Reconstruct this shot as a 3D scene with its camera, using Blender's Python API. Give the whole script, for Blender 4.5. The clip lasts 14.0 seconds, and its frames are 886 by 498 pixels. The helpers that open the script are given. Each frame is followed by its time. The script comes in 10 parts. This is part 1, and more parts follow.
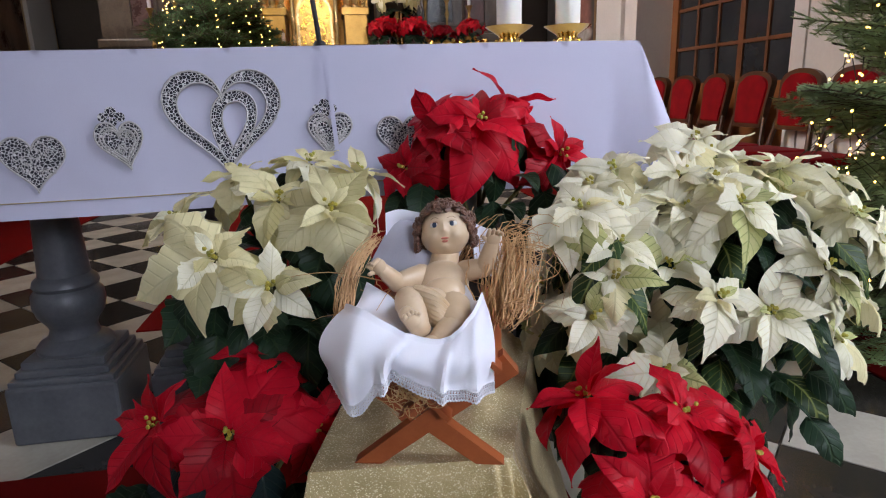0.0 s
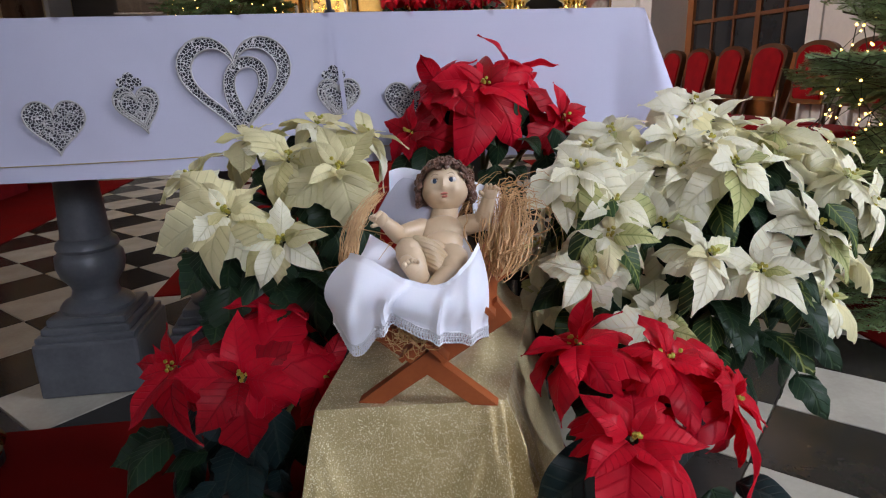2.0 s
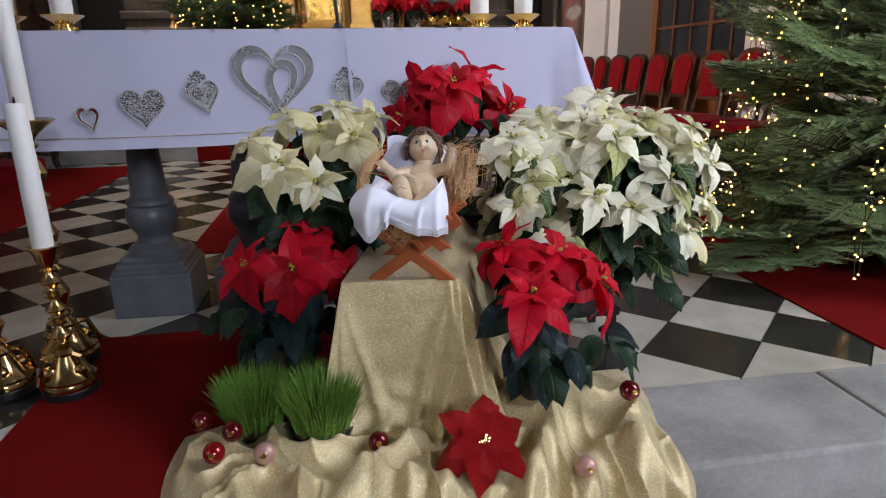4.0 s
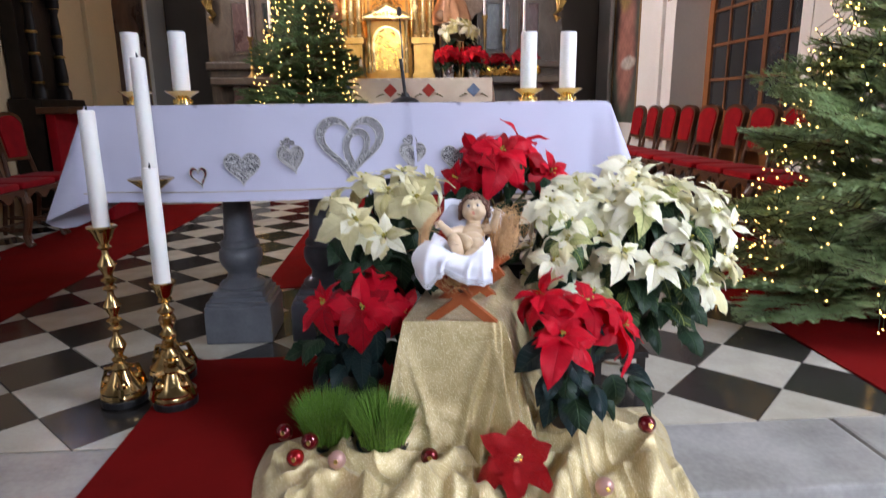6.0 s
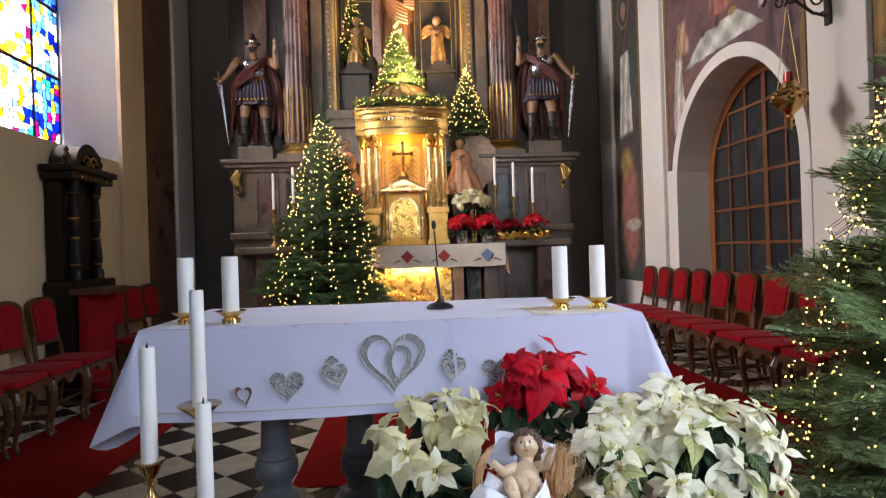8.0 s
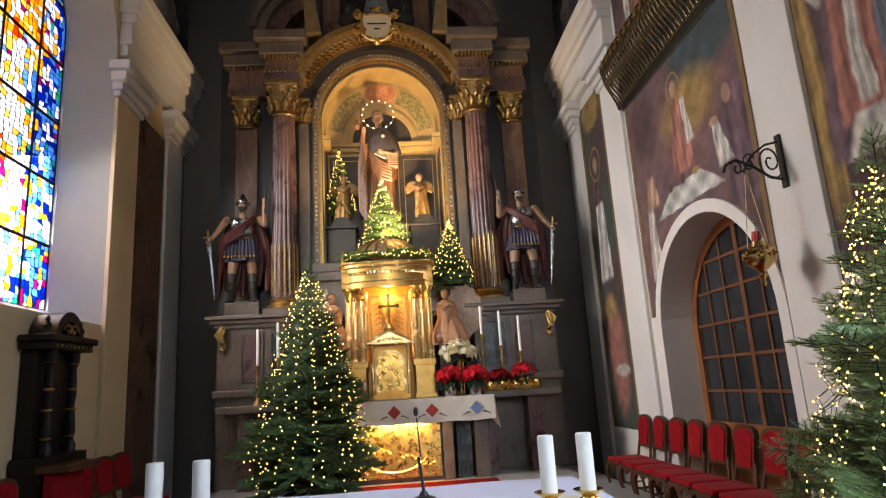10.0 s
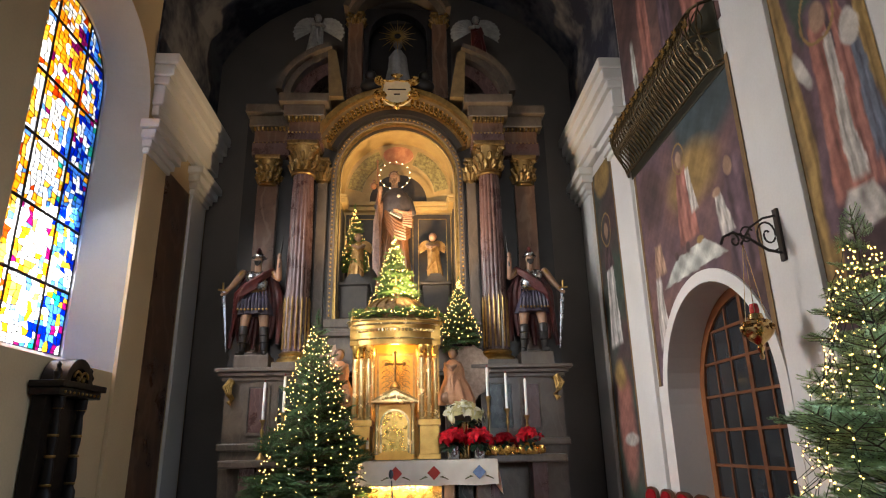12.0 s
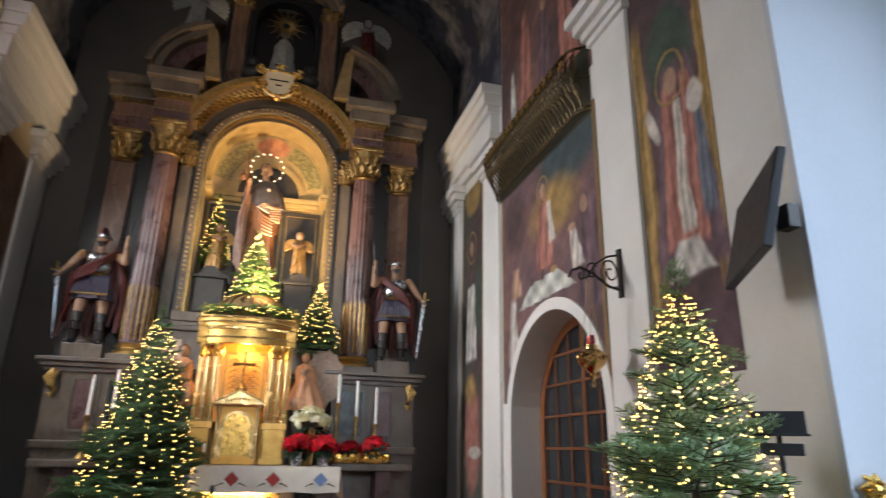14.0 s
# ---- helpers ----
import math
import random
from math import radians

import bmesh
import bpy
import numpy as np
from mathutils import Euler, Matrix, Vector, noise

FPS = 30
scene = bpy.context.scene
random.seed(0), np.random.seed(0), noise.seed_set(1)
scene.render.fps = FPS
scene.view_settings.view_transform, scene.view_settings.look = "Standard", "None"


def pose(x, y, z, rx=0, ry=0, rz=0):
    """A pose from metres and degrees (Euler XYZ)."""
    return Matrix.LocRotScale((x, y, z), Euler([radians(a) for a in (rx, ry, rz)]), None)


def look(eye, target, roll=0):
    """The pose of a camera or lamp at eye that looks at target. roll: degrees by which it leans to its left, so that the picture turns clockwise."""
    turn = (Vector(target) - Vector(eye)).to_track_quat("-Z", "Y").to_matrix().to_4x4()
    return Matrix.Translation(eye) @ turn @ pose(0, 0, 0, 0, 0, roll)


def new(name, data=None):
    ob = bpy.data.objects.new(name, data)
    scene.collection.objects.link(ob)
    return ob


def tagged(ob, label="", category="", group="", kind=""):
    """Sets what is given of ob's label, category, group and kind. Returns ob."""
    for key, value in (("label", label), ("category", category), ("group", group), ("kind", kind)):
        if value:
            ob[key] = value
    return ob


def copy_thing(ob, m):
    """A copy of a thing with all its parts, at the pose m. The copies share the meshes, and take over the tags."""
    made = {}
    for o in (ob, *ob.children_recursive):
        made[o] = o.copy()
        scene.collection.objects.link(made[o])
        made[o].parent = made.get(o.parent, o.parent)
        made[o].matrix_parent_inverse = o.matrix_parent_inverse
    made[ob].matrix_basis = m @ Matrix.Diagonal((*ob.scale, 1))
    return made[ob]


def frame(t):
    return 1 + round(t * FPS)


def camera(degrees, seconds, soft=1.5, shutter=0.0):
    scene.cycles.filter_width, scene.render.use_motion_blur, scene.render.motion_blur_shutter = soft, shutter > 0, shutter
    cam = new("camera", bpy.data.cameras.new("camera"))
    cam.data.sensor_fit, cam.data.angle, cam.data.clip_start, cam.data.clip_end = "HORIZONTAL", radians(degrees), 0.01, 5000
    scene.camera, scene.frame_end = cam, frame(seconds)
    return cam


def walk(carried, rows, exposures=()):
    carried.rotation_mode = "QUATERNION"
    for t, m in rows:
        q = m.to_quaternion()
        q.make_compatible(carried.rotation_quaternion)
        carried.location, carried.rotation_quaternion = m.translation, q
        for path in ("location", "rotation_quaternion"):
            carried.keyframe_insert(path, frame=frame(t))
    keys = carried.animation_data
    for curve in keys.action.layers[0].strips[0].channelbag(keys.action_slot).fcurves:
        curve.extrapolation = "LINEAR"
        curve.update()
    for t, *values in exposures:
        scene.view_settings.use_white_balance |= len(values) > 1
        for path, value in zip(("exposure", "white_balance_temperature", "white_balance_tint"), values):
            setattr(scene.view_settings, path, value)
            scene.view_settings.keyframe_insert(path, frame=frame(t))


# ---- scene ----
cam = camera(71.3, 14.0, 1.1, 0.3)
PATH = [
    (0, (0.241, 0.512, 0.886), (0.54, 2.429, 0.4), -1.7),
    (0.5, (0.241, 0.51, 0.885), (0.544, 2.427, 0.4), -1.6),
    (1, (0.243, 0.506, 0.882), (0.552, 2.419, 0.384), -1.5),
    (1.5, (0.244, 0.493, 0.872), (0.55, 2.398, 0.347), -1.6),
    (2, (0.253, 0.454, 0.864), (0.503, 2.359, 0.309), -1.7),
    (2.5, (0.259, 0.38, 0.863), (0.487, 2.285, 0.299), -2.2),
    (3, (0.224, 0.206, 0.876), (0.532, 2.099, 0.306), -1.6),
    (3.5, (0.196, 0.028, 0.873), (0.506, 1.921, 0.308), -1.0),
    (5.8, (0.189, -0.38, 0.948), (0.338, 1.547, 0.432), -1.0),
    (6, (0.175, -0.387, 0.982), (0.3, 1.559, 0.535), -0.6),
    (6.5, (0.128, -0.405, 1.041), (0.207, 1.572, 0.748), 0.2),
    (7, (0.091, -0.419, 1.101), (0.142, 1.572, 0.922), -1.0),
    (7.5, (0.067, -0.417, 1.195), (0.136, 1.58, 1.12), -1.2),
    (8, (0.051, -0.406, 1.269), (0.167, 1.591, 1.273), -1.8),
    (8.5, (0.045, -0.397, 1.338), (0.18, 1.597, 1.432), -2.0),
    (9, (0.045, -0.409, 1.405), (0.202, 1.572, 1.634), -3.5),
    (9.2, (0.051, -0.418, 1.427), (0.216, 1.555, 1.71), -3.4),
    (11.3, (0.186, -0.485, 1.542), (0.345, 1.42, 2.133), -3.4),
    (11.5, (0.204, -0.507, 1.456), (0.333, 1.391, 2.071), -1.5),
    (12, (0.283, -0.563, 1.503), (0.38, 1.339, 2.113), -1.2),
    (12.5, (0.262, -0.628, 1.415), (0.328, 1.269, 2.045), 0.8),
    (13, (0.207, -0.681, 1.414), (0.234, 1.217, 2.044), 1.6),
    (13.5, (0.234, -0.677, 1.502), (0.385, 1.219, 2.122), 2.2),
    (14, (0.372, -0.602, 1.571), (0.869, 1.233, 2.191), 1.2),
]
walk(cam, [(t, look(eye, target, roll)) for t, eye, target, roll in PATH], [(0, -0.05, 6850, 19), (2.5, -0.15, 6850, 19), (3.5, -0.17, 6800, 19), (5.8, 0.42, 6700, 19), (7.0, 0.36, 6500, 17), (8.5, 0.10, 6500, 14), (12.0, 0.11, 6250, 9), (13.3, 0.14, 6250, 9), (14.0, 0.22, 5950, 7)])

# ---------------------------------------------------------------- light
world = bpy.data.worlds.new("sky")
scene.world = world
world.use_nodes = True
wn, wl = world.node_tree.nodes, world.node_tree.links
sky = wn.new("ShaderNodeTexSky")
sky.sky_type, sky.sun_disc = "NISHITA", False
sky.sun_elevation, sky.sun_rotation = radians(32), radians(250)
wl.new(sky.outputs[0], wn["Background"].inputs[0])
wn["Background"].inputs[1].default_value = 0.15

sun_data = bpy.data.lights.new("sun", "SUN")
sun_data.energy, sun_data.angle, sun_data.color = 0.5, radians(14), (1.0, 0.93, 0.82)
sun = new("sun", sun_data)
sun.matrix_world = look((-20, -8, 14), (0, 0, 0))


def area(name, eye, target, w, h, power, color, spread=180):
    data = bpy.data.lights.new(name, "AREA")
    data.shape, data.size, data.size_y, data.energy, data.color = "RECTANGLE", w, h, power, color
    data.spread = radians(spread)
    ob = new(name, data)
    ob.matrix_world = look(eye, target)
    return ob


def bulb(name, at, power, color, radius=0.03):
    data = bpy.data.lights.new(name, "POINT")
    data.energy, data.color, data.shadow_soft_size = power, color, radius
    ob = new(name, data)
    ob.location = at
    return ob


def spot(name, eye, target, power, color, degrees, radius=0.03):
    data = bpy.data.lights.new(name, "SPOT")
    data.energy, data.color, data.spot_size, data.spot_blend, data.shadow_soft_size = power, color, radians(degrees), 0.6, radius
    ob = new(name, data)
    ob.matrix_world = look(eye, target)
    return ob


DAY = (0.72, 0.84, 1.0)
WARM = (1.0, 0.62, 0.24)
# left, back and altar lights from the nave are added fill, with unseen sources
area("nave_window_light_left", (-5.95, -3.0, 4.6), (0.6, 2.0, 0.8), 2.0, 4.4, 25, DAY)
area("nave_window_light_right", (5.95, -0.45, 4.7), (1.35, 1.5, 0.4), 1.5, 4.0, 118, DAY, 90)
area("nave_window_light_back", (3.4, -8.8, 4.8), (1.55, 1.7, 0.7), 1.6, 3.0, 31, DAY, 30)
area("nave_gallery_window_light", (0.0, -8.9, 5.6), (0.0, 9.0, 5.2), 1.8, 1.8, 26, (1.0, 0.95, 0.88), 34)
area("chancel_window_light", (-3.66, 5.88, 4.3), (3.0, 7.0, 1.2), 1.4, 3.4, 235, (1.0, 0.98, 0.96), 115)
bulb("tabernacle_lamp", (0.03, 8.12, 2.80), 14, (1.0, 0.56, 0.15), 0.05)
spot("tabernacle_lower_lamp", (0.03, 7.78, 2.84), (0.03, 7.95, 1.7), 22, WARM, 40, 0.03)
area("frontal_lamp", (0.03, 7.60, 1.02), (0.03, 7.84, 0.55), 0.9, 0.04, 22, WARM)
spot("niche_lamp", (0.42, 7.86, 3.75), (-0.04, 9.3, 6.0), 370, (1.0, 0.66, 0.32), 54)
spot("altar_flood_lamp", (0.30, 7.74, 3.32), (0.0, 8.85, 6.6), 440, (1.0, 0.68, 0.36), 112)

# ---------------------------------------------------------------- materials


def mat(name, a, b=None, rough=0.6, metal=0.0, scale=12.0, fine=90.0, bump=0.15, mix=0.5, spec=0.5, sheen=0.0, trans=0.0, per_object=0.0, emit=None, coat=0.0):
    """A surface with two scales of variation in colour, roughness and relief."""
    m = bpy.data.materials.new(name)
    m.use_nodes = True
    n, l = m.node_tree.nodes, m.node_tree.links
    s = n["Principled BSDF"]
    b = b or tuple(v * 0.72 for v in a)
    co = n.new("ShaderNodeTexCoord")
    big, small = n.new("ShaderNodeTexNoise"), n.new("ShaderNodeTexNoise")
    big.inputs["Scale"].default_value, big.inputs["Detail"].default_value = scale, 5
    small.inputs["Scale"].default_value, small.inputs["Detail"].default_value = fine, 3
    l.new(co.outputs["Object"], big.inputs["Vector"]), l.new(co.outputs["Object"], small.inputs["Vector"])
    add = n.new("ShaderNodeMath")
    add.operation = "MULTIPLY_ADD"
    add.inputs[1].default_value, add.inputs[2].default_value = 0.35, -0.175
    l.new(small.outputs["Fac"], add.inputs[0])
    both = n.new("ShaderNodeMath")
    l.new(add.outputs[0], both.inputs[0]), l.new(big.outputs["Fac"], both.inputs[1])
    ramp = n.new("ShaderNodeValToRGB")
    ramp.color_ramp.elements[0].position, ramp.color_ramp.elements[1].position = 0.5 - mix / 2, 0.5 + mix / 2
    ramp.color_ramp.elements[0].color, ramp.color_ramp.elements[1].color = (*b, 1), (*a, 1)
    l.new(both.outputs[0], ramp.inputs[0])
    out = ramp.outputs[0]
    if per_object:
        info, hsv = n.new("ShaderNodeObjectInfo"), n.new("ShaderNodeHueSaturation")
        span = n.new("ShaderNodeMapRange")
        span.inputs["To Min"].default_value, span.inputs["To Max"].default_value = 1 - per_object, 1 + per_object
        l.new(info.outputs["Random"], span.inputs["Value"]), l.new(span.outputs[0], hsv.inputs["Value"]), l.new(out, hsv.inputs["Color"])
        out = hsv.outputs[0]
    l.new(out, s.inputs["Base Color"])
    rr = n.new("ShaderNodeMapRange")
    rr.inputs["To Min"].default_value, rr.inputs["To Max"].default_value = max(0.02, rough - 0.1), min(1, rough + 0.12)
    l.new(both.outputs[0], rr.inputs["Value"]), l.new(rr.outputs[0], s.inputs["Roughness"])
    s.inputs["Metallic"].default_value, s.inputs["Specular IOR Level"].default_value = metal, spec
    s.inputs["Sheen Weight"].default_value, s.inputs["Coat Weight"].default_value = sheen, coat
    if trans:
        s.inputs["Subsurface Weight"].default_value, s.inputs["Subsurface Radius"].default_value = trans, (0.01, 0.006, 0.004)
        s.inputs["Subsurface Scale"].default_value = 1.0
    if emit:
        s.inputs["Emission Color"].default_value, s.inputs["Emission Strength"].default_value = (*emit[:3], 1), emit[3]
    if bump:
        bp = n.new("ShaderNodeBump")
        bp.inputs["Strength"].default_value, bp.inputs["Distance"].default_value = bump, 0.01
        l.new(both.outputs[0], bp.inputs["Height"]), l.new(bp.outputs[0], s.inputs["Normal"])
    return m


def glass(name, color, rough=0.05):
    m = bpy.data.materials.new(name)
    m.use_nodes = True
    s = m.node_tree.nodes["Principled BSDF"]
    s.inputs["Base Color"].default_value, s.inputs["Roughness"].default_value = (*color, 1), rough
    s.inputs["Transmission Weight"].default_value, s.inputs["IOR"].default_value = 1.0, 1.2
    return m


def marble(name, a, b, c, scale=3.0, rough=0.3, stretch=(1, 1, 1)):
    """Veined stone: clouds crossed by wavy veins."""
    m = mat(name, a, b, rough=rough, scale=scale, fine=60, bump=0.04, mix=0.35)
    n, l = m.node_tree.nodes, m.node_tree.links
    s = n["Principled BSDF"]
    w, co, mp = n.new("ShaderNodeTexWave"), n.new("ShaderNodeTexCoord"), n.new("ShaderNodeMapping")
    mp.inputs["Scale"].default_value = stretch
    w.inputs["Scale"].default_value, w.inputs["Distortion"].default_value, w.inputs["Detail"].default_value = scale * 0.8, 14, 4
    l.new(co.outputs["Object"], mp.inputs[0]), l.new(mp.outputs[0], w.inputs[0])
    r = n.new("ShaderNodeValToRGB")
    r.color_ramp.elements[0].position, r.color_ramp.elements[1].position = 0.0, 0.28
    r.color_ramp.elements[0].color, r.color_ramp.elements[1].color = (0.32, 0.32, 0.32, 1), (0, 0, 0, 1)
    l.new(w.outputs["Fac"], r.inputs[0])
    mx = n.new("ShaderNodeMix")
    mx.data_type = "RGBA"
    src = s.inputs["Base Color"].links[0].from_socket
    l.new(r.outputs[0], mx.inputs[0]), l.new(src, mx.inputs[6])
    mx.inputs[7].default_value = (*c, 1)
    l.new(mx.outputs[2], s.inputs["Base Color"])
    return m


M = {}
M["plaster"] = mat("white_plaster", (0.70, 0.675, 0.635), (0.57, 0.545, 0.505), 0.85, scale=1.2, fine=45, bump=0.05, mix=0.6)
M["plaster_ochre"] = mat("ochre_plaster", (0.64, 0.50, 0.30), (0.50, 0.38, 0.22), 0.85, scale=0.9, fine=40, bump=0.06, mix=0.6)
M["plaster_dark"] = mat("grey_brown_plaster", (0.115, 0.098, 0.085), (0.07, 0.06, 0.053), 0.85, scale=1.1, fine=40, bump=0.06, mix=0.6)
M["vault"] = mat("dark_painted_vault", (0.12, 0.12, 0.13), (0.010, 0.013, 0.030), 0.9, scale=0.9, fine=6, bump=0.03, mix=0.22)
M["nave"] = mat("nave_plaster", (0.60, 0.61, 0.64), (0.52, 0.53, 0.56), 0.9, scale=0.8, fine=30, bump=0.03)
M["tile_w"] = mat("cream_stone_tile", (0.50, 0.465, 0.385), (0.38, 0.345, 0.28), 0.20, scale=7, fine=70, bump=0.03, per_object=0.10)
M["tile_b"] = mat("black_stone_tile", (0.022, 0.020, 0.018), (0.04, 0.034, 0.03), 0.14, scale=7, fine=70, bump=0.03, per_object=0.25)
M["grout"] = mat("floor_joint", (0.16, 0.14, 0.12), None, 0.8, scale=20)
M["slab"] = mat("worn_grey_stone", (0.40, 0.385, 0.36), (0.22, 0.21, 0.195), 0.32, scale=4.5, fine=60, bump=0.08, mix=0.4)
M["carpet"] = mat("red_carpet", (0.185, 0.007, 0.006), (0.13, 0.005, 0.004), 0.95, scale=5, fine=500, bump=0.35, spec=0.05)
M["stone"] = mat("grey_altar_stone", (0.135, 0.14, 0.15), (0.075, 0.08, 0.09), 0.35, scale=9, fine=90, bump=0.12, mix=0.5)
M["linen"] = mat("white_linen", (0.59, 0.58, 0.70), (0.52, 0.515, 0.64), 0.8, scale=3, fine=600, bump=0.12, sheen=0.15, spec=0.2)
M["linen_cream"] = mat("cream_linen", (0.72, 0.66, 0.55), (0.60, 0.53, 0.42), 0.85, scale=5, fine=500, bump=0.15, spec=0.2)
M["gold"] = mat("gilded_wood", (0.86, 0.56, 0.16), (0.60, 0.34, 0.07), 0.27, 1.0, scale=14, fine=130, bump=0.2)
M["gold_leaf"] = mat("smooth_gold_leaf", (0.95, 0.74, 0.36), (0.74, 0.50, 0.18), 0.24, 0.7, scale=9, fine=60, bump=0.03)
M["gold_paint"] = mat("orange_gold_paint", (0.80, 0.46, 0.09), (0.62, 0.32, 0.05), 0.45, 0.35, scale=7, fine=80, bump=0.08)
# dull brownish gold, darkened further because the upper gilding hangs in shade
M["gold_old"] = mat("dim_shaded_gilding", (0.36, 0.23, 0.08), (0.14, 0.085, 0.03), 0.42, 0.9, scale=18, fine=120, bump=0.25)
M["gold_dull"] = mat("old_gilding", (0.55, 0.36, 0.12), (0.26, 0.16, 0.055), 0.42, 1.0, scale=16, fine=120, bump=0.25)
M["brass"] = mat("polished_brass", (0.74, 0.51, 0.22), (0.46, 0.28, 0.10), 0.18, 1.0, scale=18, fine=90, bump=0.05)
M["brass_bright"] = mat("bright_brass", (0.88, 0.66, 0.28), (0.70, 0.48, 0.16), 0.16, 1.0, scale=18, fine=90, bump=0.04)
M["wax"] = mat("white_wax", (0.84, 0.82, 0.77), (0.80, 0.77, 0.71), 0.45, scale=6, fine=60, bump=0.03, trans=0.15)
M["wick"] = mat("burnt_wick", (0.01, 0.01, 0.01), None, 0.9)
M["wood"] = mat("chair_wood", (0.09, 0.036, 0.015), (0.045, 0.017, 0.007), 0.35, scale=10, fine=120, bump=0.1)
M["wood_dark"] = mat("black_carved_wood", (0.016, 0.010, 0.007), (0.007, 0.005, 0.004), 0.42, scale=12, fine=90, bump=0.25, spec=0.25)
M["wood_orange"] = mat("varnished_door_wood", (0.27, 0.10, 0.032), (0.17, 0.06, 0.018), 0.38, scale=7, fine=110, bump=0.08)
M["wood_manger"] = mat("stained_manger_wood", (0.42, 0.105, 0.028), (0.30, 0.065, 0.016), 0.42, scale=14, fine=160, bump=0.08)
M["velvet"] = mat("red_upholstery", (0.29, 0.008, 0.012), (0.19, 0.005, 0.008), 0.9, scale=9, fine=300, bump=0.15, sheen=0.04, spec=0.06)
M["brown_marble"] = marble("brown_marble", (0.17, 0.09, 0.052), (0.08, 0.042, 0.028), (0.27, 0.19, 0.13), 2.5, 0.3, (1, 1, 0.5))
M["violet_marble"] = marble("violet_brown_marble", (0.125, 0.068, 0.06), (0.066, 0.034, 0.032), (0.20, 0.13, 0.11), 4.0, 0.28)
M["grey_marble"] = marble("grey_beige_marble", (0.135, 0.103, 0.074), (0.07, 0.052, 0.038), (0.16, 0.125, 0.09), 3.0, 0.33)
M["green_marble"] = marble("dark_green_marble", (0.05, 0.06, 0.055), (0.025, 0.03, 0.028), (0.14, 0.14, 0.12), 5.0, 0.25)
M["black_stone"] = mat("black_altar_stone", (0.022, 0.02, 0.02), (0.012, 0.011, 0.011), 0.35, scale=6, fine=60, bump=0.04)
M["niche"] = mat("niche_ochre_paint", (0.44, 0.31, 0.12), (0.31, 0.20, 0.07), 0.55, scale=6, fine=60, bump=0.1)
M["niche_olive"] = mat("niche_olive_relief", (0.30, 0.25, 0.09), (0.13, 0.10, 0.035), 0.55, scale=26, fine=120, bump=0.5, mix=0.3)
M["glass_dark"] = mat("dark_night_glass", (0.020, 0.022, 0.026), (0.012, 0.013, 0.016), 0.06, scale=1.5, fine=8, bump=0.02, spec=0.6)
M["iron"] = mat("wrought_iron", (0.035, 0.026, 0.022), None, 0.55, 0.4, scale=30, fine=150, bump=0.15)
M["gold_cloth"] = mat("gold_glitter_cloth", (0.62, 0.49, 0.245), (0.48, 0.365, 0.16), 0.42, 0.28, scale=25, fine=420, bump=0.3, mix=0.35, sheen=0.2)
M["linen_crib"] = mat("white_crib_linen", (0.90, 0.90, 0.96), (0.84, 0.84, 0.91), 0.8, scale=9, fine=700, bump=0.12, sheen=0.1, spec=0.2, trans=0.1)
M["linen_grey"] = mat("pale_grey_linen", (0.56, 0.56, 0.63), (0.46, 0.46, 0.54), 0.8, scale=9, fine=600, bump=0.12, spec=0.2)


def glitter_on(m, scale, share, bright):
    """Scatters tiny bright metal flakes over a cloth."""
    n, l = m.node_tree.nodes, m.node_tree.links
    s = n["Principled BSDF"]
    co, vo, mr, mx = n.new("ShaderNodeTexCoord"), n.new("ShaderNodeTexVoronoi"), n.new("ShaderNodeMapRange"), n.new("ShaderNodeMix")
    vo.inputs["Scale"].default_value = scale
    sep = n.new("ShaderNodeSeparateColor")
    l.new(co.outputs["Object"], vo.inputs["Vector"]), l.new(vo.outputs["Color"], sep.inputs[0]), l.new(sep.outputs[0], mr.inputs[0])
    mr.inputs["From Min"].default_value, mr.inputs["From Max"].default_value = 1 - share, 1 - share * 0.6
    mx.data_type = "RGBA"
    src = s.inputs["Base Color"].links[0].from_socket
    l.new(mr.outputs[0], mx.inputs[0]), l.new(src, mx.inputs[6])
    mx.inputs[7].default_value = (*bright, 1)
    l.new(mx.outputs[2], s.inputs["Base Color"])


glitter_on(M["gold_cloth"], 760, 0.14, (0.98, 0.90, 0.62))
M["lace"] = mat("white_lace", (0.84, 0.84, 0.86), (0.7, 0.7, 0.74), 0.8, scale=40, fine=500, bump=0.3)
M["black"] = mat("black_plastic", (0.012, 0.012, 0.013), None, 0.45, scale=20)
M["steel"] = mat("silver_armour", (0.62, 0.63, 0.66), (0.35, 0.36, 0.38), 0.25, 1.0, scale=12, fine=80, bump=0.1)

# ---------------------------------------------------------------- building tools


def thing(name, label, category, group="", at=(0, 0, 0), turn=0.0, kind=""):
    ob = tagged(new(name), label, category, group, kind)
    ob.matrix_basis = pose(*at, 0, 0, turn)
    return ob


def mesh_of(name, bm, material, smooth=False):
    bmesh.ops.recalc_face_normals(bm, faces=bm.faces)
    me = bpy.data.meshes.new(name)
    bm.to_mesh(me)
    bm.free()
    for mm in material if isinstance(material, (list, tuple)) else [material]:
        me.materials.append(mm)
    if smooth:
        me.polygons.foreach_set("use_smooth", [True] * len(me.polygons))
        me.set_sharp_from_angle(angle=radians(38))
    return me


def part(name, bm, material, parent=None, label="", smooth=False, at=None):
    ob = new(name, mesh_of(name, bm, material, smooth))
    ob.parent = parent
    if at is not None:
        ob.matrix_basis = at
    if label:
        ob["label"] = label
    return ob


def copy_part(ob, m, parent=None):
    other = ob.copy()
    scene.collection.objects.link(other)
    other.parent = parent or ob.parent
    other.matrix_basis = m
    return other


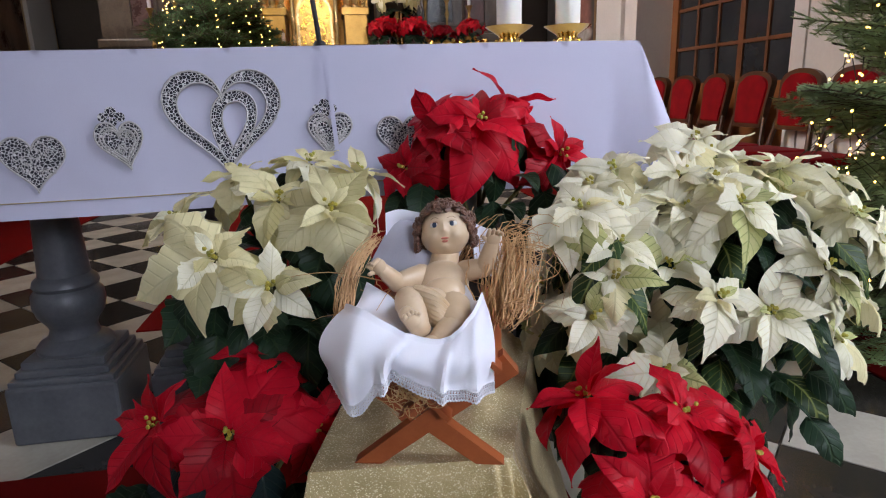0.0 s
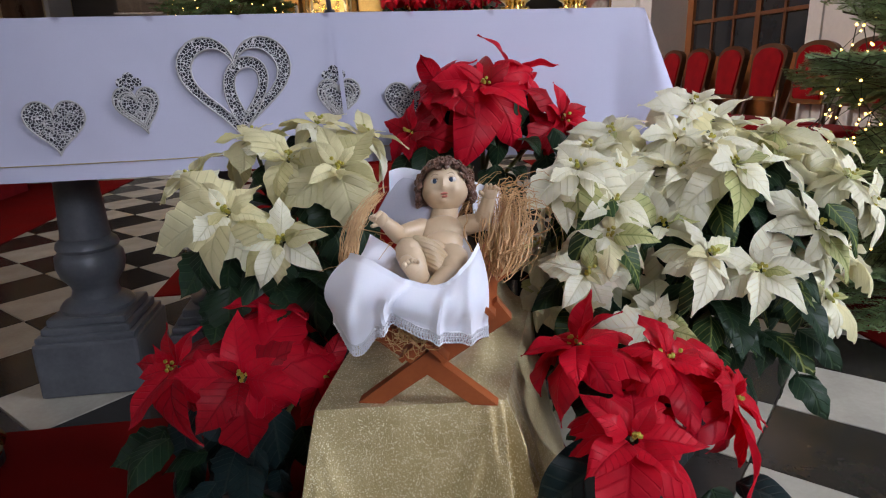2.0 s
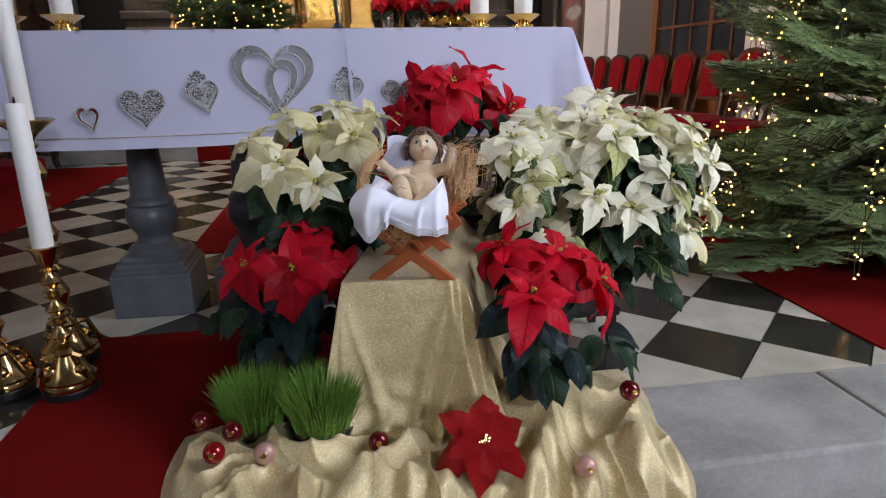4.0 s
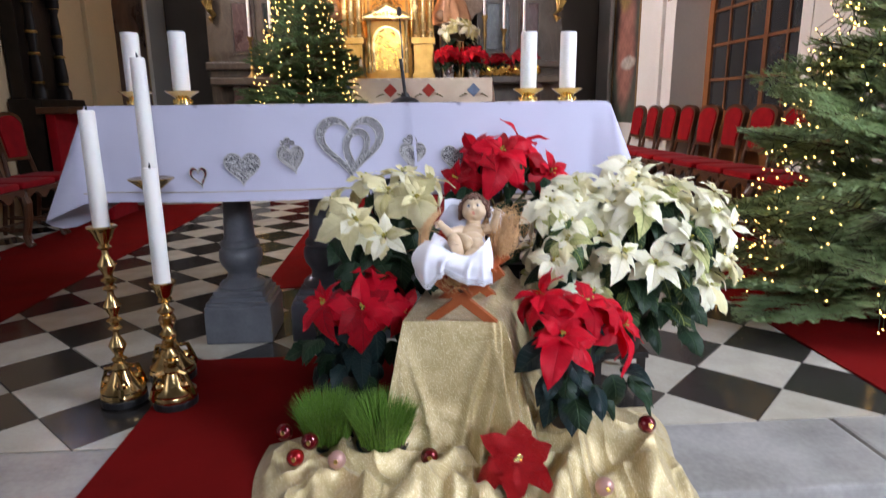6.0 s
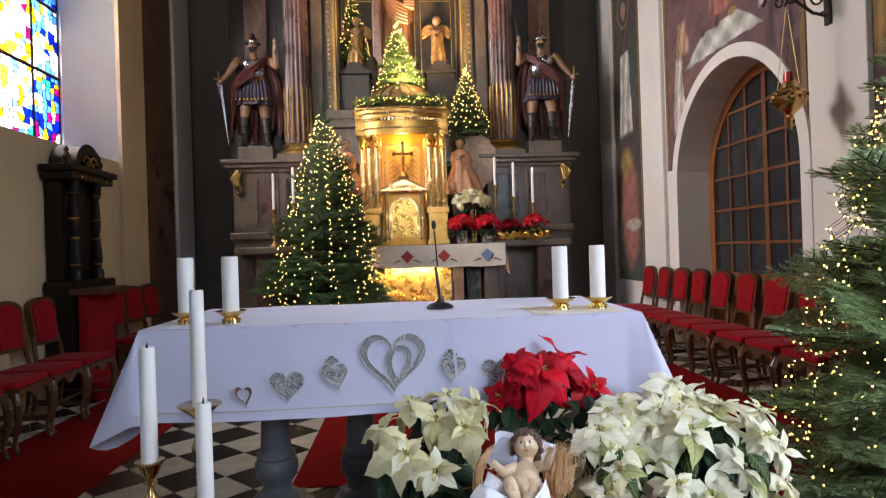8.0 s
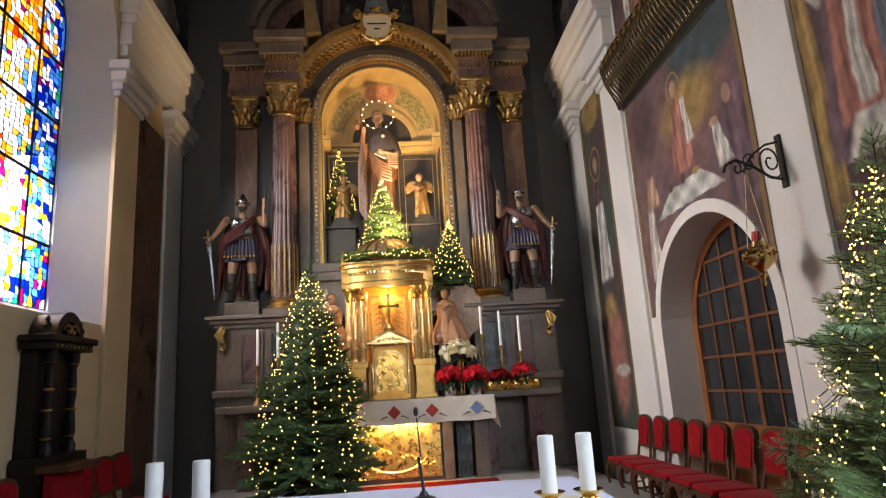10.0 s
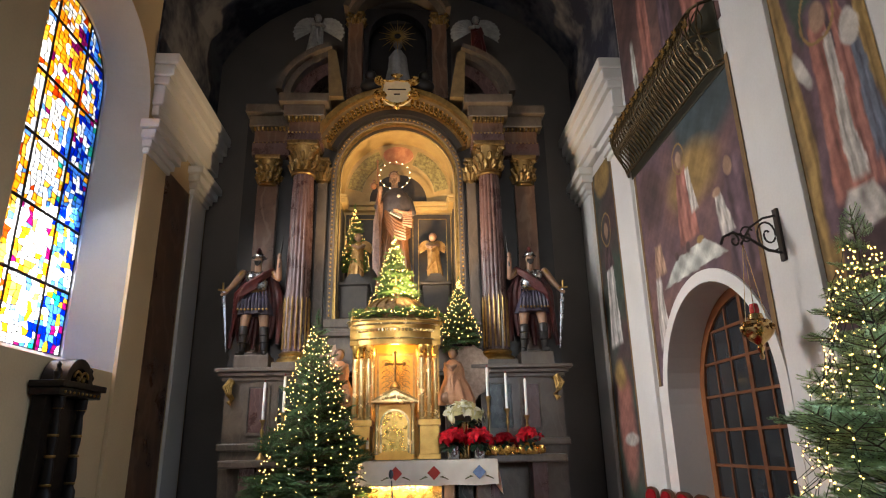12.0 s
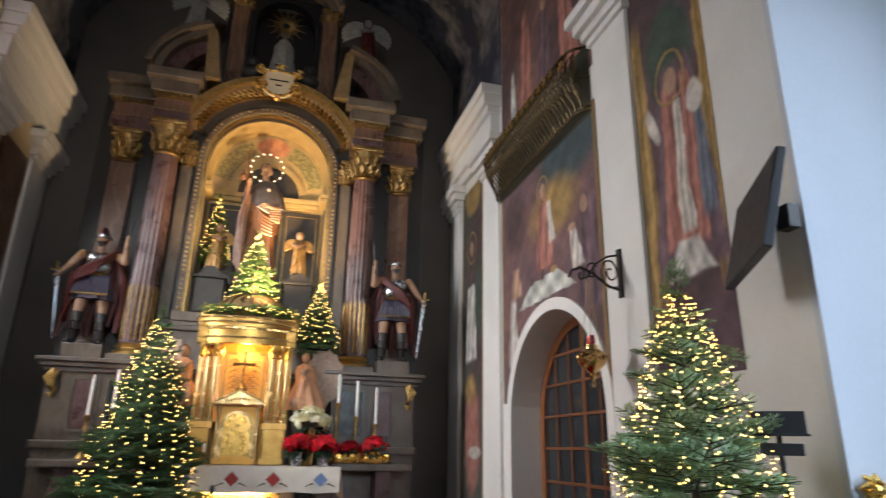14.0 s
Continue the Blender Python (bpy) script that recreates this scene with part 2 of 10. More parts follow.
def box(bm, x0, x1, y0, y1, z0, z1, bevel=0.0, m=None):
    c = Matrix.LocRotScale(((x0 + x1) / 2, (y0 + y1) / 2, (z0 + z1) / 2), None, (abs(x1 - x0), abs(y1 - y0), abs(z1 - z0)))
    vs = bmesh.ops.create_cube(bm, size=1, matrix=(m @ c) if m else c)["verts"]
    if bevel:
        es = list({e for v in vs for e in v.link_edges})
        bmesh.ops.bevel(bm, geom=es, offset=bevel, segments=2, affect="EDGES", profile=0.6)


def lathe(bm, prof, n=24, c=(0, 0, 0), m=None, flute=0.0, flutes=0, arc=(0, 2 * math.pi)):
    """A turned body from (radius, height) pairs; flutes cut grooves round it."""
    whole = abs(arc[1] - arc[0] - 2 * math.pi) < 1e-6
    k = n if whole else n + 1
    rings = []
    for r, z in prof:
        ring = []
        for i in range(k):
            a = arc[0] + (arc[1] - arc[0]) * i / n
            rr = r * (1 - flute * (0.5 + 0.5 * math.cos(a * flutes)) ** 2) if flutes else r
            p = Vector((c[0] + rr * math.cos(a), c[1] + rr * math.sin(a), c[2] + z))
            ring.append(bm.verts.new(m @ p if m else p))
        rings.append(ring)
    for a, b in zip(rings, rings[1:]):
        for i in range(k if whole else k - 1):
            j = (i + 1) % k
            bm.faces.new((a[i], a[j], b[j], b[i]))
    if whole:
        for ring in (rings[0], rings[-1]):
            bm.faces.new(ring)


def tube(bm, pts, r, n=6, closed=False):
    """A round bar along points; r is one radius or one for each point."""
    pts = [Vector(p) for p in pts]
    rs = r if isinstance(r, (list, tuple)) else [r] * len(pts)
    rings, up = [], Vector((0, 0, 1))
    for i, p in enumerate(pts):
        if closed:
            d = pts[(i + 1) % len(pts)] - pts[i - 1]
        else:
            d = pts[min(i + 1, len(pts) - 1)] - pts[max(i - 1, 0)]
        d = d.normalized() if d.length > 1e-9 else Vector((0, 0, 1))
        u = d.cross(up if abs(d.z) < 0.95 else Vector((1, 0, 0))).normalized()
        w = d.cross(u)
        rings.append([bm.verts.new(p + rs[i] * (math.cos(a) * u + math.sin(a) * w)) for a in (2 * math.pi * k / n for k in range(n))])
    ends = list(zip(rings, rings[1:])) + ([(rings[-1], rings[0])] if closed else [])
    for a, b in ends:
        for i in range(n):
            j = (i + 1) % n
            bm.faces.new((a[i], a[j], b[j], b[i]))
    if not closed:
        bm.faces.new(rings[0]), bm.faces.new(rings[-1])


def prism(bm, poly, y0, y1, m=None):
    """A flat outline of (x, z) pairs given thickness along y."""
    f = [bm.verts.new((m @ Vector((x, y0, z))) if m else (x, y0, z)) for x, z in poly]
    b = [bm.verts.new((m @ Vector((x, y1, z))) if m else (x, y1, z)) for x, z in poly]
    bm.faces.new(f), bm.faces.new(b)
    for i in range(len(poly)):
        j = (i + 1) % len(poly)
        bm.faces.new((f[i], f[j], b[j], b[i]))


def band(bm, inner, outer, y0, y1, m=None, closed=False):
    """A strip between two outlines of (x, z) pairs, with thickness along y."""
    def vs(line, y):
        return [bm.verts.new((m @ Vector((x, y, z))) if m else (x, y, z)) for x, z in line]
    a, b, c, d = vs(inner, y0), vs(outer, y0), vs(outer, y1), vs(inner, y1)
    n = len(inner)
    for i in range(n if closed else n - 1):
        j = (i + 1) % n
        for p, q in ((a, b), (b, c), (c, d), (d, a)):
            bm.faces.new((p[i], p[j], q[j], q[i]))
    if not closed:
        for i in (0, n - 1):
            bm.faces.new((a[i], b[i], c[i], d[i]))


def arch_line(cx, half, z0, zs, n=24, rise=None):
    """Up one side, round the arch and down the other, as (x, z) pairs."""
    rise = half if rise is None else rise
    pts = [(cx - half, z0)]
    pts += [(cx - half * math.cos(math.pi * i / n), zs + rise * math.sin(math.pi * i / n)) for i in range(n + 1)]
    return pts + [(cx + half, z0)]


def ball(bm, c, r, u=10, v=6, s=(1, 1, 1), m=None):
    mm = Matrix.LocRotScale(c, None, [r * k for k in s])
    mm = (m @ mm) if m else mm
    top, low = bm.verts.new(mm @ Vector((0, 0, 1))), bm.verts.new(mm @ Vector((0, 0, -1)))
    rings = []
    for j in range(1, v):
        a = math.pi * j / v
        rings.append([bm.verts.new(mm @ Vector((math.sin(a) * math.cos(t), math.sin(a) * math.sin(t), math.cos(a)))) for t in (2 * math.pi * i / u for i in range(u))])
    for i in range(u):
        k = (i + 1) % u
        bm.faces.new((top, rings[0][i], rings[0][k])), bm.faces.new((low, rings[-1][k], rings[-1][i]))
        for a, b in zip(rings, rings[1:]):
            bm.faces.new((a[i], b[i], b[k], a[k]))


def blob(bm, a, b, ra, rb, n=10):
    """A limb: a tapered bar with round ends."""
    a, b = Vector(a), Vector(b)
    d = (b - a).normalized()
    pts = [a - d * ra * 0.9, a - d * ra * 0.6, a, a.lerp(b, 0.5), b, b + d * rb * 0.6, b + d * rb * 0.9]
    tube(bm, pts, [ra * 0.35, ra * 0.8, ra, (ra + rb) / 2 * 1.04, rb, rb * 0.8, rb * 0.35], n)


def grid(bm, f, nu, nv):
    """A sheet from f(u, v), u and v from 0 to 1."""
    rows = [[bm.verts.new(f(i / nu, j / nv)) for i in range(nu + 1)] for j in range(nv + 1)]
    for a, b in zip(rows, rows[1:]):
        for i in range(nu):
            bm.faces.new((a[i], a[i + 1], b[i + 1], b[i]))


def sheet(bm, f, nu, nv, thick):
    """A sheet of cloth with some thickness."""
    grid(bm, f, nu, nv)
    bmesh.ops.recalc_face_normals(bm, faces=bm.faces)
    bmesh.ops.solidify(bm, geom=list(bm.faces), thickness=thick)


def frame_box(bm, x0, x1, z0, z1, w, y0, y1, m=None):
    """A picture-frame of bars round a rectangle."""
    band(bm, [(x0 + w, z0 + w), (x1 - w, z0 + w), (x1 - w, z1 - w), (x0 + w, z1 - w)], [(x0, z0), (x1, z0), (x1, z1), (x0, z1)], y0, y1, m, True)

# ---------------------------------------------------------------- floor and walls
STEP_Y, SLAB_Y = 1.34, 0.985
HX = 3.3

bm = bmesh.new()
box(bm, -HX, HX, STEP_Y, 9.6, -0.30, -0.006)
floor = tagged(part("floor", bm, M["grout"]), "checkered chancel floor of diagonal black and cream stone tiles", "floor", kind="structure")

step = thing("step", "worn grey stone step at the edge of the chancel", "step", kind="structure")
for x0, x1 in ((-3.3, -1.62), (-1.61, -0.06), (-0.05, 1.52), (1.53, 3.3)):
    bm = bmesh.new()
    box(bm, x0, x1, SLAB_Y, STEP_Y, -0.16, 0.0, 0.012)
    part("stone", bm, M["slab"], step)
    bm = bmesh.new()
    box(bm, x0, x1, SLAB_Y + 0.03, STEP_Y, -0.40, -0.162)
    part("riser_stone", bm, M["slab"], step)

bm = bmesh.new()
box(bm, -6, 6, -9, SLAB_Y + 0.03, -0.60, -0.32)
nave_floor = tagged(part("nave_floor", bm, M["slab"]), "grey stone floor of the nave below the step", "floor", kind="structure")


def slab_piece(name, x0, x1, y0, y1, material, z0=0.0, z1=0.006):
    bm = bmesh.new()
    box(bm, x0, x1, y0, y1, z0, z1)
    return tagged(part(name, bm, material), kind="structure")


carpet_front = slab_piece("carpet_front", -0.69, 0.69, SLAB_Y - 0.004, 1.985, M["carpet"], -0.02, 0.007)
tagged(carpet_front, "dark red carpet runner over the chancel step", "carpet")
bm = bmesh.new()
box(bm, -0.62, 0.62, 2.99, 7.0, 0.0, 0.007)
tagged(part("carpet_middle", bm, M["carpet"]), "red carpet runner leading to the high altar", "carpet", kind="structure")
for nm, x0, x1 in (("carpet_left", -2.72, -1.76), ("carpet_right", 1.83, 2.80)):
    tagged(slab_piece(nm, x0, x1, 1.42, 6.3, M["carpet"]), "red carpet runner in front of the chairs", "carpet")

bm = bmesh.new()
box(bm, -2.9, 2.9, 6.55, 9.5, 0.0, 0.16, 0.012)
box(bm, -2.3, 2.3, 6.95, 9.5, 0.16, 0.32, 0.012)
tagged(part("altar_steps", bm, M["slab"]), "stone steps in front of the high altar", "step", kind="structure")
bm = bmesh.new()
box(bm, -1.3, 1.3, 6.53, 6.95, 0.16, 0.167)
box(bm, -1.3, 1.3, 6.93, 7.72, 0.32, 0.327)
box(bm, -1.3, 1.3, 6.935, 6.948, 0.167, 0.327)
box(bm, -1.3, 1.3, 6.535, 6.548, 0.0, 0.16)
tagged(part("carpet_steps", bm, M["carpet"]), "red carpet on the steps of the high altar", "carpet", kind="structure")

# right wall: local x runs along the wall (world y), local y goes into it
RW = Matrix(((0, 1, 0, HX), (1, 0, 0, 0), (0, 0, 1, 0), (0, 0, 0, 1)))
LW = Matrix(((0, -1, 0, -HX), (1, 0, 0, 0), (0, 0, 1, 0), (0, 0, 0, 1)))
TOP = 10.0


def arched_wall(bm, x0, x1, cx, half, z0, zs, thick, m, top=TOP, rise=None, n=20, bottom=-0.3):
    """A wall with one arched opening through it."""
    box(bm, x0, cx - half, 0, thick, bottom, top, m=m)
    box(bm, cx + half, x1, 0, thick, bottom, top, m=m)
    if z0 > bottom:
        box(bm, cx - half, cx + half, 0, thick, bottom, z0, m=m)
    line = arch_line(cx, half, z0, zs, n, rise)[1:-1]
    for (xa, za), (xb, zb) in zip(line, line[1:]):
        prism(bm, [(xa, za), (xb, zb), (xb, top), (xa, top)], 0, thick, m)


ACY, AHALF, ASPR = 5.60, 1.15, 1.92
bm = bmesh.new()
arched_wall(bm, 2.15, 9.9, ACY, AHALF, 0.0, ASPR, 0.75, RW)
wall_right = tagged(part("wall_right", bm, M["plaster"]), "white plastered chancel wall with an arched doorway", "wall", kind="structure")

WCY, WHO, WSO = 5.88, 1.18, 5.9
WY, WH, WZ0, WZS = 5.88, 0.82, 2.56, 5.92
bm = bmesh.new()
arched_wall(bm, 2.15, 9.9, WCY, WHO, 2.42, WSO, 0.02, LW)
wall_left = tagged(part("wall_left", bm, M["plaster_ochre"]), "ochre plastered chancel wall with a tall arched window", "wall", kind="structure")
bm = bmesh.new()
arched_wall(bm, 2.15, 9.9, WY, WH, WZ0, WZS, 0.4, LW @ Matrix.Translation((0, 0.42, 0)))
tagged(part("wall_left_outer", bm, M["plaster"]), "outer leaf of the window wall", "wall", kind="structure")
# splayed reveal of the window
bm = bmesh.new()
a, b = arch_line(WCY, WHO, 2.42, WSO, 28), arch_line(WY, WH, WZ0, WZS, 28)
va = [bm.verts.new(LW @ Vector((x, 0.0, z))) for x, z in a]
vb = [bm.verts.new(LW @ Vector((x, 0.42, z))) for x, z in b]
for i in range(len(a)):
    j = (i + 1) % len(a)
    bm.faces.new((va[i], va[j], vb[j], vb[i]))
tagged(part("window_reveal", bm, M["plaster"], smooth=False), "white splayed window reveal with sloping sill", "window reveal", kind="structure")

bm = bmesh.new()
box(bm, -4.2, 4.2, 9.6, 10.0, -0.3, TOP)
tagged(part("wall_back", bm, M["plaster_dark"]), "dark grey-brown plastered end wall behind the high altar", "wall", kind="structure")

# vault
bm = bmesh.new()
line_o = arch_line(0, 3.75, 7.6, 7.6, 20, 3.0)
line_i = arch_line(0, 3.45, 7.6, 7.6, 20, 2.6)
band(bm, line_i, line_o, 2.2, 10.0)
box(bm, -3.75, 3.75, 2.2, 10.0, 10.6, 10.8)
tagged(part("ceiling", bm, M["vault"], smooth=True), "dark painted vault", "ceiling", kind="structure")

# nave shell added unseen behind the camera, its openings cut wherever its lights stand
bm = bmesh.new()
for sx in (-1, 1):
    x = 6.0 * sx
    x2 = x + 0.4 * sx
    wa, wb = (-4.2, -1.9) if sx < 0 else (-1.3, 0.4)
    box(bm, min(x, x2), max(x, x2), -9, wa, -0.6, TOP), box(bm, min(x, x2), max(x, x2), wb, 2.6, -0.6, TOP)
    box(bm, min(x, x2), max(x, x2), wa, wb, -0.6, 2.3), box(bm, min(x, x2), max(x, x2), wa, wb, 6.9, TOP)
    box(bm, min(3.296 * sx, 6.4 * sx), max(3.296 * sx, 6.4 * sx), 2.10, 2.146, -0.6, TOP)
box(bm, -6.4, -1.0, -9.4, -9, -0.6, TOP), box(bm, 1.0, 2.4, -9.4, -9, -0.6, TOP), box(bm, -1.0, 1.0, -9.4, -9, -0.6, 4.6), box(bm, -1.0, 1.0, -9.4, -9, 6.6, TOP), box(bm, 4.4, 6.4, -9.4, -9, -0.6, TOP)
box(bm, 2.4, 4.4, -9.4, -9, -0.6, 3.0), box(bm, 2.4, 4.4, -9.4, -9, 6.6, TOP)
box(bm, -6.4, 6.4, -9.4, 2.6, TOP, TOP + 0.3)
tagged(part("wall_nave", bm, M["nave"]), "plain white walls of the nave, mostly unseen, added round the lights", "wall", kind="structure")

# ---------------------------------------------------------------- the people's altar
rnd = random.Random(4)
table = thing("altar_table", "grey stone altar table on turned pillars", "altar", at=(0, 2.44, 0))


PILLAR = [(0.0, 0.222), (0.098, 0.222), (0.10, 0.235), (0.09, 0.248), (0.066, 0.262), (0.06, 0.285), (0.066, 0.30), (0.084, 0.325), (0.092, 0.355), (0.09, 0.385), (0.078, 0.40), (0.084, 0.41), (0.08, 0.425), (0.066, 0.437), (0.064, 0.46), (0.056, 0.6), (0.05, 0.72), (0.048, 0.8), (0.075, 0.82), (0.085, 0.85), (0.1, 0.86), (0.1, 0.90), (0.0, 0.90)]
for x in (-0.54, -0.175, 0.205, 0.575):
    bm = bmesh.new()
    lathe(bm, PILLAR, 28)
    pillar = part("pillar", bm, M["stone"], table, smooth=True, at=pose(x, -0.14, 0))
    for nm, h, z0, z1, bev in (("plinth", 0.14, 0.0, 0.165, 0.010), ("base_step", 0.132, 0.164, 0.182, 0.006), ("base_step", 0.118, 0.181, 0.202, 0.006), ("base_step", 0.105, 0.201, 0.224, 0.006)):
        bm = bmesh.new()
        box(bm, -h, h, -h, h, z0, z1, bev)
        part(nm, bm, M["stone"], pillar)
bm = bmesh.new()
box(bm, -0.955, 0.955, -0.42, 0.42, 0.90, 0.985, 0.008)
part("tabletop", bm, M["stone"], table)

AX, AY0, AY1, AZ = 0.975, 2.0, 2.885, 1.0


def cloth_front(u, v):
    x = -AX + 2 * AX * u
    d = 0.352 * v
    wave = 0.006 * math.sin(x * 5.1 + 0.6) * v + 0.004 * math.sin(x * 11.7) * v * v
    wave += 0.007 * v * noise.noise(Vector((x * 5.3 + 2.1 * v, v * 2.6 - x * 2.0, 3.0))) + 0.003 * v * noise.noise(Vector((x * 13, v * 6, 8.0)))
    flare = 0.05 * v * max(0, abs(x) / AX - 0.93) / 0.07
    sag = 0.006 * math.sin(x * 3.3) * v
    return Vector((x + math.copysign(0.02 * v * (abs(x) / AX) ** 8, x), AY0 - 0.008 * v + wave - flare, AZ - d + sag))


def cloth_side(sx):
    def f(u, v):
        y = AY0 + (AY1 - AY0) * u
        drop = 0.39 + 0.07 * math.exp(-((u - 0.10) / 0.10) ** 2)
        flare = 0.13 * math.exp(-((u - 0.02) / 0.16) ** 2) + 0.03
        wave = 0.03 * math.sin(u * 17 + 1.0) * v * (0.2 + u)
        return Vector((sx * (AX + flare * v + wave), y - 0.06 * v * max(0, 0.2 - u) / 0.2, AZ - drop * v))
    return f


M["hem"] = mat("gold_hem_thread", (0.50, 0.40, 0.22), (0.34, 0.26, 0.13), 0.6, scale=60)
cloth = thing("altar_cloth", "white linen altar cloth with lace heart insets hanging over the table", "altar cloth")
bm = bmesh.new()
grid(bm, lambda u, v: Vector((-AX + 2 * AX * u, AY0 + (AY1 - AY0) * v, AZ + 0.0015 * math.sin(u * 23 + v * 9))), 40, 16)
grid(bm, cloth_front, 130, 24)
grid(bm, cloth_side(-1), 26, 12)
grid(bm, cloth_side(1), 26, 12)
for sx in (-1, 1):
    def corner(u, v):
        a, b = cloth_front(0.5 + 0.5 * sx, v), cloth_side(sx)(0, v)
        return a.lerp(b, u) + Vector((0, -0.025 * v * math.sin(math.pi * u), 0))
    grid(bm, corner, 8, 24)
bmesh.ops.remove_doubles(bm, verts=bm.verts, dist=0.0016)
drape = part("drape", bm, M["linen"], cloth, smooth=True)
bm = bmesh.new()
tube(bm, [cloth_front(i / 60, 0.315 / 0.352) + Vector((0, -0.0015, 0)) for i in range(61)], 0.0013, 4)
part("hem", bm, M["hem"], drape, "fine gold hem line")
bm = bmesh.new()
for k in range(3):
    grid(bm, (lambda x0, dz: lambda u, v: Vector((x0 + 0.004 * u + 0.02 * v, AY0 - 0.009 - 0.004 * math.sin(v * 3), AZ - 0.006 - 0.33 * v)))(0.21 + 0.003 * k, 0), 1, 8)
part("crease", bm, M["linen"], drape, "raised centre fold of the cloth")


def lace_mat(name, hole, thread, scale):
    m = bpy.data.materials.new(name)
    m.use_nodes = True
    n, l = m.node_tree.nodes, m.node_tree.links
    s = n["Principled BSDF"]
    co, vo, r = n.new("ShaderNodeTexCoord"), n.new("ShaderNodeTexVoronoi"), n.new("ShaderNodeValToRGB")
    vo.feature = "DISTANCE_TO_EDGE"
    vo.inputs["Scale"].default_value = scale
    r.color_ramp.elements[0].position, r.color_ramp.elements[1].position = 0.055, 0.09
    r.color_ramp.elements[0].color, r.color_ramp.elements[1].color = (*thread, 1), (*hole, 1)
    l.new(co.outputs["Object"], vo.inputs["Vector"]), l.new(vo.outputs[0], r.inputs[0]), l.new(r.outputs[0], s.inputs["Base Color"])
    b = n.new("ShaderNodeBump")
    b.invert = True
    b.inputs["Strength"].default_value, b.inputs["Distance"].default_value = 0.5, 0.003
    l.new(vo.outputs[0], b.inputs["Height"]), l.new(b.outputs[0], s.inputs["Normal"])
    s.inputs["Roughness"].default_value = 0.85
    return m


M["lace_net"] = lace_mat("bobbin_lace", (0.018, 0.017, 0.026), (0.72, 0.70, 0.70), 150)
M["lace_dark"] = lace_mat("dark_red_lace", (0.02, 0.012, 0.014), (0.30, 0.06, 0.06), 110)
M["lace_cord"] = mat("lace_cord", (0.54, 0.52, 0.50), (0.38, 0.36, 0.34), 0.85, scale=60, fine=400, bump=0.3)


def heart_line(w, h, n=48, tip=0.0):
    """A heart of width w and height h round (0, 0); tip bends its point aside."""
    pts = []
    for i in range(n):
        a = 2 * math.pi * i / n
        x = 16 * math.sin(a) ** 3 / 32
        z = (13 * math.cos(a) - 5 * math.cos(2 * a) - 2 * math.cos(3 * a) - math.cos(4 * a)) / 29 + 0.085
        pts.append((x * w + tip * max(0, -z) * w, z * h))
    return pts


def on_cloth(x, z):
    v = (AZ - z) / 0.352
    return cloth_front((x + AX) / (2 * AX), v).y


def lace_heart(cx, cz, w, h, full, tip=0.0, crown=False, swirl=False, turn=0.0, lace="lace_net"):
    ob = thing("lace_heart", "bobbin lace heart motif set into the altar cloth", "lace motif", "lace hearts on the cloth")
    y = on_cloth(cx, cz) - 0.004
    ob.matrix_basis = pose(cx, y, cz, 0, turn, 0)
    outer = heart_line(w, h, 48, tip)
    k = 0.0 if full else 0.62
    inner = [(x * (0.76 if swirl else 0.66), z * (0.76 if swirl else 0.66) + 0.012 * h) for x, z in outer]
    bm = bmesh.new()
    if full:
        prism(bm, outer, -0.0015, 0.0015)
    else:
        band(bm, inner, outer, -0.0015, 0.0015, None, True)
    if swirl:
        drop = [(0.02 * w + 0.26 * w * math.sin(a) * math.sin(a / 2) ** 1.1 + 0.05 * w * (1 - math.cos(a)), (-0.05 - 0.36 * math.cos(a)) * h) for a in (2 * math.pi * i / 36 for i in range(36))]
        hole = [(0.105 * w + (x - 0.105 * w) * 0.55, 0.06 * h + (z - 0.06 * h) * 0.60) for x, z in drop]
        band(bm, hole, drop, -0.0022, 0.0008, None, True)
    if crown:
        for dx, dz, r in ((-0.18, 0.60, 0.10), (0.0, 0.70, 0.12), (0.18, 0.60, 0.10), (0.0, 0.5, 0.10)):
            prism(bm, [((dx + r * math.cos(a)) * w - 0.1 * w, (dz + r * math.sin(a)) * h) for a in (2 * math.pi * i / 10 for i in range(10))], -0.0014, 0.0014)
    net = part("net", bm, M[lace], ob)
    bm = bmesh.new()
    lines = [outer] + ([] if full and not crown else [inner])
    if full:
        lines += [[(x * 0.8, z * 0.8) for x, z in outer]] if crown else []
    for line in lines:
        tube(bm, [(x, -0.002, z) for x, z in line], 0.0022, 5, True)
    if swirl:
        for line in (drop, hole):
            tube(bm, [(x, -0.0025, z) for x, z in line], 0.0018, 4, True)
    elif full:
        for k in range(11):
            a0, rr = rnd.uniform(0, 6.28), rnd.uniform(0.06, 0.12) * w
            px, pz = rnd.uniform(-0.26, 0.26) * w, rnd.uniform(-0.2, 0.3) * h
            tube(bm, [(px + rr * (1 - t * 0.5) * math.cos(a0 + 5 * t), -0.002, pz + rr * (1 - t * 0.5) * math.sin(a0 + 5 * t)) for t in (i / 9 for i in range(10))], 0.0015, 4)
    part("cord", bm, M["lace_cord"], net, "raised pale cord outline")
    return ob


lace_heart(-0.018, 0.835, 0.255, 0.235, False, swirl=True)
lace_heart(-0.243, 0.795, 0.10, 0.105, True, 0.35, crown=True)
lace_heart(-0.424, 0.762, 0.134, 0.122, True)
lace_heart(-0.588, 0.735, 0.066, 0.078, False, 0.4, lace="lace_dark")
lace_heart(0.216, 0.802, 0.10, 0.10, True, -0.2, crown=True)
lace_heart(0.385, 0.785, 0.12, 0.11, True)


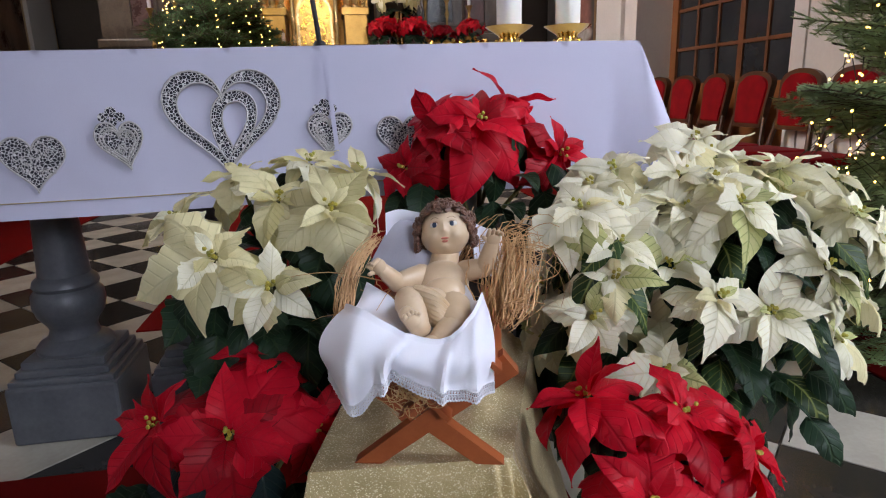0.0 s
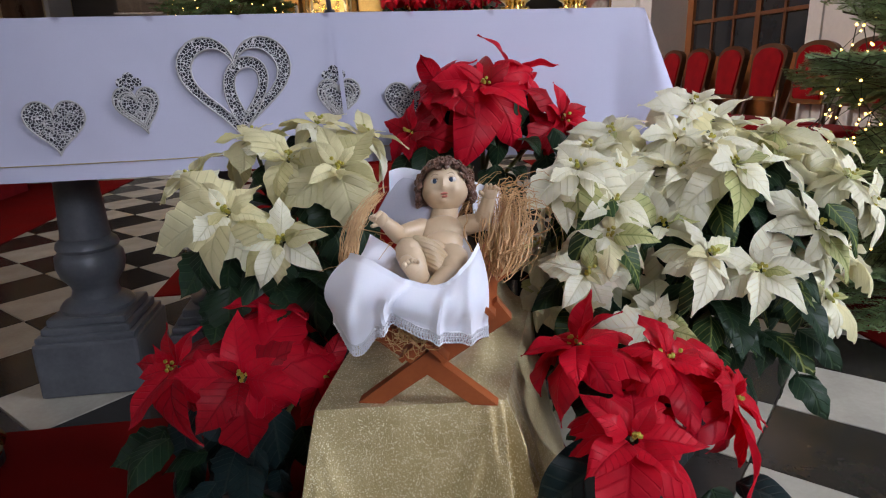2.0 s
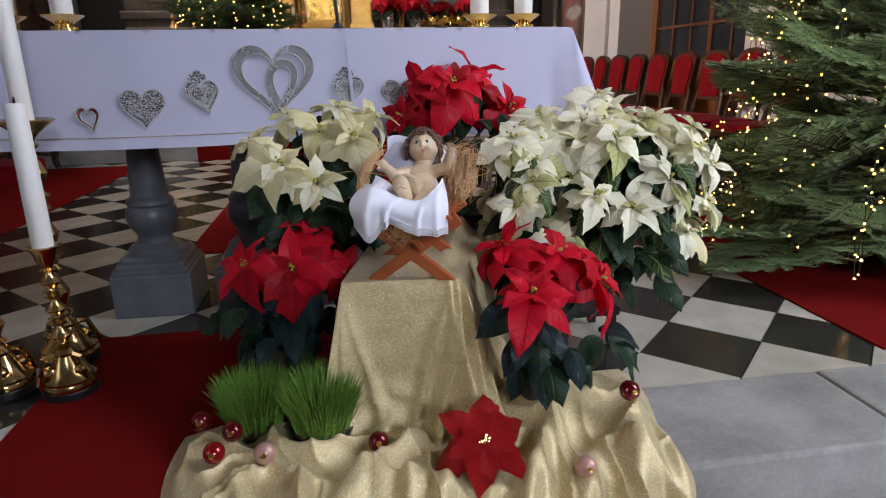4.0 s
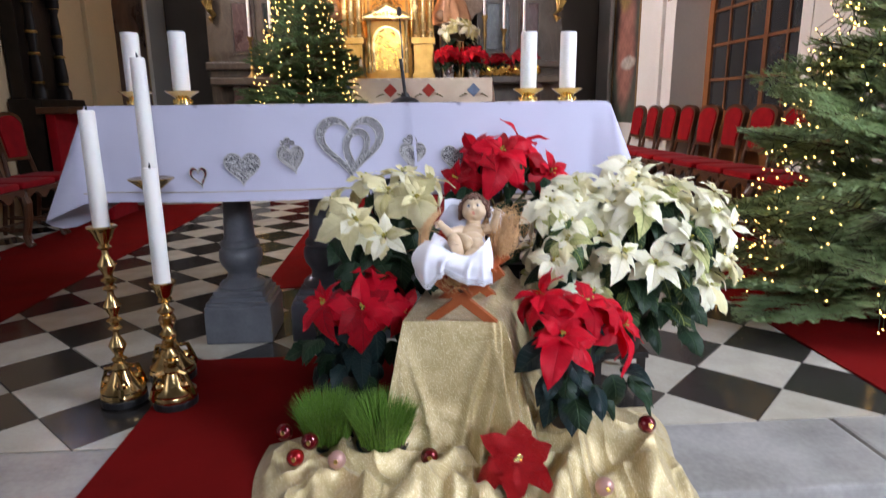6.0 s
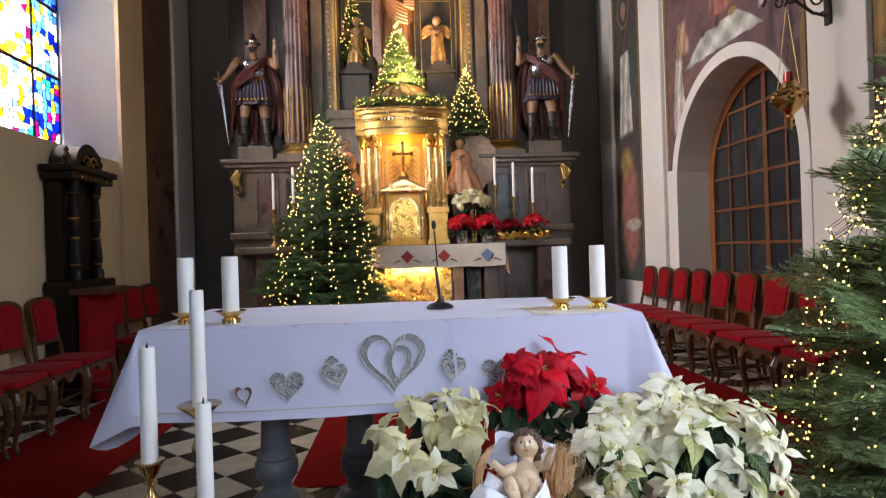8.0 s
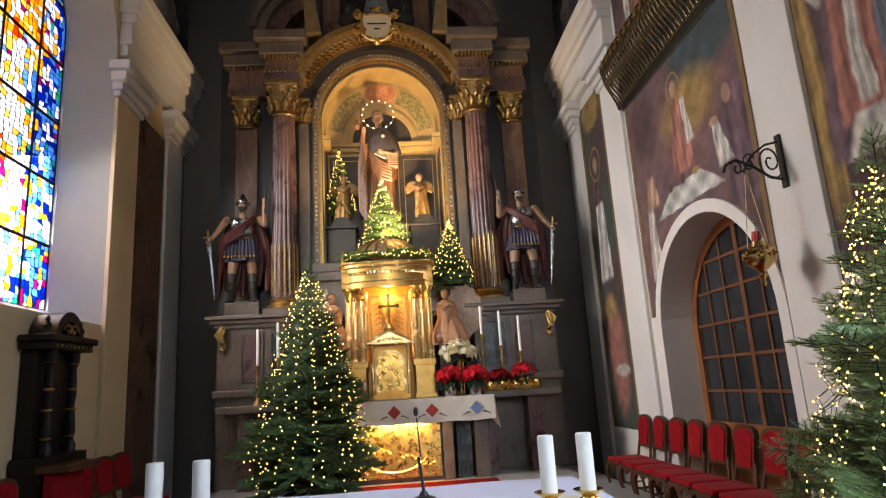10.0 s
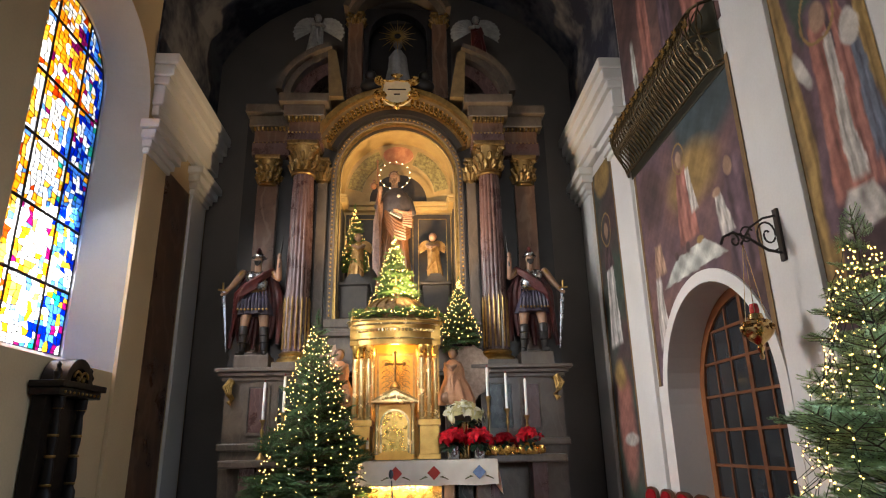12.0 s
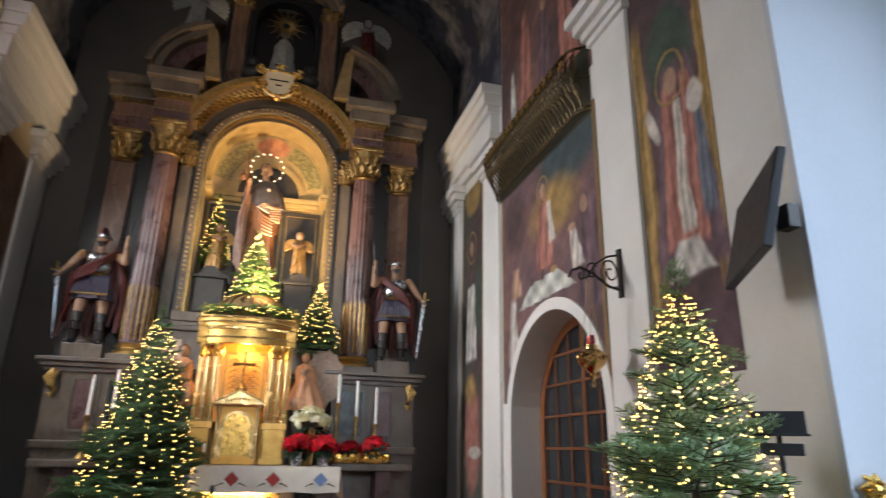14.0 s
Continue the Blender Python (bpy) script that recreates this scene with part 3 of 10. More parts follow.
def altar_candle(x, y):
    ob = thing("altar_candle", "thick white candle on a round brass dish", "candle", "candles on the altar", at=(x, y, AZ + 0.0025))
    bm = bmesh.new()
    lathe(bm, [(0, 0.001), (0.036, 0.001), (0.033, 0.012), (0.026, 0.022), (0.03, 0.028), (0.058, 0.046), (0.063, 0.05), (0.058, 0.0515), (0.034, 0.044), (0, 0.042)], 28)
    for k in range(10):
        a = 2 * math.pi * k / 10
        ball(bm, (0.034 * math.cos(a), 0.034 * math.sin(a), 0.013), 0.006, 6, 4)
    part("dish", bm, M["brass_bright"], ob, "pierced bright brass dish", True)
    bm = bmesh.new()
    lathe(bm, [(0, 0.044), (0.0315, 0.044), (0.0325, 0.05), (0.0325, 0.262), (0.030, 0.268), (0.018, 0.262), (0.004, 0.26), (0, 0.26)], 28)
    part("candle", bm, M["wax"], ob, smooth=True)
    return ob


for x, y in ((-0.85, 2.16), (-0.665, 2.13), (0.692, 2.17), (0.852, 2.17)):
    altar_candle(x, y)

mic = thing("microphone", "black gooseneck microphone on a round base", "microphone", at=(0.195, 2.45, AZ + 0.0025))
bm = bmesh.new()
lathe(bm, [(0, 0), (0.062, 0), (0.064, 0.006), (0.05, 0.018), (0.022, 0.028), (0.014, 0.045), (0, 0.045)], 24)
part("base", bm, M["black"], mic, smooth=True)
bm = bmesh.new()
tube(bm, [(-0.004 * k - 0.0012 * k * k * 0.4, 0, 0.04 + 0.05 * k) for k in range(4)], 0.0075, 8)
tube(bm, [(-0.004 * k * 0.6 - 0.006, 0, 0.19 + 0.042 * k) for k in range(5)], 0.0035, 8)
part("gooseneck", bm, M["black"], mic)
bm = bmesh.new()
ball(bm, (-0.018, 0, 0.385), 0.014, 10, 8, (0.8, 0.8, 1.5))
part("windshield", bm, M["black"], mic, "foam microphone cap", True)

mat_sheet = thing("altar_mat", "thin grey linen mat on the altar under the brass dishes", "mat")
bm = bmesh.new()
box(bm, 0.55, 0.93, 2.02, 2.34, AZ + 0.0016, AZ + 0.0028)
part("mat", bm, M["linen_cream"], mat_sheet)

# ---------------------------------------------------------------- floor candlesticks


def floor_candlestick(x, y, zcup, ztop, rb, wide, label, turn=0.0):
    ob = thing("candlestick", label, "candlestick", "candlesticks beside the altar", at=(x, y, 0.007), turn=turn)
    bm = bmesh.new()
    h = zcup
    lathe(bm, [(0, 0), (rb, 0), (rb, 0.02), (rb * 0.96, 0.025), (0, 0.025)], 24)
    part("foot_ring", bm, M["black"], ob, "dark ring under the foot")
    bm = bmesh.new()
    prof = [(0, 0.024), (rb * 0.98, 0.024), (rb, 0.032), (rb * 0.93, 0.042), (rb * 0.96, 0.05), (rb * 0.72, 0.066), (rb * 0.55, 0.085), (rb * 0.36, 0.115), (rb * 0.42, 0.125), (rb * 0.30, 0.135)]
    k0, n = 0.135, 3
    seg = (h - 0.06 - k0) / n
    for i in range(n):
        z = k0 + seg * i
        r = rb * 0.36
        prof += [(r * 0.55, z + 0.06 * seg), (r * 0.95, z + 0.14 * seg), (r * 0.55, z + 0.2 * seg), (r * 0.5, z + 0.26 * seg), (r * 0.9, z + 0.42 * seg), (r * 1.05, z + 0.5 * seg), (r * 0.8, z + 0.6 * seg), (r * 0.42, z + 0.74 * seg), (r * 0.36, z + 0.86 * seg), (r * 0.85, z + 0.93 * seg), (r * 0.5, z + seg)]
    prof += [(rb * 0.2, h - 0.055), (rb * 0.35, h - 0.04), (rb * wide * 0.72, h - 0.02), (rb * wide, h - 0.004), (rb * wide, h), (rb * wide * 0.9, h + 0.002), (0.02, h - 0.008), (0, h - 0.008)]
    lathe(bm, prof, 28)
    for k in range(3):
        a = 2 * math.pi * k / 3 + 0.5
        ball(bm, (rb * 0.62 * math.cos(a), rb * 0.62 * math.sin(a), 0.075), 0.022, 8, 6, (1, 1, 0.8))
        tube(bm, [(rb * q * math.cos(a), rb * q * math.sin(a), z) for q, z in ((0.4, 0.12), (0.75, 0.115), (0.95, 0.07), (1.05, 0.045), (0.95, 0.03))], 0.009, 6)
    part("stem", bm, M["brass"], ob, smooth=True)
    bm = bmesh.new()
    lathe(bm, [(0, h - 0.01), (0.0255, h - 0.01), (0.026, h + 0.05), (0.0245, ztop - 0.005), (0.021, ztop), (0.006, ztop - 0.004), (0, ztop - 0.004)], 22)
    part("candle", bm, M["wax"], ob, "white wax candle", True)
    bm = bmesh.new()
    tube(bm, [(0, 0, ztop - 0.006), (0.001, 0, ztop + 0.006), (0.003, 0.001, ztop + 0.016)], [0.004, 0.0035, 0.001], 6)
    part("wick", bm, M["wick"], ob, "burnt wick")
    return ob


floor_candlestick(-0.80, 1.645, 0.612, 0.978, 0.074, 0.62, "tall turned brass candlestick with a white candle", 20)
floor_candlestick(-0.615, 1.61, 0.43, 0.80, 0.072, 0.58, "short turned brass candlestick with a white candle", 70)
floor_candlestick(-0.70, 1.83, 0.745, 1.148, 0.082, 0.92, "tallest brass candlestick with a wide drip dish", 130)

# ---------------------------------------------------------------- the crib on its draped stand
PEDZ = 0.39
pa, pb, pc, pd = Vector((0.165, 1.272)), Vector((0.445, 1.250)), Vector((0.60, 1.66)), Vector((0.27, 1.68))


def stand_line(n):
    """Points round the stand's top, from its back left corner by the front to its back right."""
    corners, out = [pd, pa, pb, pc], []
    for a, b in zip(corners, corners[1:]):
        for i in range(n):
            out.append(a.lerp(b, i / n))
    return out + [pc]


stand = thing("draped_stand", "crib stand covered with a shiny gold glitter cloth", "stand")
RIM = stand_line(14)


def skirt(u, v):
    k = u * (len(RIM) - 1)
    i = min(int(k), len(RIM) - 2)
    p = RIM[i].lerp(RIM[i + 1], k - i)
    mid = Vector((0.358, 1.46))
    out = (p - mid).normalized()
    corner = max(0.8 * math.exp(-((u - 1 / 3) / 0.05) ** 2), 1.25 * math.exp(-((u - 2 / 3) / 0.07) ** 2))
    q2 = max(0, min(1, (u - 0.66) / 0.22))
    fold = 0.0
    for lean, wide, high in ((0.012, 0.012, 0.085), (0.052, 0.012, 0.075), (0.095, 0.013, 0.050), (0.15, 0.014, 0.028), (-0.030, 0.012, 0.060), (-0.075, 0.013, 0.045), (-0.13, 0.015, 0.035), (-0.20, 0.016, 0.028)):
        fold += high * v ** 0.7 * math.exp(-((u - 2 / 3 + lean * (0.25 + 0.75 * v) - 0.006 * math.sin(v * 7 + lean * 50)) / (wide * (0.45 + 0.75 * v))) ** 2)
    for lean, wide, high in ((0.0, 0.012, 0.02), (0.05, 0.014, 0.015), (-0.06, 0.014, 0.016), (-0.14, 0.014, 0.016)):
        fold += high * v * math.exp(-((u - 1 / 3 + lean * v) / (wide * (0.5 + 0.7 * v))) ** 2)
    # slack swags low on the front
    sw = max(0, v - 0.62) / 0.38
    front = math.exp(-((u - 0.5) / 0.17) ** 4)
    fold += 0.03 * sw * front * (1 - abs(noise.noise(Vector((u * 7, v * 6 - u * 5, 1.7))))) ** 4
    w = 0.04 * v + 0.07 * corner * v + fold + 0.055 * (3 * q2 * q2 - 2 * q2 ** 3) * v ** 0.8 + 0.03 * sw * sw
    z = PEDZ * (1 - v) + 0.02 * v + (0.004 if v == 0 else 0)
    q = p + out * w
    return Vector((q.x, q.y, z))


bm = bmesh.new()
grid(bm, skirt, 340, 36)
part("skirt", bm, M["gold_cloth"], stand, smooth=True)
bm = bmesh.new()


def stand_top(u, v):
    p = pa.lerp(pb, u).lerp(pd.lerp(pc, u), v)
    ridge = 0.05 * math.exp(-((u - 0.78) / 0.085) ** 2) * v + 0.035 * math.exp(-((u - 0.62) / 0.10) ** 2) * max(0, v - 0.45)
    return Vector((p.x, p.y, PEDZ + 0.004 + ridge + 0.004 * math.sin(u * 19 + v * 7) * v))


grid(bm, stand_top, 28, 20)
part("top_drape", bm, M["gold_cloth"], stand, smooth=True)
bm = bmesh.new()
prism(bm, [(p.x, p.y) for p in (pa + Vector((0.02, 0.02)), pb + Vector((-0.02, 0.02)), pc + Vector((-0.02, -0.02)), pd + Vector((0.02, -0.02)))], 0.007, PEDZ - 0.006, Matrix(((1, 0, 0, 0), (0, 0, 1, 0), (0, 1, 0, 0), (0, 0, 0, 1))))
part("block", bm, M["wood_dark"], stand, "hidden wooden block")

# cloth spread over the step in front
spread = thing("gold_cloth", "creased gold glitter cloth spread over the carpet and the step", "cloth")


# each fold: its start, a point that bends it, its end, half its width and its height
FOLDS = ((0.33, 1.19, 0.26, 1.02, 0.10, 0.945, 0.026, 0.055), (0.17, 1.17, 0.06, 1.08, -0.03, 1.21, 0.022, 0.036), (0.06, 1.08, 0.07, 0.98, 0.075, 0.62, 0.020, 0.034), (-0.10, 1.14, -0.05, 1.0, 0.0, 0.62, 0.026, 0.030),
         (0.65, 1.15, 0.56, 0.97, 0.38, 0.80, 0.026, 0.050), (0.72, 1.02, 0.60, 0.90, 0.47, 0.72, 0.024, 0.045), (0.84, 1.10, 0.76, 0.95, 0.62, 0.66, 0.030, 0.045), (0.30, 1.10, 0.27, 0.94, 0.20, 0.62, 0.022, 0.036),
         (0.48, 1.12, 0.40, 1.02, 0.29, 0.93, 0.020, 0.030), (0.90, 1.30, 0.93, 1.05, 0.80, 0.66, 0.030, 0.040), (0.20, 1.02, 0.17, 0.90, 0.14, 0.62, 0.018, 0.026))
FOLD_LINES = []
for x0, y0, xm, ym, x1, y1, w, h in FOLDS:
    tt = np.linspace(0, 1, 160)
    FOLD_LINES.append((np.stack([(1 - tt) ** 2 * x0 + 2 * tt * (1 - tt) * xm + tt ** 2 * x1, (1 - tt) ** 2 * y0 + 2 * tt * (1 - tt) * ym + tt ** 2 * y1], 1), w, 1.15 * h, np.minimum(1, 0.25 + 2.5 * np.minimum(tt, 1.15 - tt))))


def fold_height(x, y):
    """Rounded folds, each with a steep side and a slack hollow beside it."""
    out = 0.0
    for line, w, h, fade in FOLD_LINES:
        d = np.hypot(line[:, 0] - x, line[:, 1] - y)
        k = int(d.argmin())
        if d[k] > 4 * w:
            continue
        e = line[min(k + 1, 159)] - line[max(k - 1, 0)]
        side = (x - line[k, 0]) * e[1] - (y - line[k, 1]) * e[0]
        ww = w * (0.85 if side > 0 else 1.35)
        out = max(out, h * fade[k] * math.exp(-(d[k] / ww) ** 2)) + 0.25 * min(out, h * fade[k] * math.exp(-(d[k] / ww) ** 2))
    return out


def spread_at(u, v):
    """v runs from beside the stand to the hem that hangs over the step."""
    left = -0.238 + 0.12 * v ** 2.2 - 0.012 * math.sin(v * 9)
    right = 0.955 - 0.13 * v ** 2 + 0.015 * math.sin(v * 11)
    x = left + (right - left) * u
    s = 0.80 * v
    y0 = 1.44 - 0.14 * max(0, 1 - u * 4)
    yy = y0 - s
    bend = 0.975
    wob = noise.noise(Vector((x * 4.1, yy * 4.1, 5.0)))
    edge = min(1, min(u, 1 - u) * 14) * min(1, v * 7)
    r = fold_height(x + 0.012 * wob, yy + 0.012 * noise.noise(Vector((x * 5, yy * 5, 9.0))))
    r += 0.012 * (0.5 + 0.5 * noise.noise(Vector((x * 6 + 3 * yy, yy * 5, 2.0)))) 
    cx, cy = x + 0.05 * noise.noise(Vector((x * 3, yy * 3, 21.0))), yy + 0.05 * noise.noise(Vector((x * 3, yy * 3, 31.0)))
    r += 0.030 * (1 - abs(noise.noise(Vector((cx * 5.5 + cy * 2.0, cy * 4.2 - cx * 1.5, 12.0))))) ** 7 + 0.018 * (1 - abs(noise.noise(Vector((cx * 9.0 - cy * 4.0, cy * 8.0 + cx * 3.0, 17.0))))) ** 7
    r += 0.028 * math.exp(-((u - 0.022) / 0.018) ** 2) + 0.024 * math.exp(-((u - 0.978) / 0.016) ** 2)
    mound = 0.13 * math.exp(-(((x - 0.66) / 0.15) ** 2 + ((yy - 1.22) / 0.12) ** 2)) + 0.05 * math.exp(-(((x - 0.86) / 0.09) ** 2 + ((yy - 1.12) / 0.16) ** 2)) + 0.025 * math.exp(-(((x + 0.16) / 0.07) ** 2 + ((yy - 1.1) / 0.3) ** 2))
    hgt = (r + mound) * edge + 0.010
    over = bend - yy
    if over <= -0.02:
        return Vector((x, yy, hgt))
    # round the edge of the step, then straight down
    a = min(1.45, (over + 0.02) / 0.05)
    drop = max(0.0, over + 0.02 - 0.0725)
    return Vector((x, bend + 0.02 - 0.05 * math.sin(a) - hgt * math.sin(a) - 0.10 * drop, -0.05 * (1 - math.cos(a)) + hgt * math.cos(a) - drop))


bm = bmesh.new()
grid(bm, spread_at, 260, 150)
part("spread", bm, M["gold_cloth"], spread, smooth=True)
CLOTH = [spread_at(i / 110, j / 80) for i in range(111) for j in range(81)]


def cloth_z(x, y, reach=0.02):
    """The height of the spread cloth round a place."""
    return max([p.z for p in CLOTH if abs(p.x - x) < reach and abs(p.y - y) < reach] + [0.007])


# manger
manger = thing("manger", "small crib with crossed red-brown wooden legs", "manger", at=(0.332, 1.27, PEDZ + 0.005))
MTURN = Matrix.Rotation(radians(-14), 4, "Z")


def cross_leg(sx, y):
    bm = bmesh.new()
    m = MTURN @ Matrix.Translation((0, y, 0))
    w = 0.0165
    x0, x1, z1 = -0.084 * sx, 0.112 * sx, 0.150
    d = Vector((x1 - x0, z1)).normalized()
    nrm = Vector((-d.y, d.x)) * w
    a, b = Vector((x0, 0)), Vector((x1, z1))
    foot = w * 1.0
    prism(bm, [(a.x - w * 1.15, 0), (a.x + w * 1.15, 0), (b.x + nrm.x * -1, b.y - nrm.y), (b.x + nrm.x, b.y + nrm.y)] if sx > 0 else [(a.x + w * 1.15, 0), (a.x - w * 1.15, 0), (b.x + nrm.x, b.y + nrm.y), (b.x - nrm.x, b.y - nrm.y)], -0.011 - 0.004 * (sx > 0), 0.011 - 0.004 * (sx > 0), m)
    return bm


for y in (0.0, 0.20):
    for sx in (-1, 1):
        part("leg", cross_leg(sx, y), M["wood_manger"], manger)
for sx in (-1, 1):
    bm = bmesh.new()
    for k in range(3):
        z = 0.085 + 0.034 * k
        x = sx * (0.018 + 0.033 * k)
        mm = MTURN @ Matrix.Translation((x, 0.10, z + 0.01)) @ Matrix.Rotation(sx * radians(-46), 4, "Y")
        box(bm, -0.004, 0.004, -0.14, 0.14, -0.02, 0.02, 0.0015, mm)
    part("side_board", bm, M["wood_manger"], manger)

# straw
straw_mat = mat("dry_straw", (0.72, 0.46, 0.21), (0.46, 0.23, 0.085), 0.5, scale=60, fine=300, bump=0.2, mix=0.5)
rnd = random.Random(11)
bm = bmesh.new()


def straw(p0, p1, sag, r, n=7):
    """One stalk from p0 to p1, bowed aside by sag, thinning to its end."""
    p0, p1, sag = Vector(p0), Vector(p1), Vector(sag)
    pts = [p0.lerp(p1, t) + sag * 4 * t * (1 - t) + Vector((rnd.gauss(0, 0.0016), rnd.gauss(0, 0.0016), rnd.gauss(0, 0.0016))) for t in (k / n for k in range(n + 1))]
    tube(bm, pts, [0.68 * r * (1 - 0.6 * k / n) for k in range(n + 1)], 4)


def near(p, s):
    return Vector(p) + Vector((rnd.gauss(0, s), rnd.gauss(0, s), rnd.gauss(0, s)))


for k in range(230):
    a, t = rnd.gauss(0, 0.011), rnd.random() ** 0.7
    foot = Vector((0.440 + a + 0.03 * (1 - t) * rnd.random(), 1.31 + rnd.gauss(0, 0.02), 0.565 + 0.05 * rnd.random()))
    top = Vector((0.466 + 1.5 * a + 0.035 * max(0, rnd.gauss(0, 0.55)), 1.37 + rnd.gauss(0, 0.02), 0.615 + 0.075 * t))
    straw(foot, top, (rnd.gauss(0.003, 0.008), -0.012 + rnd.gauss(0, 0.008), rnd.gauss(0, 0.006)), rnd.uniform(0.0009, 0.0021))
for k in range(40):
    top = near((0.475, 1.36, 0.675), 0.014)
    straw(top, top + Vector((rnd.uniform(0.015, 0.055), rnd.gauss(-0.01, 0.015), rnd.gauss(0.0, 0.012))), (0, 0, rnd.uniform(0.0, 0.012)), 0.0012)
for x, z, dz in ((0.545, 0.60, 0.02), (0.535, 0.585, 0.015), (0.50, 0.575, 0.03), (0.48, 0.56, 0.03), (0.515, 0.62, 0.03)):
    straw(near((0.485, 1.35, 0.665), 0.006), (x, 1.31, z), (0.02, -0.01, dz), 0.0011)
for k in range(10):
    straw(near((0.455, 1.31, 0.61), 0.008), near((0.452, 1.30, 0.575), 0.009), (0.03 + rnd.gauss(0, 0.008), -0.01, 0.01), 0.0013)
for k in range(70):
    t = rnd.random()
    straw(near((0.225, 1.315, 0.575), 0.006), Vector((0.268 + 0.02 * t, 1.40, 0.665 + 0.025 * t)) + Vector((rnd.gauss(0, 0.004), 0, rnd.gauss(0, 0.004))), (-0.016 + rnd.gauss(0, 0.004), -0.01, 0.016 + rnd.gauss(0, 0.005)), rnd.uniform(0.001, 0.0018))
for k in range(60):
    a = near((0.30, 1.235, 0.522), 0.010)
    straw(a, a + Vector((rnd.gauss(0.02, 0.025), rnd.gauss(0, 0.01), rnd.gauss(0, 0.006))), (0, -0.006, -rnd.uniform(0.002, 0.014)), 0.0013)
for k in range(90):
    a = near((0.34, 1.39, 0.56), 0.03)
    straw(a, a + Vector((rnd.gauss(0, 0.05), rnd.gauss(0, 0.04), rnd.gauss(0, 0.01))), (0, 0, 0.01), 0.0015)
for k in range(50):
    a = near((0.41, 1.44, 0.64), 0.012)
    straw(a, a + Vector((rnd.gauss(0.03, 0.02), rnd.gauss(0, 0.02), rnd.gauss(0.035, 0.012))), (0, 0, 0.006), 0.0014)
straw_ob = tagged(part("straw", bm, straw_mat), "dry golden straw filling the crib", "straw", kind="stuff")

# linen in the crib
crib_linen = thing("crib_cloth", "white linen cloth with a lace hem draped over the crib", "cloth")


def flow(knots, u):
    """A smooth line through evenly spaced knots."""
    k = u * (len(knots) - 1)
    i = min(int(k), len(knots) - 2)
    t = k - i
    p = [Vector(knots[max(0, min(len(knots) - 1, i + d))]) for d in (-1, 0, 1, 2)]
    return 0.5 * (2 * p[1] + (p[2] - p[0]) * t + (2 * p[0] - 5 * p[1] + 4 * p[2] - p[3]) * t * t + (3 * p[1] - p[0] - 3 * p[2] + p[3]) * t ** 3)


INNER = ((0.262, 1.36, 0.630), (0.290, 1.34, 0.615), (0.315, 1.33, 0.592), (0.350, 1.33, 0.586), (0.378, 1.33, 0.600), (0.405, 1.34, 0.622))
LIP = ((0.231, 1.305, 0.612), (0.252, 1.255, 0.620), (0.300, 1.226, 0.597), (0.345, 1.214, 0.588), (0.380, 1.224, 0.606), (0.412, 1.275, 0.624))
HEM = ((0.203, 1.270, 0.545), (0.236, 1.212, 0.522), (0.276, 1.208, 0.560), (0.325, 1.198, 0.542), (0.370, 1.198, 0.533), (0.412, 1.218, 0.530))


def linen_at(u, v):
    """v runs from under the child up over the edge of the crib and down to the hem."""
    a, b, c = flow(INNER, u), flow(LIP, u), flow(HEM, u)
    if v < 0.45:
        t = v / 0.45
        p = a.lerp(b, t) + Vector((0, 0, -0.016 * math.sin(math.pi * t) + 0.006 * t ** 6))
    else:
        t = (v - 0.45) / 0.55
        e = 1 - (1 - t) ** 2.2
        p = Vector((b.x + (c.x - b.x) * e, b.y + (c.y - b.y) * e, b.z + (c.z - b.z) * t ** 1.35))
        p.y -= 0.012 * math.sin(math.pi * min(1, t * 1.1))
        p.x += (-0.012 * (1 - u) ** 3) * math.sin(math.pi * t)
    s = max(0, v - 0.28)
    for u0, lean, wide, high in ((0.405, -0.05, 0.030, 0.020), (0.66, 0.0, 0.025, 0.013), (0.20, -0.06, 0.04, 0.010), (0.84, 0.02, 0.03, 0.010)):
        p.y -= high * s * 1.6 * math.exp(-((u - u0 - lean * s) / wide) ** 2)
    p.y += 0.016 * s * math.exp(-((u - 0.455 + 0.04 * s) / 0.028) ** 2)
    p.y += 0.0012 * math.sin(u * 41 + v * 13) + 0.002 * noise.noise(Vector((u * 9, v * 7, 2)))
    return p


bm = bmesh.new()
sheet(bm, linen_at, 90, 50, 0.0015)
linen = part("linen", bm, M["linen_crib"], crib_linen, smooth=True)
bm = bmesh.new()
nL = 58
for dz, amp, rr in ((0.001, 0.0, 0.0015), (0.0075, 0.0, 0.0009), (0.0140, 0.0024, 0.0014)):
    tube(bm, [linen_at(i / (nL * 4), 1.0) + Vector((0, -0.001, -dz - amp * abs(math.sin(i * math.pi / 4)))) for i in range(nL * 4 + 1)], rr, 4)
for i in range(nL):
    a, b, c = linen_at(i / nL, 1), linen_at((i + 0.5) / nL, 1), linen_at((i + 1) / nL, 1)
    for za, zb in ((0.001, 0.0135), (0.0135, 0.001)):
        tube(bm, [a + Vector((0, -0.0012, -za)), b + Vector((0, -0.0012, -zb)), c + Vector((0, -0.0012, -za))], 0.0008, 4)
part("lace_hem", bm, M["lace"], linen, "crocheted white lace hem")
bm = bmesh.new()
sheet(bm, lambda u, v: Vector((0.300 + 0.075 * u - 0.004 * v, 1.466 - 0.03 * v + 0.004 * math.sin(u * 7), 0.708 - 0.09 * v + 0.004 * math.sin(u * 5))), 14, 10, 0.002)
sheet(bm, lambda u, v: Vector((0.430 + 0.05 * u, 1.44 - 0.03 * v + 0.004 * math.sin(u * 7), 0.690 - 0.02 * u - 0.07 * v)), 12, 10, 0.002)
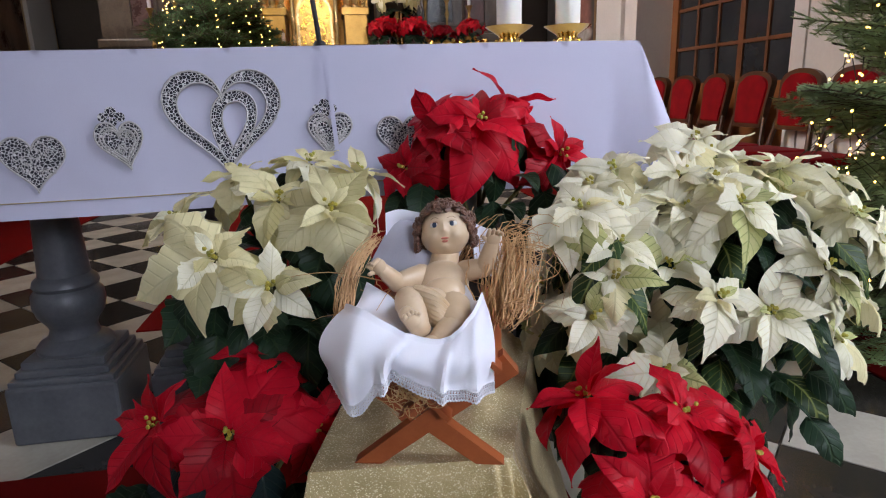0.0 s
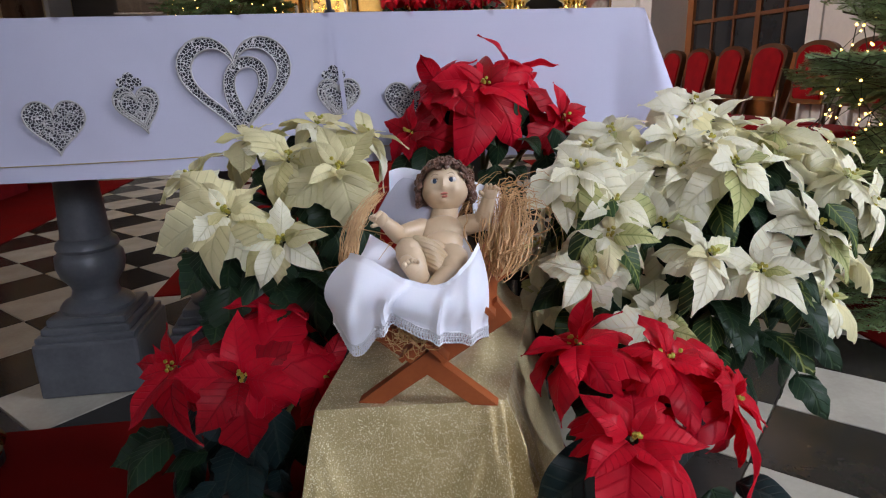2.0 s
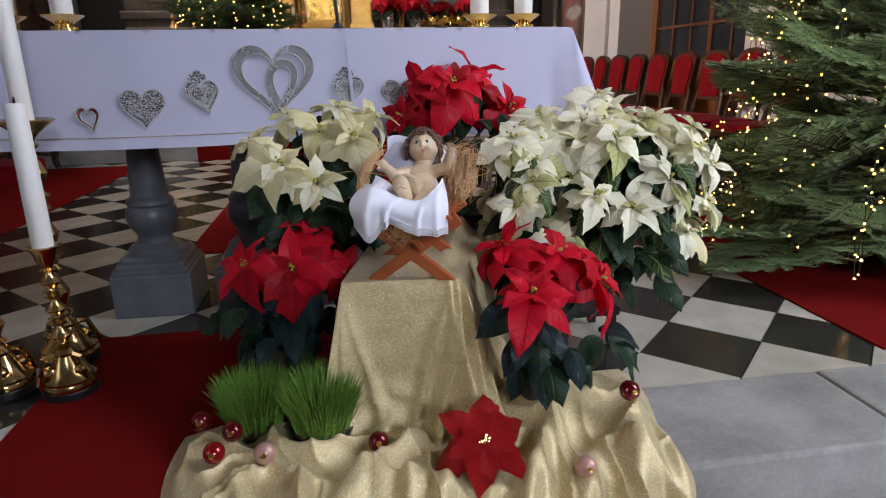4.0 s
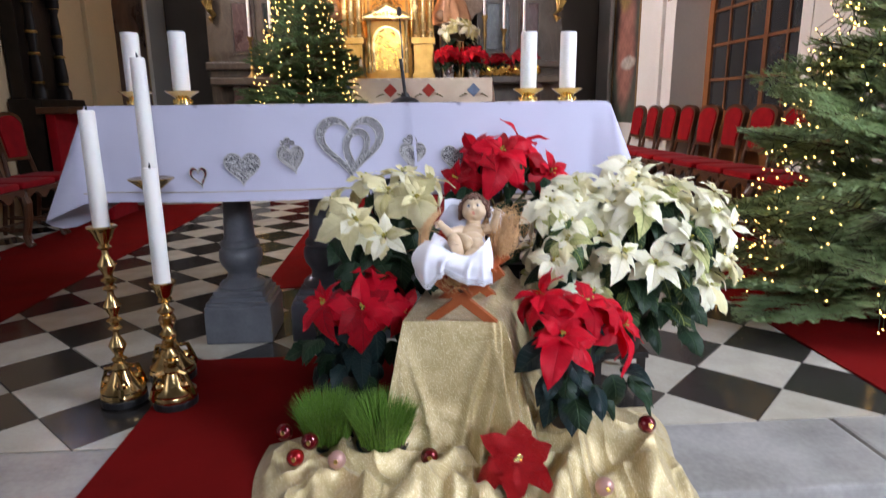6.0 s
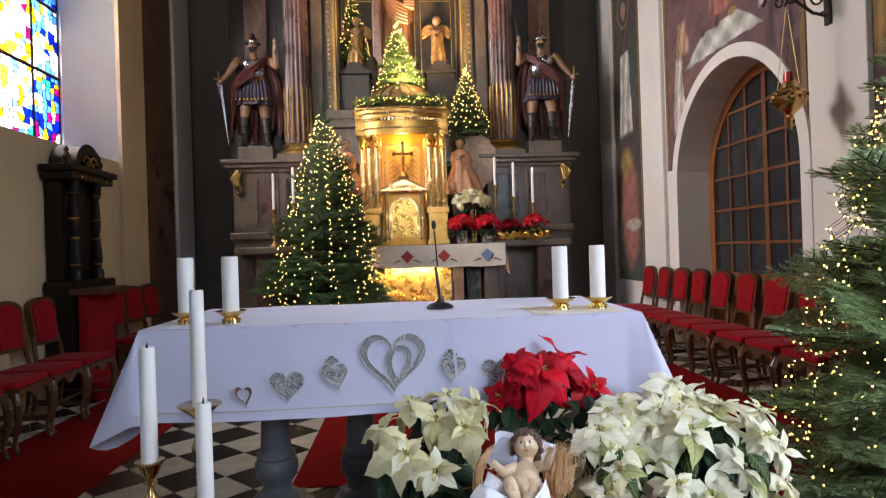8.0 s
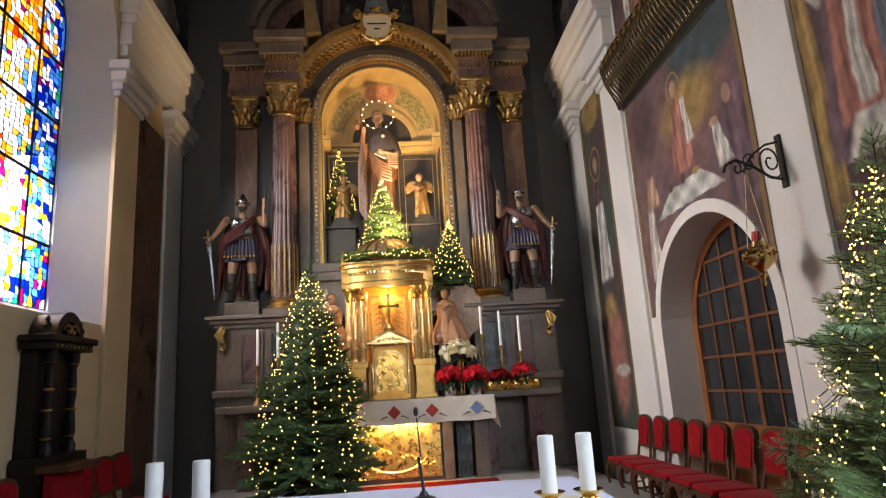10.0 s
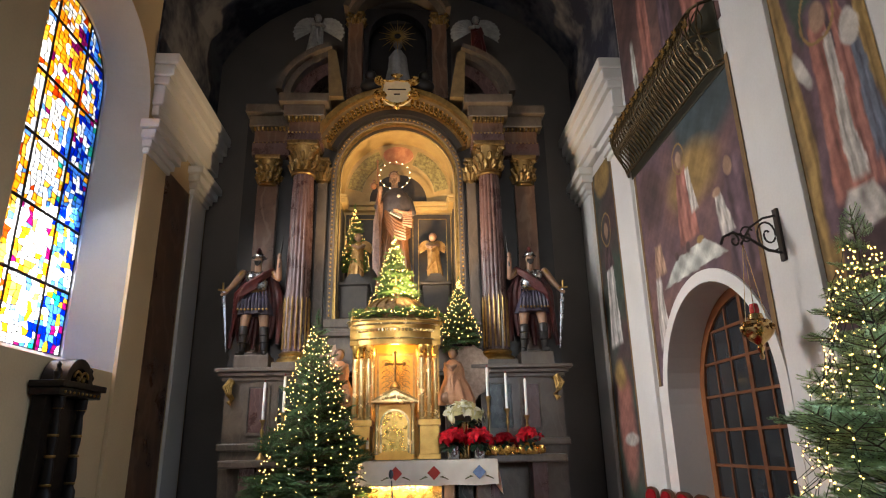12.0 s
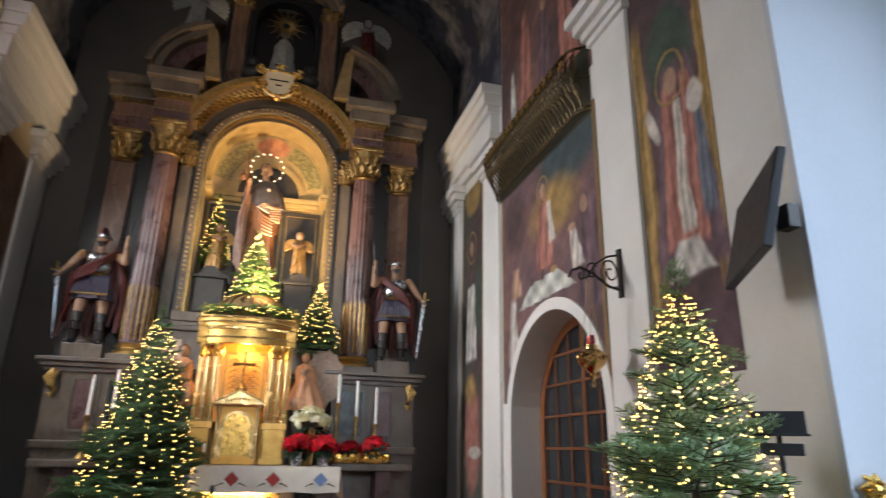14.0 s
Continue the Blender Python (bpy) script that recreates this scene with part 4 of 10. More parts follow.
part("back_fold", bm, M["linen_crib"], crib_linen, smooth=True)

pillow = thing("pillow", "small pale grey linen pillow behind the child's head", "pillow")
bm = bmesh.new()
mp = Matrix.Translation((0.345, 1.432, 0.648)) @ Matrix.Rotation(radians(-10), 4, "Z") @ Matrix.Rotation(radians(50), 4, "X") @ Matrix.Rotation(radians(-24), 4, "Z")
bmesh.ops.create_cube(bm, size=1, matrix=mp @ Matrix.Diagonal((0.12, 0.10, 0.034, 1)))
bmesh.ops.subdivide_edges(bm, edges=bm.edges[:], cuts=8, use_grid_fill=True)
inv = mp.inverted()
for v in bm.verts:
    q = inv @ v.co
    k = (1 - (abs(q.x) / 0.061) ** 4) * (1 - (abs(q.y) / 0.051) ** 4)
    q.z *= 0.22 + 1.05 * max(0, k)
    v.co = mp @ q
part("cushion", bm, M["linen_grey"], pillow, smooth=True)

# the child figure: one plain mesh
skin = mat("painted_plaster_skin", (0.70, 0.53, 0.35), (0.58, 0.41, 0.255), 0.33, scale=14, fine=90, bump=0.05, spec=0.5)
hair = mat("painted_brown_hair", (0.24, 0.115, 0.072), (0.07, 0.032, 0.022), 0.34, scale=70, fine=200, bump=0.4)
wrap = mat("painted_loincloth", (0.68, 0.53, 0.35), (0.54, 0.39, 0.23), 0.4, scale=30, fine=100, bump=0.2)
eye_mat = mat("painted_blue_eye", (0.05, 0.075, 0.12), None, 0.15, scale=30, bump=0)
white_mat = mat("painted_white_eye", (0.74, 0.68, 0.60), None, 0.25, scale=30, bump=0)
lip_mat = mat("painted_lips", (0.62, 0.20, 0.14), None, 0.35, scale=30, bump=0)
brow_mat = mat("painted_brow", (0.40, 0.25, 0.15), None, 0.4, scale=30, bump=0)
bm = bmesh.new()
H = Matrix.Translation((0.383, 1.400, 0.687)) @ Matrix.Rotation(radians(-12), 4, "Z") @ Matrix.Rotation(radians(-26), 4, "X") @ Matrix.Rotation(radians(-5), 4, "Y") @ Matrix.Diagonal((0.88, 0.94, 0.97, 1))


def mark(index, start):
    bm.faces.ensure_lookup_table()
    for f in bm.faces[start:]:
        f.material_index = index
    return len(bm.faces)


# the face is modelled by bumps and hollows on an egg: (x, z, width, height, depth)
BUMPS = [(0.0, -0.0065, 0.0042, 0.0050, 0.0072), (0.0, 0.0015, 0.0032, 0.0070, 0.0022), (0.0, -0.0185, 0.0085, 0.0045, 0.0022), (0.0, -0.0300, 0.0085, 0.0060, 0.0046), (0.0, -0.0240, 0.0060, 0.0022, -0.0018), (0.0, 0.020, 0.020, 0.012, 0.0020)]
for sx in (-1, 1):
    BUMPS += [(sx * 0.0205, -0.0145, 0.0100, 0.0095, 0.0066), (sx * 0.0142, 0.0045, 0.0064, 0.0048, -0.0036), (sx * 0.0142, 0.0125, 0.0090, 0.0030, 0.0014), (sx * 0.0040, -0.0085, 0.0022, 0.0024, 0.0016)]


def face_y(x, z):
    """Depth of the face's front at a place on it, in the head's own frame."""
    e = max(0.0, 1 - (x / 0.0400) ** 2 - (z / 0.039) ** 2)
    return -0.0365 * math.sqrt(e) - sum(d * math.exp(-((x - bx) / w) ** 2 - ((z - bz) / h) ** 2) for bx, bz, w, h, d in BUMPS)


nu, nv = 72, 48
rows = []
for j in range(nv + 1):
    el = math.pi * (j / nv - 0.5)
    rows.append([])
    for i in range(nu):
        az = 2 * math.pi * i / nu
        p = Vector((0.0400 * math.cos(el) * math.cos(az), 0.0365 * math.cos(el) * math.sin(az), 0.039 * math.sin(el)))
        if p.y < 0:
            p.y = p.y - sum(d * math.exp(-((p.x - bx) / w) ** 2 - ((p.z - bz) / h) ** 2) for bx, bz, w, h, d in BUMPS) * min(1, -p.y / 0.012)
        if p.z < 0:
            p.x *= 1 + 0.06 * math.sin(math.pi * min(1, -p.z / 0.030))
        rows[-1].append(bm.verts.new(H @ p))
for a, b in zip(rows, rows[1:]):
    for i in range(nu):
        bm.faces.new((a[i], a[(i + 1) % nu], b[(i + 1) % nu], b[i]))
for sx in (-1, 1):
    ball(bm, (sx * 0.037, 0.004, -0.006), 0.008, 8, 6, (0.6, 1, 1.4), H)
# neck, chest, belly
blob(bm, H @ Vector((0, 0.008, -0.028)), (0.377, 1.388, 0.636), 0.019, 0.022, 16)
ball(bm, (0.373, 1.368, 0.619), 0.038, 24, 16, (1.02, 0.8, 0.85))
ball(bm, (0.371, 1.346, 0.606), 0.034, 24, 16, (0.98, 0.9, 0.85))
ball(bm, (0.368, 1.325, 0.594), 0.034, 24, 16, (1.02, 0.9, 0.78))
# arms and hands
for a, b, c, sx, finger in (((0.343, 1.372, 0.632), (0.305, 1.345, 0.630), (0.284, 1.335, 0.654), -1, Vector((-0.55, -0.35, 0.55))), ((0.405, 1.372, 0.632), (0.432, 1.350, 0.642), (0.440, 1.338, 0.680), 1, Vector((0.10, -0.35, 0.95)))):
    blob(bm, a, b, 0.0160, 0.0138, 14)
    blob(bm, b, c, 0.0138, 0.0098, 14)
    cc, fd = Vector(c), finger.normalized()
    across = Vector((1, 0, 0.2)) if sx > 0 else Vector((0.45, 0, 0.75))
    palm = cc + fd * 0.009
    ball(bm, palm, 0.0115, 12, 8, (1, 0.75, 1))
    for k in range(4):
        o = palm + across * (k - 1.5) * 0.0056 + fd * 0.006
        curl = Vector((0, -0.006, -0.002 - 0.002 * k))
        blob(bm, o, o + fd * (0.013 - 0.0012 * abs(k - 1.5)) + curl * (0.4 + 0.3 * k), 0.0033, 0.0027, 8)
    blob(bm, palm - across * 0.010, palm - across * 0.017 + fd * 0.008 + Vector((0, -0.006, 0)), 0.0036, 0.0028, 8)
# one knee drawn up with its foot turned forwards, the other leg along the cloth
blob(bm, (0.350, 1.318, 0.600), (0.315, 1.288, 0.622), 0.027, 0.020, 16)
blob(bm, (0.314, 1.287, 0.620), (0.322, 1.262, 0.598), 0.0200, 0.0155, 16)
blob(bm, (0.326, 1.262, 0.592), (0.308, 1.258, 0.614), 0.0135, 0.0110, 14)
for k in range(5):
    ball(bm, (0.3045 + 0.0045 * k, 1.247 + 0.001 * k, 0.6185 + 0.0005 * k - 0.002 * abs(k - 2)), 0.0042 - 0.0003 * k, 8, 6)
blob(bm, (0.378, 1.318, 0.594), (0.372, 1.272, 0.592), 0.027, 0.021, 16)
blob(bm, (0.372, 1.270, 0.590), (0.344, 1.244, 0.578), 0.0195, 0.0140, 14)
ball(bm, (0.338, 1.240, 0.578), 0.013, 12, 8, (1.3, 0.9, 0.9))
n0 = mark(0, 0)
# curls: short spirals of painted hair over the crown and down both sides
ball(bm, (0, 0.008, 0.005), 0.0375, 24, 16, (1.0, 0.95, 1.04), H)


def curl(c, axis, r, thick, turns=1.4):
    axis = axis.normalized()
    a = axis.orthogonal().normalized()
    b = axis.cross(a)
    t0 = rnd.uniform(0, 6.28)
    n = 11
    tube(bm, [H @ (c + (math.cos(t0 + t * turns * 6.28) * a + math.sin(t0 + t * turns * 6.28) * b) * r * (1 - 0.55 * t) + axis * r * 0.9 * t) for t in (k / n for k in range(n + 1))], [thick * (1 - 0.4 * k / n) for k in range(n + 1)], 6)


for k in range(210):
    z = 1 - 1.35 * (k + 0.5) / 210
    az = k * 2.39996
    rr = math.sqrt(max(0, 1 - z * z))
    d = Vector((math.cos(az) * rr, math.sin(az) * rr, z))
    line = 0.56 + 0.10 * abs(d.x) - 1.6 * max(0, abs(d.x) - 0.60)
    if d.y < 0.05 and d.z < line and abs(d.x) < 0.98:
        continue
    curl(Vector((d.x * 0.0425, d.y * 0.0410 + 0.001, d.z * 0.0430 + 0.002)), d, rnd.uniform(0.0055, 0.0082), rnd.uniform(0.0026, 0.0035))
for sx in (-1, 1):
    for k in range(34):
        zz = 0.022 - 0.044 * (k + 0.5) / 34
        curl(Vector((sx * (0.0410 + 0.007 * rnd.random() + 0.002 * (zz < -0.01)), rnd.uniform(-0.004, 0.022), zz)), Vector((sx, -0.6, 0)), rnd.uniform(0.0050, 0.0072), 0.0030)
curl(Vector((-0.004, -0.030, 0.027)), Vector((0.1, -1, 0.4)), 0.0058, 0.0024)
curl(Vector((0.009, -0.029, 0.028)), Vector((-0.1, -1, 0.4)), 0.0055, 0.0024)
n1 = mark(1, n0)
# loincloth folds over the raised thigh and between the legs
for k in range(7):
    tube(bm, [(0.322 + 0.045 * t + 0.004 * k * (1 - t), 1.288 - 0.010 * math.sin(2.6 * t) - 0.002 * k, 0.640 - 0.0075 * k - 0.030 * t + 0.008 * math.sin(3.1 * t)) for t in (i / 9 for i in range(10))], [0.0042, 0.0052, 0.0056, 0.0058, 0.0058, 0.0056, 0.0054, 0.005, 0.0046, 0.0036], 8)
ball(bm, (0.348, 1.288, 0.606), 0.024, 14, 10, (0.8, 0.7, 1.0))
n2 = mark(2, n1)
for sx in (-1, 1):
    ball(bm, (sx * 0.0142, face_y(sx * 0.0142, 0.0042) + 0.0028, 0.0042), 0.0078, 14, 10, (1.12, 0.8, 0.80), H)
n3 = mark(4, n2)
for sx in (-1, 1):
    ball(bm, (sx * 0.0142 - 0.0004, face_y(sx * 0.0142, 0.0042) - 0.0016, 0.0042), 0.0043, 12, 8, (1, 0.5, 1.0), H)
n4 = mark(3, n3)
for zz, w, h in ((-0.0178, 0.0066, 0.0020), (-0.0216, 0.0054, 0.0022)):
    ball(bm, (0, face_y(0, zz) - 0.0003, zz), 1.0, 12, 8, (w, 0.0020, h), H)
n5 = mark(5, n4)
for sx in (-1, 1):
    tube(bm, [H @ Vector((sx * x, face_y(sx * x, z) - 0.0002, z)) for x, z in ((0.0075, 0.0125), (0.0115, 0.0150), (0.0165, 0.0152), (0.0205, 0.0128))], 0.0006, 5)
    tube(bm, [H @ Vector((sx * x, face_y(sx * x, z) - 0.0008, z)) for x, z in ((0.0088, 0.0058), (0.0118, 0.0084), (0.0158, 0.0086), (0.0198, 0.0060))], 0.0008, 5)
mark(6, n5)
doll = tagged(part("child_figure", bm, [skin, hair, wrap, eye_mat, white_mat, lip_mat, brow_mat], smooth=True), "painted plaster child figure lying in the crib", "figure")

# ---------------------------------------------------------------- poinsettias


def leaf_mat(name, a, b, vein, strength, rough=0.5, through_=0.25):
    """A leaf: colour clouds, veins that fan from the midrib, some light passing through."""
    m = mat(name, a, b, rough, scale=3.5, fine=30, bump=0.0, mix=0.45, per_object=0.16, spec=0.2)
    n, l = m.node_tree.nodes, m.node_tree.links
    s = n["Principled BSDF"]
    co, sep = n.new("ShaderNodeTexCoord"), n.new("ShaderNodeSeparateXYZ")
    l.new(co.outputs["Object"], sep.inputs[0])
    ab, mul, sub, k, si = (n.new("ShaderNodeMath") for _ in range(5))
    ab.operation, mul.operation, sub.operation, k.operation, si.operation = "ABSOLUTE", "MULTIPLY", "SUBTRACT", "MULTIPLY", "SINE"
    l.new(sep.outputs["X"], ab.inputs[0]), l.new(ab.outputs[0], mul.inputs[0])
    mul.inputs[1].default_value = 0.75
    l.new(sep.outputs["Y"], sub.inputs[0]), l.new(mul.outputs[0], sub.inputs[1]), l.new(sub.outputs[0], k.inputs[0])
    k.inputs[1].default_value = 52
    l.new(k.outputs[0], si.inputs[0])
    side, mid, mx = n.new("ShaderNodeMapRange"), n.new("ShaderNodeMapRange"), n.new("ShaderNodeMath")
    side.inputs["From Min"].default_value, side.inputs["From Max"].default_value = 0.80, 1.0
    side.inputs["To Max"].default_value = 0.75
    mid.inputs["From Min"].default_value, mid.inputs["From Max"].default_value = 0.022, 0.006
    l.new(si.outputs[0], side.inputs[0]), l.new(ab.outputs[0], mid.inputs[0])
    mx.operation = "MAXIMUM"
    l.new(side.outputs[0], mx.inputs[0]), l.new(mid.outputs[0], mx.inputs[1])
    sc = n.new("ShaderNodeMath")
    sc.operation = "MULTIPLY"
    sc.inputs[1].default_value = strength
    l.new(mx.outputs[0], sc.inputs[0])
    mix = n.new("ShaderNodeMix")
    mix.data_type = "RGBA"
    src = s.inputs["Base Color"].links[0].from_socket
    l.new(sc.outputs[0], mix.inputs[0]), l.new(src, mix.inputs[6])
    mix.inputs[7].default_value = (*vein, 1)
    l.new(mix.outputs[2], s.inputs["Base Color"])
    b = n.new("ShaderNodeBump")
    b.invert = True
    b.inputs["Strength"].default_value, b.inputs["Distance"].default_value = 0.6, 0.004
    l.new(mx.outputs[0], b.inputs["Height"]), l.new(b.outputs[0], s.inputs["Normal"])
    tr, sh = n.new("ShaderNodeBsdfTranslucent"), n.new("ShaderNodeMixShader")
    l.new(mix.outputs[2], tr.inputs[0])
    sh.inputs[0].default_value = through_
    l.new(s.outputs[0], sh.inputs[1]), l.new(tr.outputs[0], sh.inputs[2]), l.new(sh.outputs[0], n["Material Output"].inputs[0])
    return m


BR_RED = leaf_mat("red_bract", (0.80, 0.014, 0.038), (0.66, 0.010, 0.026), (0.54, 0.007, 0.019), 0.22, 0.40, 0.33)
BR_DARK = leaf_mat("dark_red_bract", (0.56, 0.009, 0.022), (0.40, 0.006, 0.014), (0.18, 0.003, 0.006), 0.5, 0.45)
BR_WHITE = leaf_mat("cream_bract", (0.94, 0.91, 0.74), (0.89, 0.85, 0.62), (0.74, 0.70, 0.40), 0.42, 0.45, 0.28)
BR_YELLOW = leaf_mat("greenish_cream_bract", (0.78, 0.70, 0.38), (0.66, 0.60, 0.28), (0.58, 0.55, 0.22), 0.35, 0.5, 0.3)
BR_CREAM = leaf_mat("yellow_cream_bract", (0.86, 0.79, 0.50), (0.76, 0.69, 0.38), (0.66, 0.62, 0.30), 0.3, 0.5, 0.3)
BR_VEINED = leaf_mat("green_veined_bract", (0.66, 0.64, 0.32), (0.50, 0.52, 0.20), (0.20, 0.28, 0.07), 0.7, 0.5, 0.25)
LEAF_DARK = leaf_mat("dark_green_leaf", (0.018, 0.045, 0.020), (0.010, 0.026, 0.014), (0.05, 0.09, 0.035), 0.5, 0.42, 0.12)
LEAF_MID = leaf_mat("yellow_veined_leaf", (0.045, 0.085, 0.025), (0.022, 0.05, 0.018), (0.30, 0.34, 0.10), 0.75, 0.42, 0.15)
LEAF_BLUE = leaf_mat("blue_green_leaf", (0.014, 0.032, 0.030), (0.008, 0.02, 0.022), (0.04, 0.06, 0.05), 0.5, 0.4, 0.1)
M["cyathia"] = mat("yellow_green_buds", (0.55, 0.42, 0.05), (0.30, 0.33, 0.05), 0.5, scale=40)
M["stem"] = mat("green_stem", (0.10, 0.14, 0.04), (0.14, 0.08, 0.03), 0.6, scale=20)
M["pot"] = mat("dark_plant_pot", (0.05, 0.035, 0.03), None, 0.5, scale=10)


def leaf_mesh(seed, wide, teeth, droop, curl, cup=0.28, twist=0.0):
    """A pointed leaf of unit length along y, folded at the midrib, puckered between its veins, bending down to its tip."""
    r = random.Random(seed)
    nu, nv = 20, 10
    ph, ph2, ph3 = r.uniform(0, 6), r.uniform(0, 6), r.uniform(0, 6)
    lobes = [(r.uniform(0.30, 0.42), 1), (r.uniform(0.34, 0.48), -1), (r.uniform(0.56, 0.66), r.choice((-1, 1)))]
    bm = bmesh.new()

    def f(u, v):
        s, t = 2 * u - 1, v
        w = wide * math.sin(math.pi * t ** 0.66) ** 0.8 * (1 - 0.2 * t) if 0 < t < 1 else 0.0
        w *= 1 - 0.5 * max(0, (t - 0.74) / 0.26) ** 1.2
        w = max(w, 0.014 * (1 - t) + 0.001)
        for t0, side in lobes if teeth else ():
            if side * s > 0:
                w *= 1 + teeth * math.exp(-((t - t0) / 0.055) ** 2) - 0.5 * teeth * math.exp(-((t - t0 - 0.11) / 0.06) ** 2)
        x = s * w + curl * t * t * 0.5
        a = abs(s)
        z = cup * a * w - 0.45 * abs(cup) * w * a ** 3 + 0.11 * wide * math.sin(t * 9 + ph + 2.2 * s) * a * a + 0.05 * math.sin(t * 5 + ph2) * t + twist * s * w * t
        z += 0.010 * math.cos(6.28 * (t * 7 - 5.2 * a * w)) * math.sin(math.pi * min(1, a * 1.05)) * math.sin(math.pi * t)
        ang = droop * 1.7 * t
        yy = (math.sin(ang) / (droop * 1.7)) if abs(droop) > 1e-3 else t
        zz = -((1 - math.cos(ang)) / (droop * 1.7)) if abs(droop) > 1e-3 else 0
        return Vector((x, yy + math.sin(ang) * z * 0.6, zz + math.cos(ang) * z + 0.012 * math.sin(t * 15 + ph3) * a))

    grid(bm, f, nv, nu)
    return bm


LEAVES = {}


def leaf_data(material, kind):
    if (material.name, kind) not in LEAVES:
        wide, teeth, droop, curl, cup, twist = [(0.29, 0.0, 0.35, 0.12, 0.3, 0.3), (0.31, 0.18, 0.55, -0.16, -0.25, -0.45), (0.26, 0.0, 0.15, -0.1, 0.5, 0.2), (0.33, 0.26, 0.40, 0.08, 0.2, 0.45), (0.30, 0.0, 0.85, 0.18, -0.4, 0.3), (0.33, 0.12, 0.70, -0.22, -0.2, -0.5), (0.33, 0.30, 0.65, 0.12, -0.4, 0.4), (0.28, 0.08, 1.0, -0.12, 0.3, -0.5)][kind]
        LEAVES[(material.name, kind)] = mesh_of("leaf", leaf_mesh(kind * 7 + 1, wide, teeth, droop, curl, cup, twist), material, True)
    return LEAVES[(material.name, kind)]


def add_leaf(name, parent, p, out, up, length, material, kind):
    y = Vector(out).normalized()
    z = Vector(up) - y * y.dot(Vector(up))
    z = z.normalized() if z.length > 1e-4 else Vector((0, 0, 1))
    x = y.cross(z)
    m = Matrix(((x.x, y.x, z.x, p[0]), (x.y, y.y, z.y, p[1]), (x.z, y.z, z.z, p[2]), (0, 0, 0, 1))) @ Matrix.Scale(length, 4)
    ob = new(name, leaf_data(material, kind))
    ob.parent = parent
    ob.matrix_basis = m
    return ob


def flower_head(r, plant, c, axis, size, mats, outer=7, inner=5, flat=0.25):
    """A rosette of bracts round a knot of buds."""
    axis = Vector(axis).normalized()
    c = Vector(c)
    a = axis.orthogonal().normalized()
    b = axis.cross(a)
    t0 = r.uniform(0, 6.28)
    for ring, (n, k, tilt) in enumerate(((outer, 1.0, flat - 0.28), (inner, 0.68, flat + 0.12), (3, 0.36, flat + 0.5))):
        for i in range(n):
            t = t0 + ring * 0.45 + 2 * math.pi * i / n + r.gauss(0, 0.16)
            d = math.cos(t) * a + math.sin(t) * b
            e = tilt + r.gauss(0, 0.26)
            out = d * math.cos(e) + axis * math.sin(e) - Vector((0, 0, 0.16 if ring == 0 else 0.0))
            up = axis * math.cos(e) - d * math.sin(e)
            add_leaf("bract", plant, c + d * 0.008 + axis * 0.004 * ring, out, up + Vector((r.gauss(0, 0.15), r.gauss(0, 0.15), 0)), size * k * r.uniform(0.78, 1.2), r.choice(mats), r.choice((0, 1, 3, 4, 5, 6, 7) if ring == 0 else (0, 1, 2, 3)))


def buds(bm, r, c, axis):
    axis = Vector(axis).normalized()
    for k in range(7):
        o = Vector((r.gauss(0, 0.0055), r.gauss(0, 0.0055), r.gauss(0, 0.0055)))
        ball(bm, Vector(c) + o + axis * 0.012, 0.0036, 6, 4)


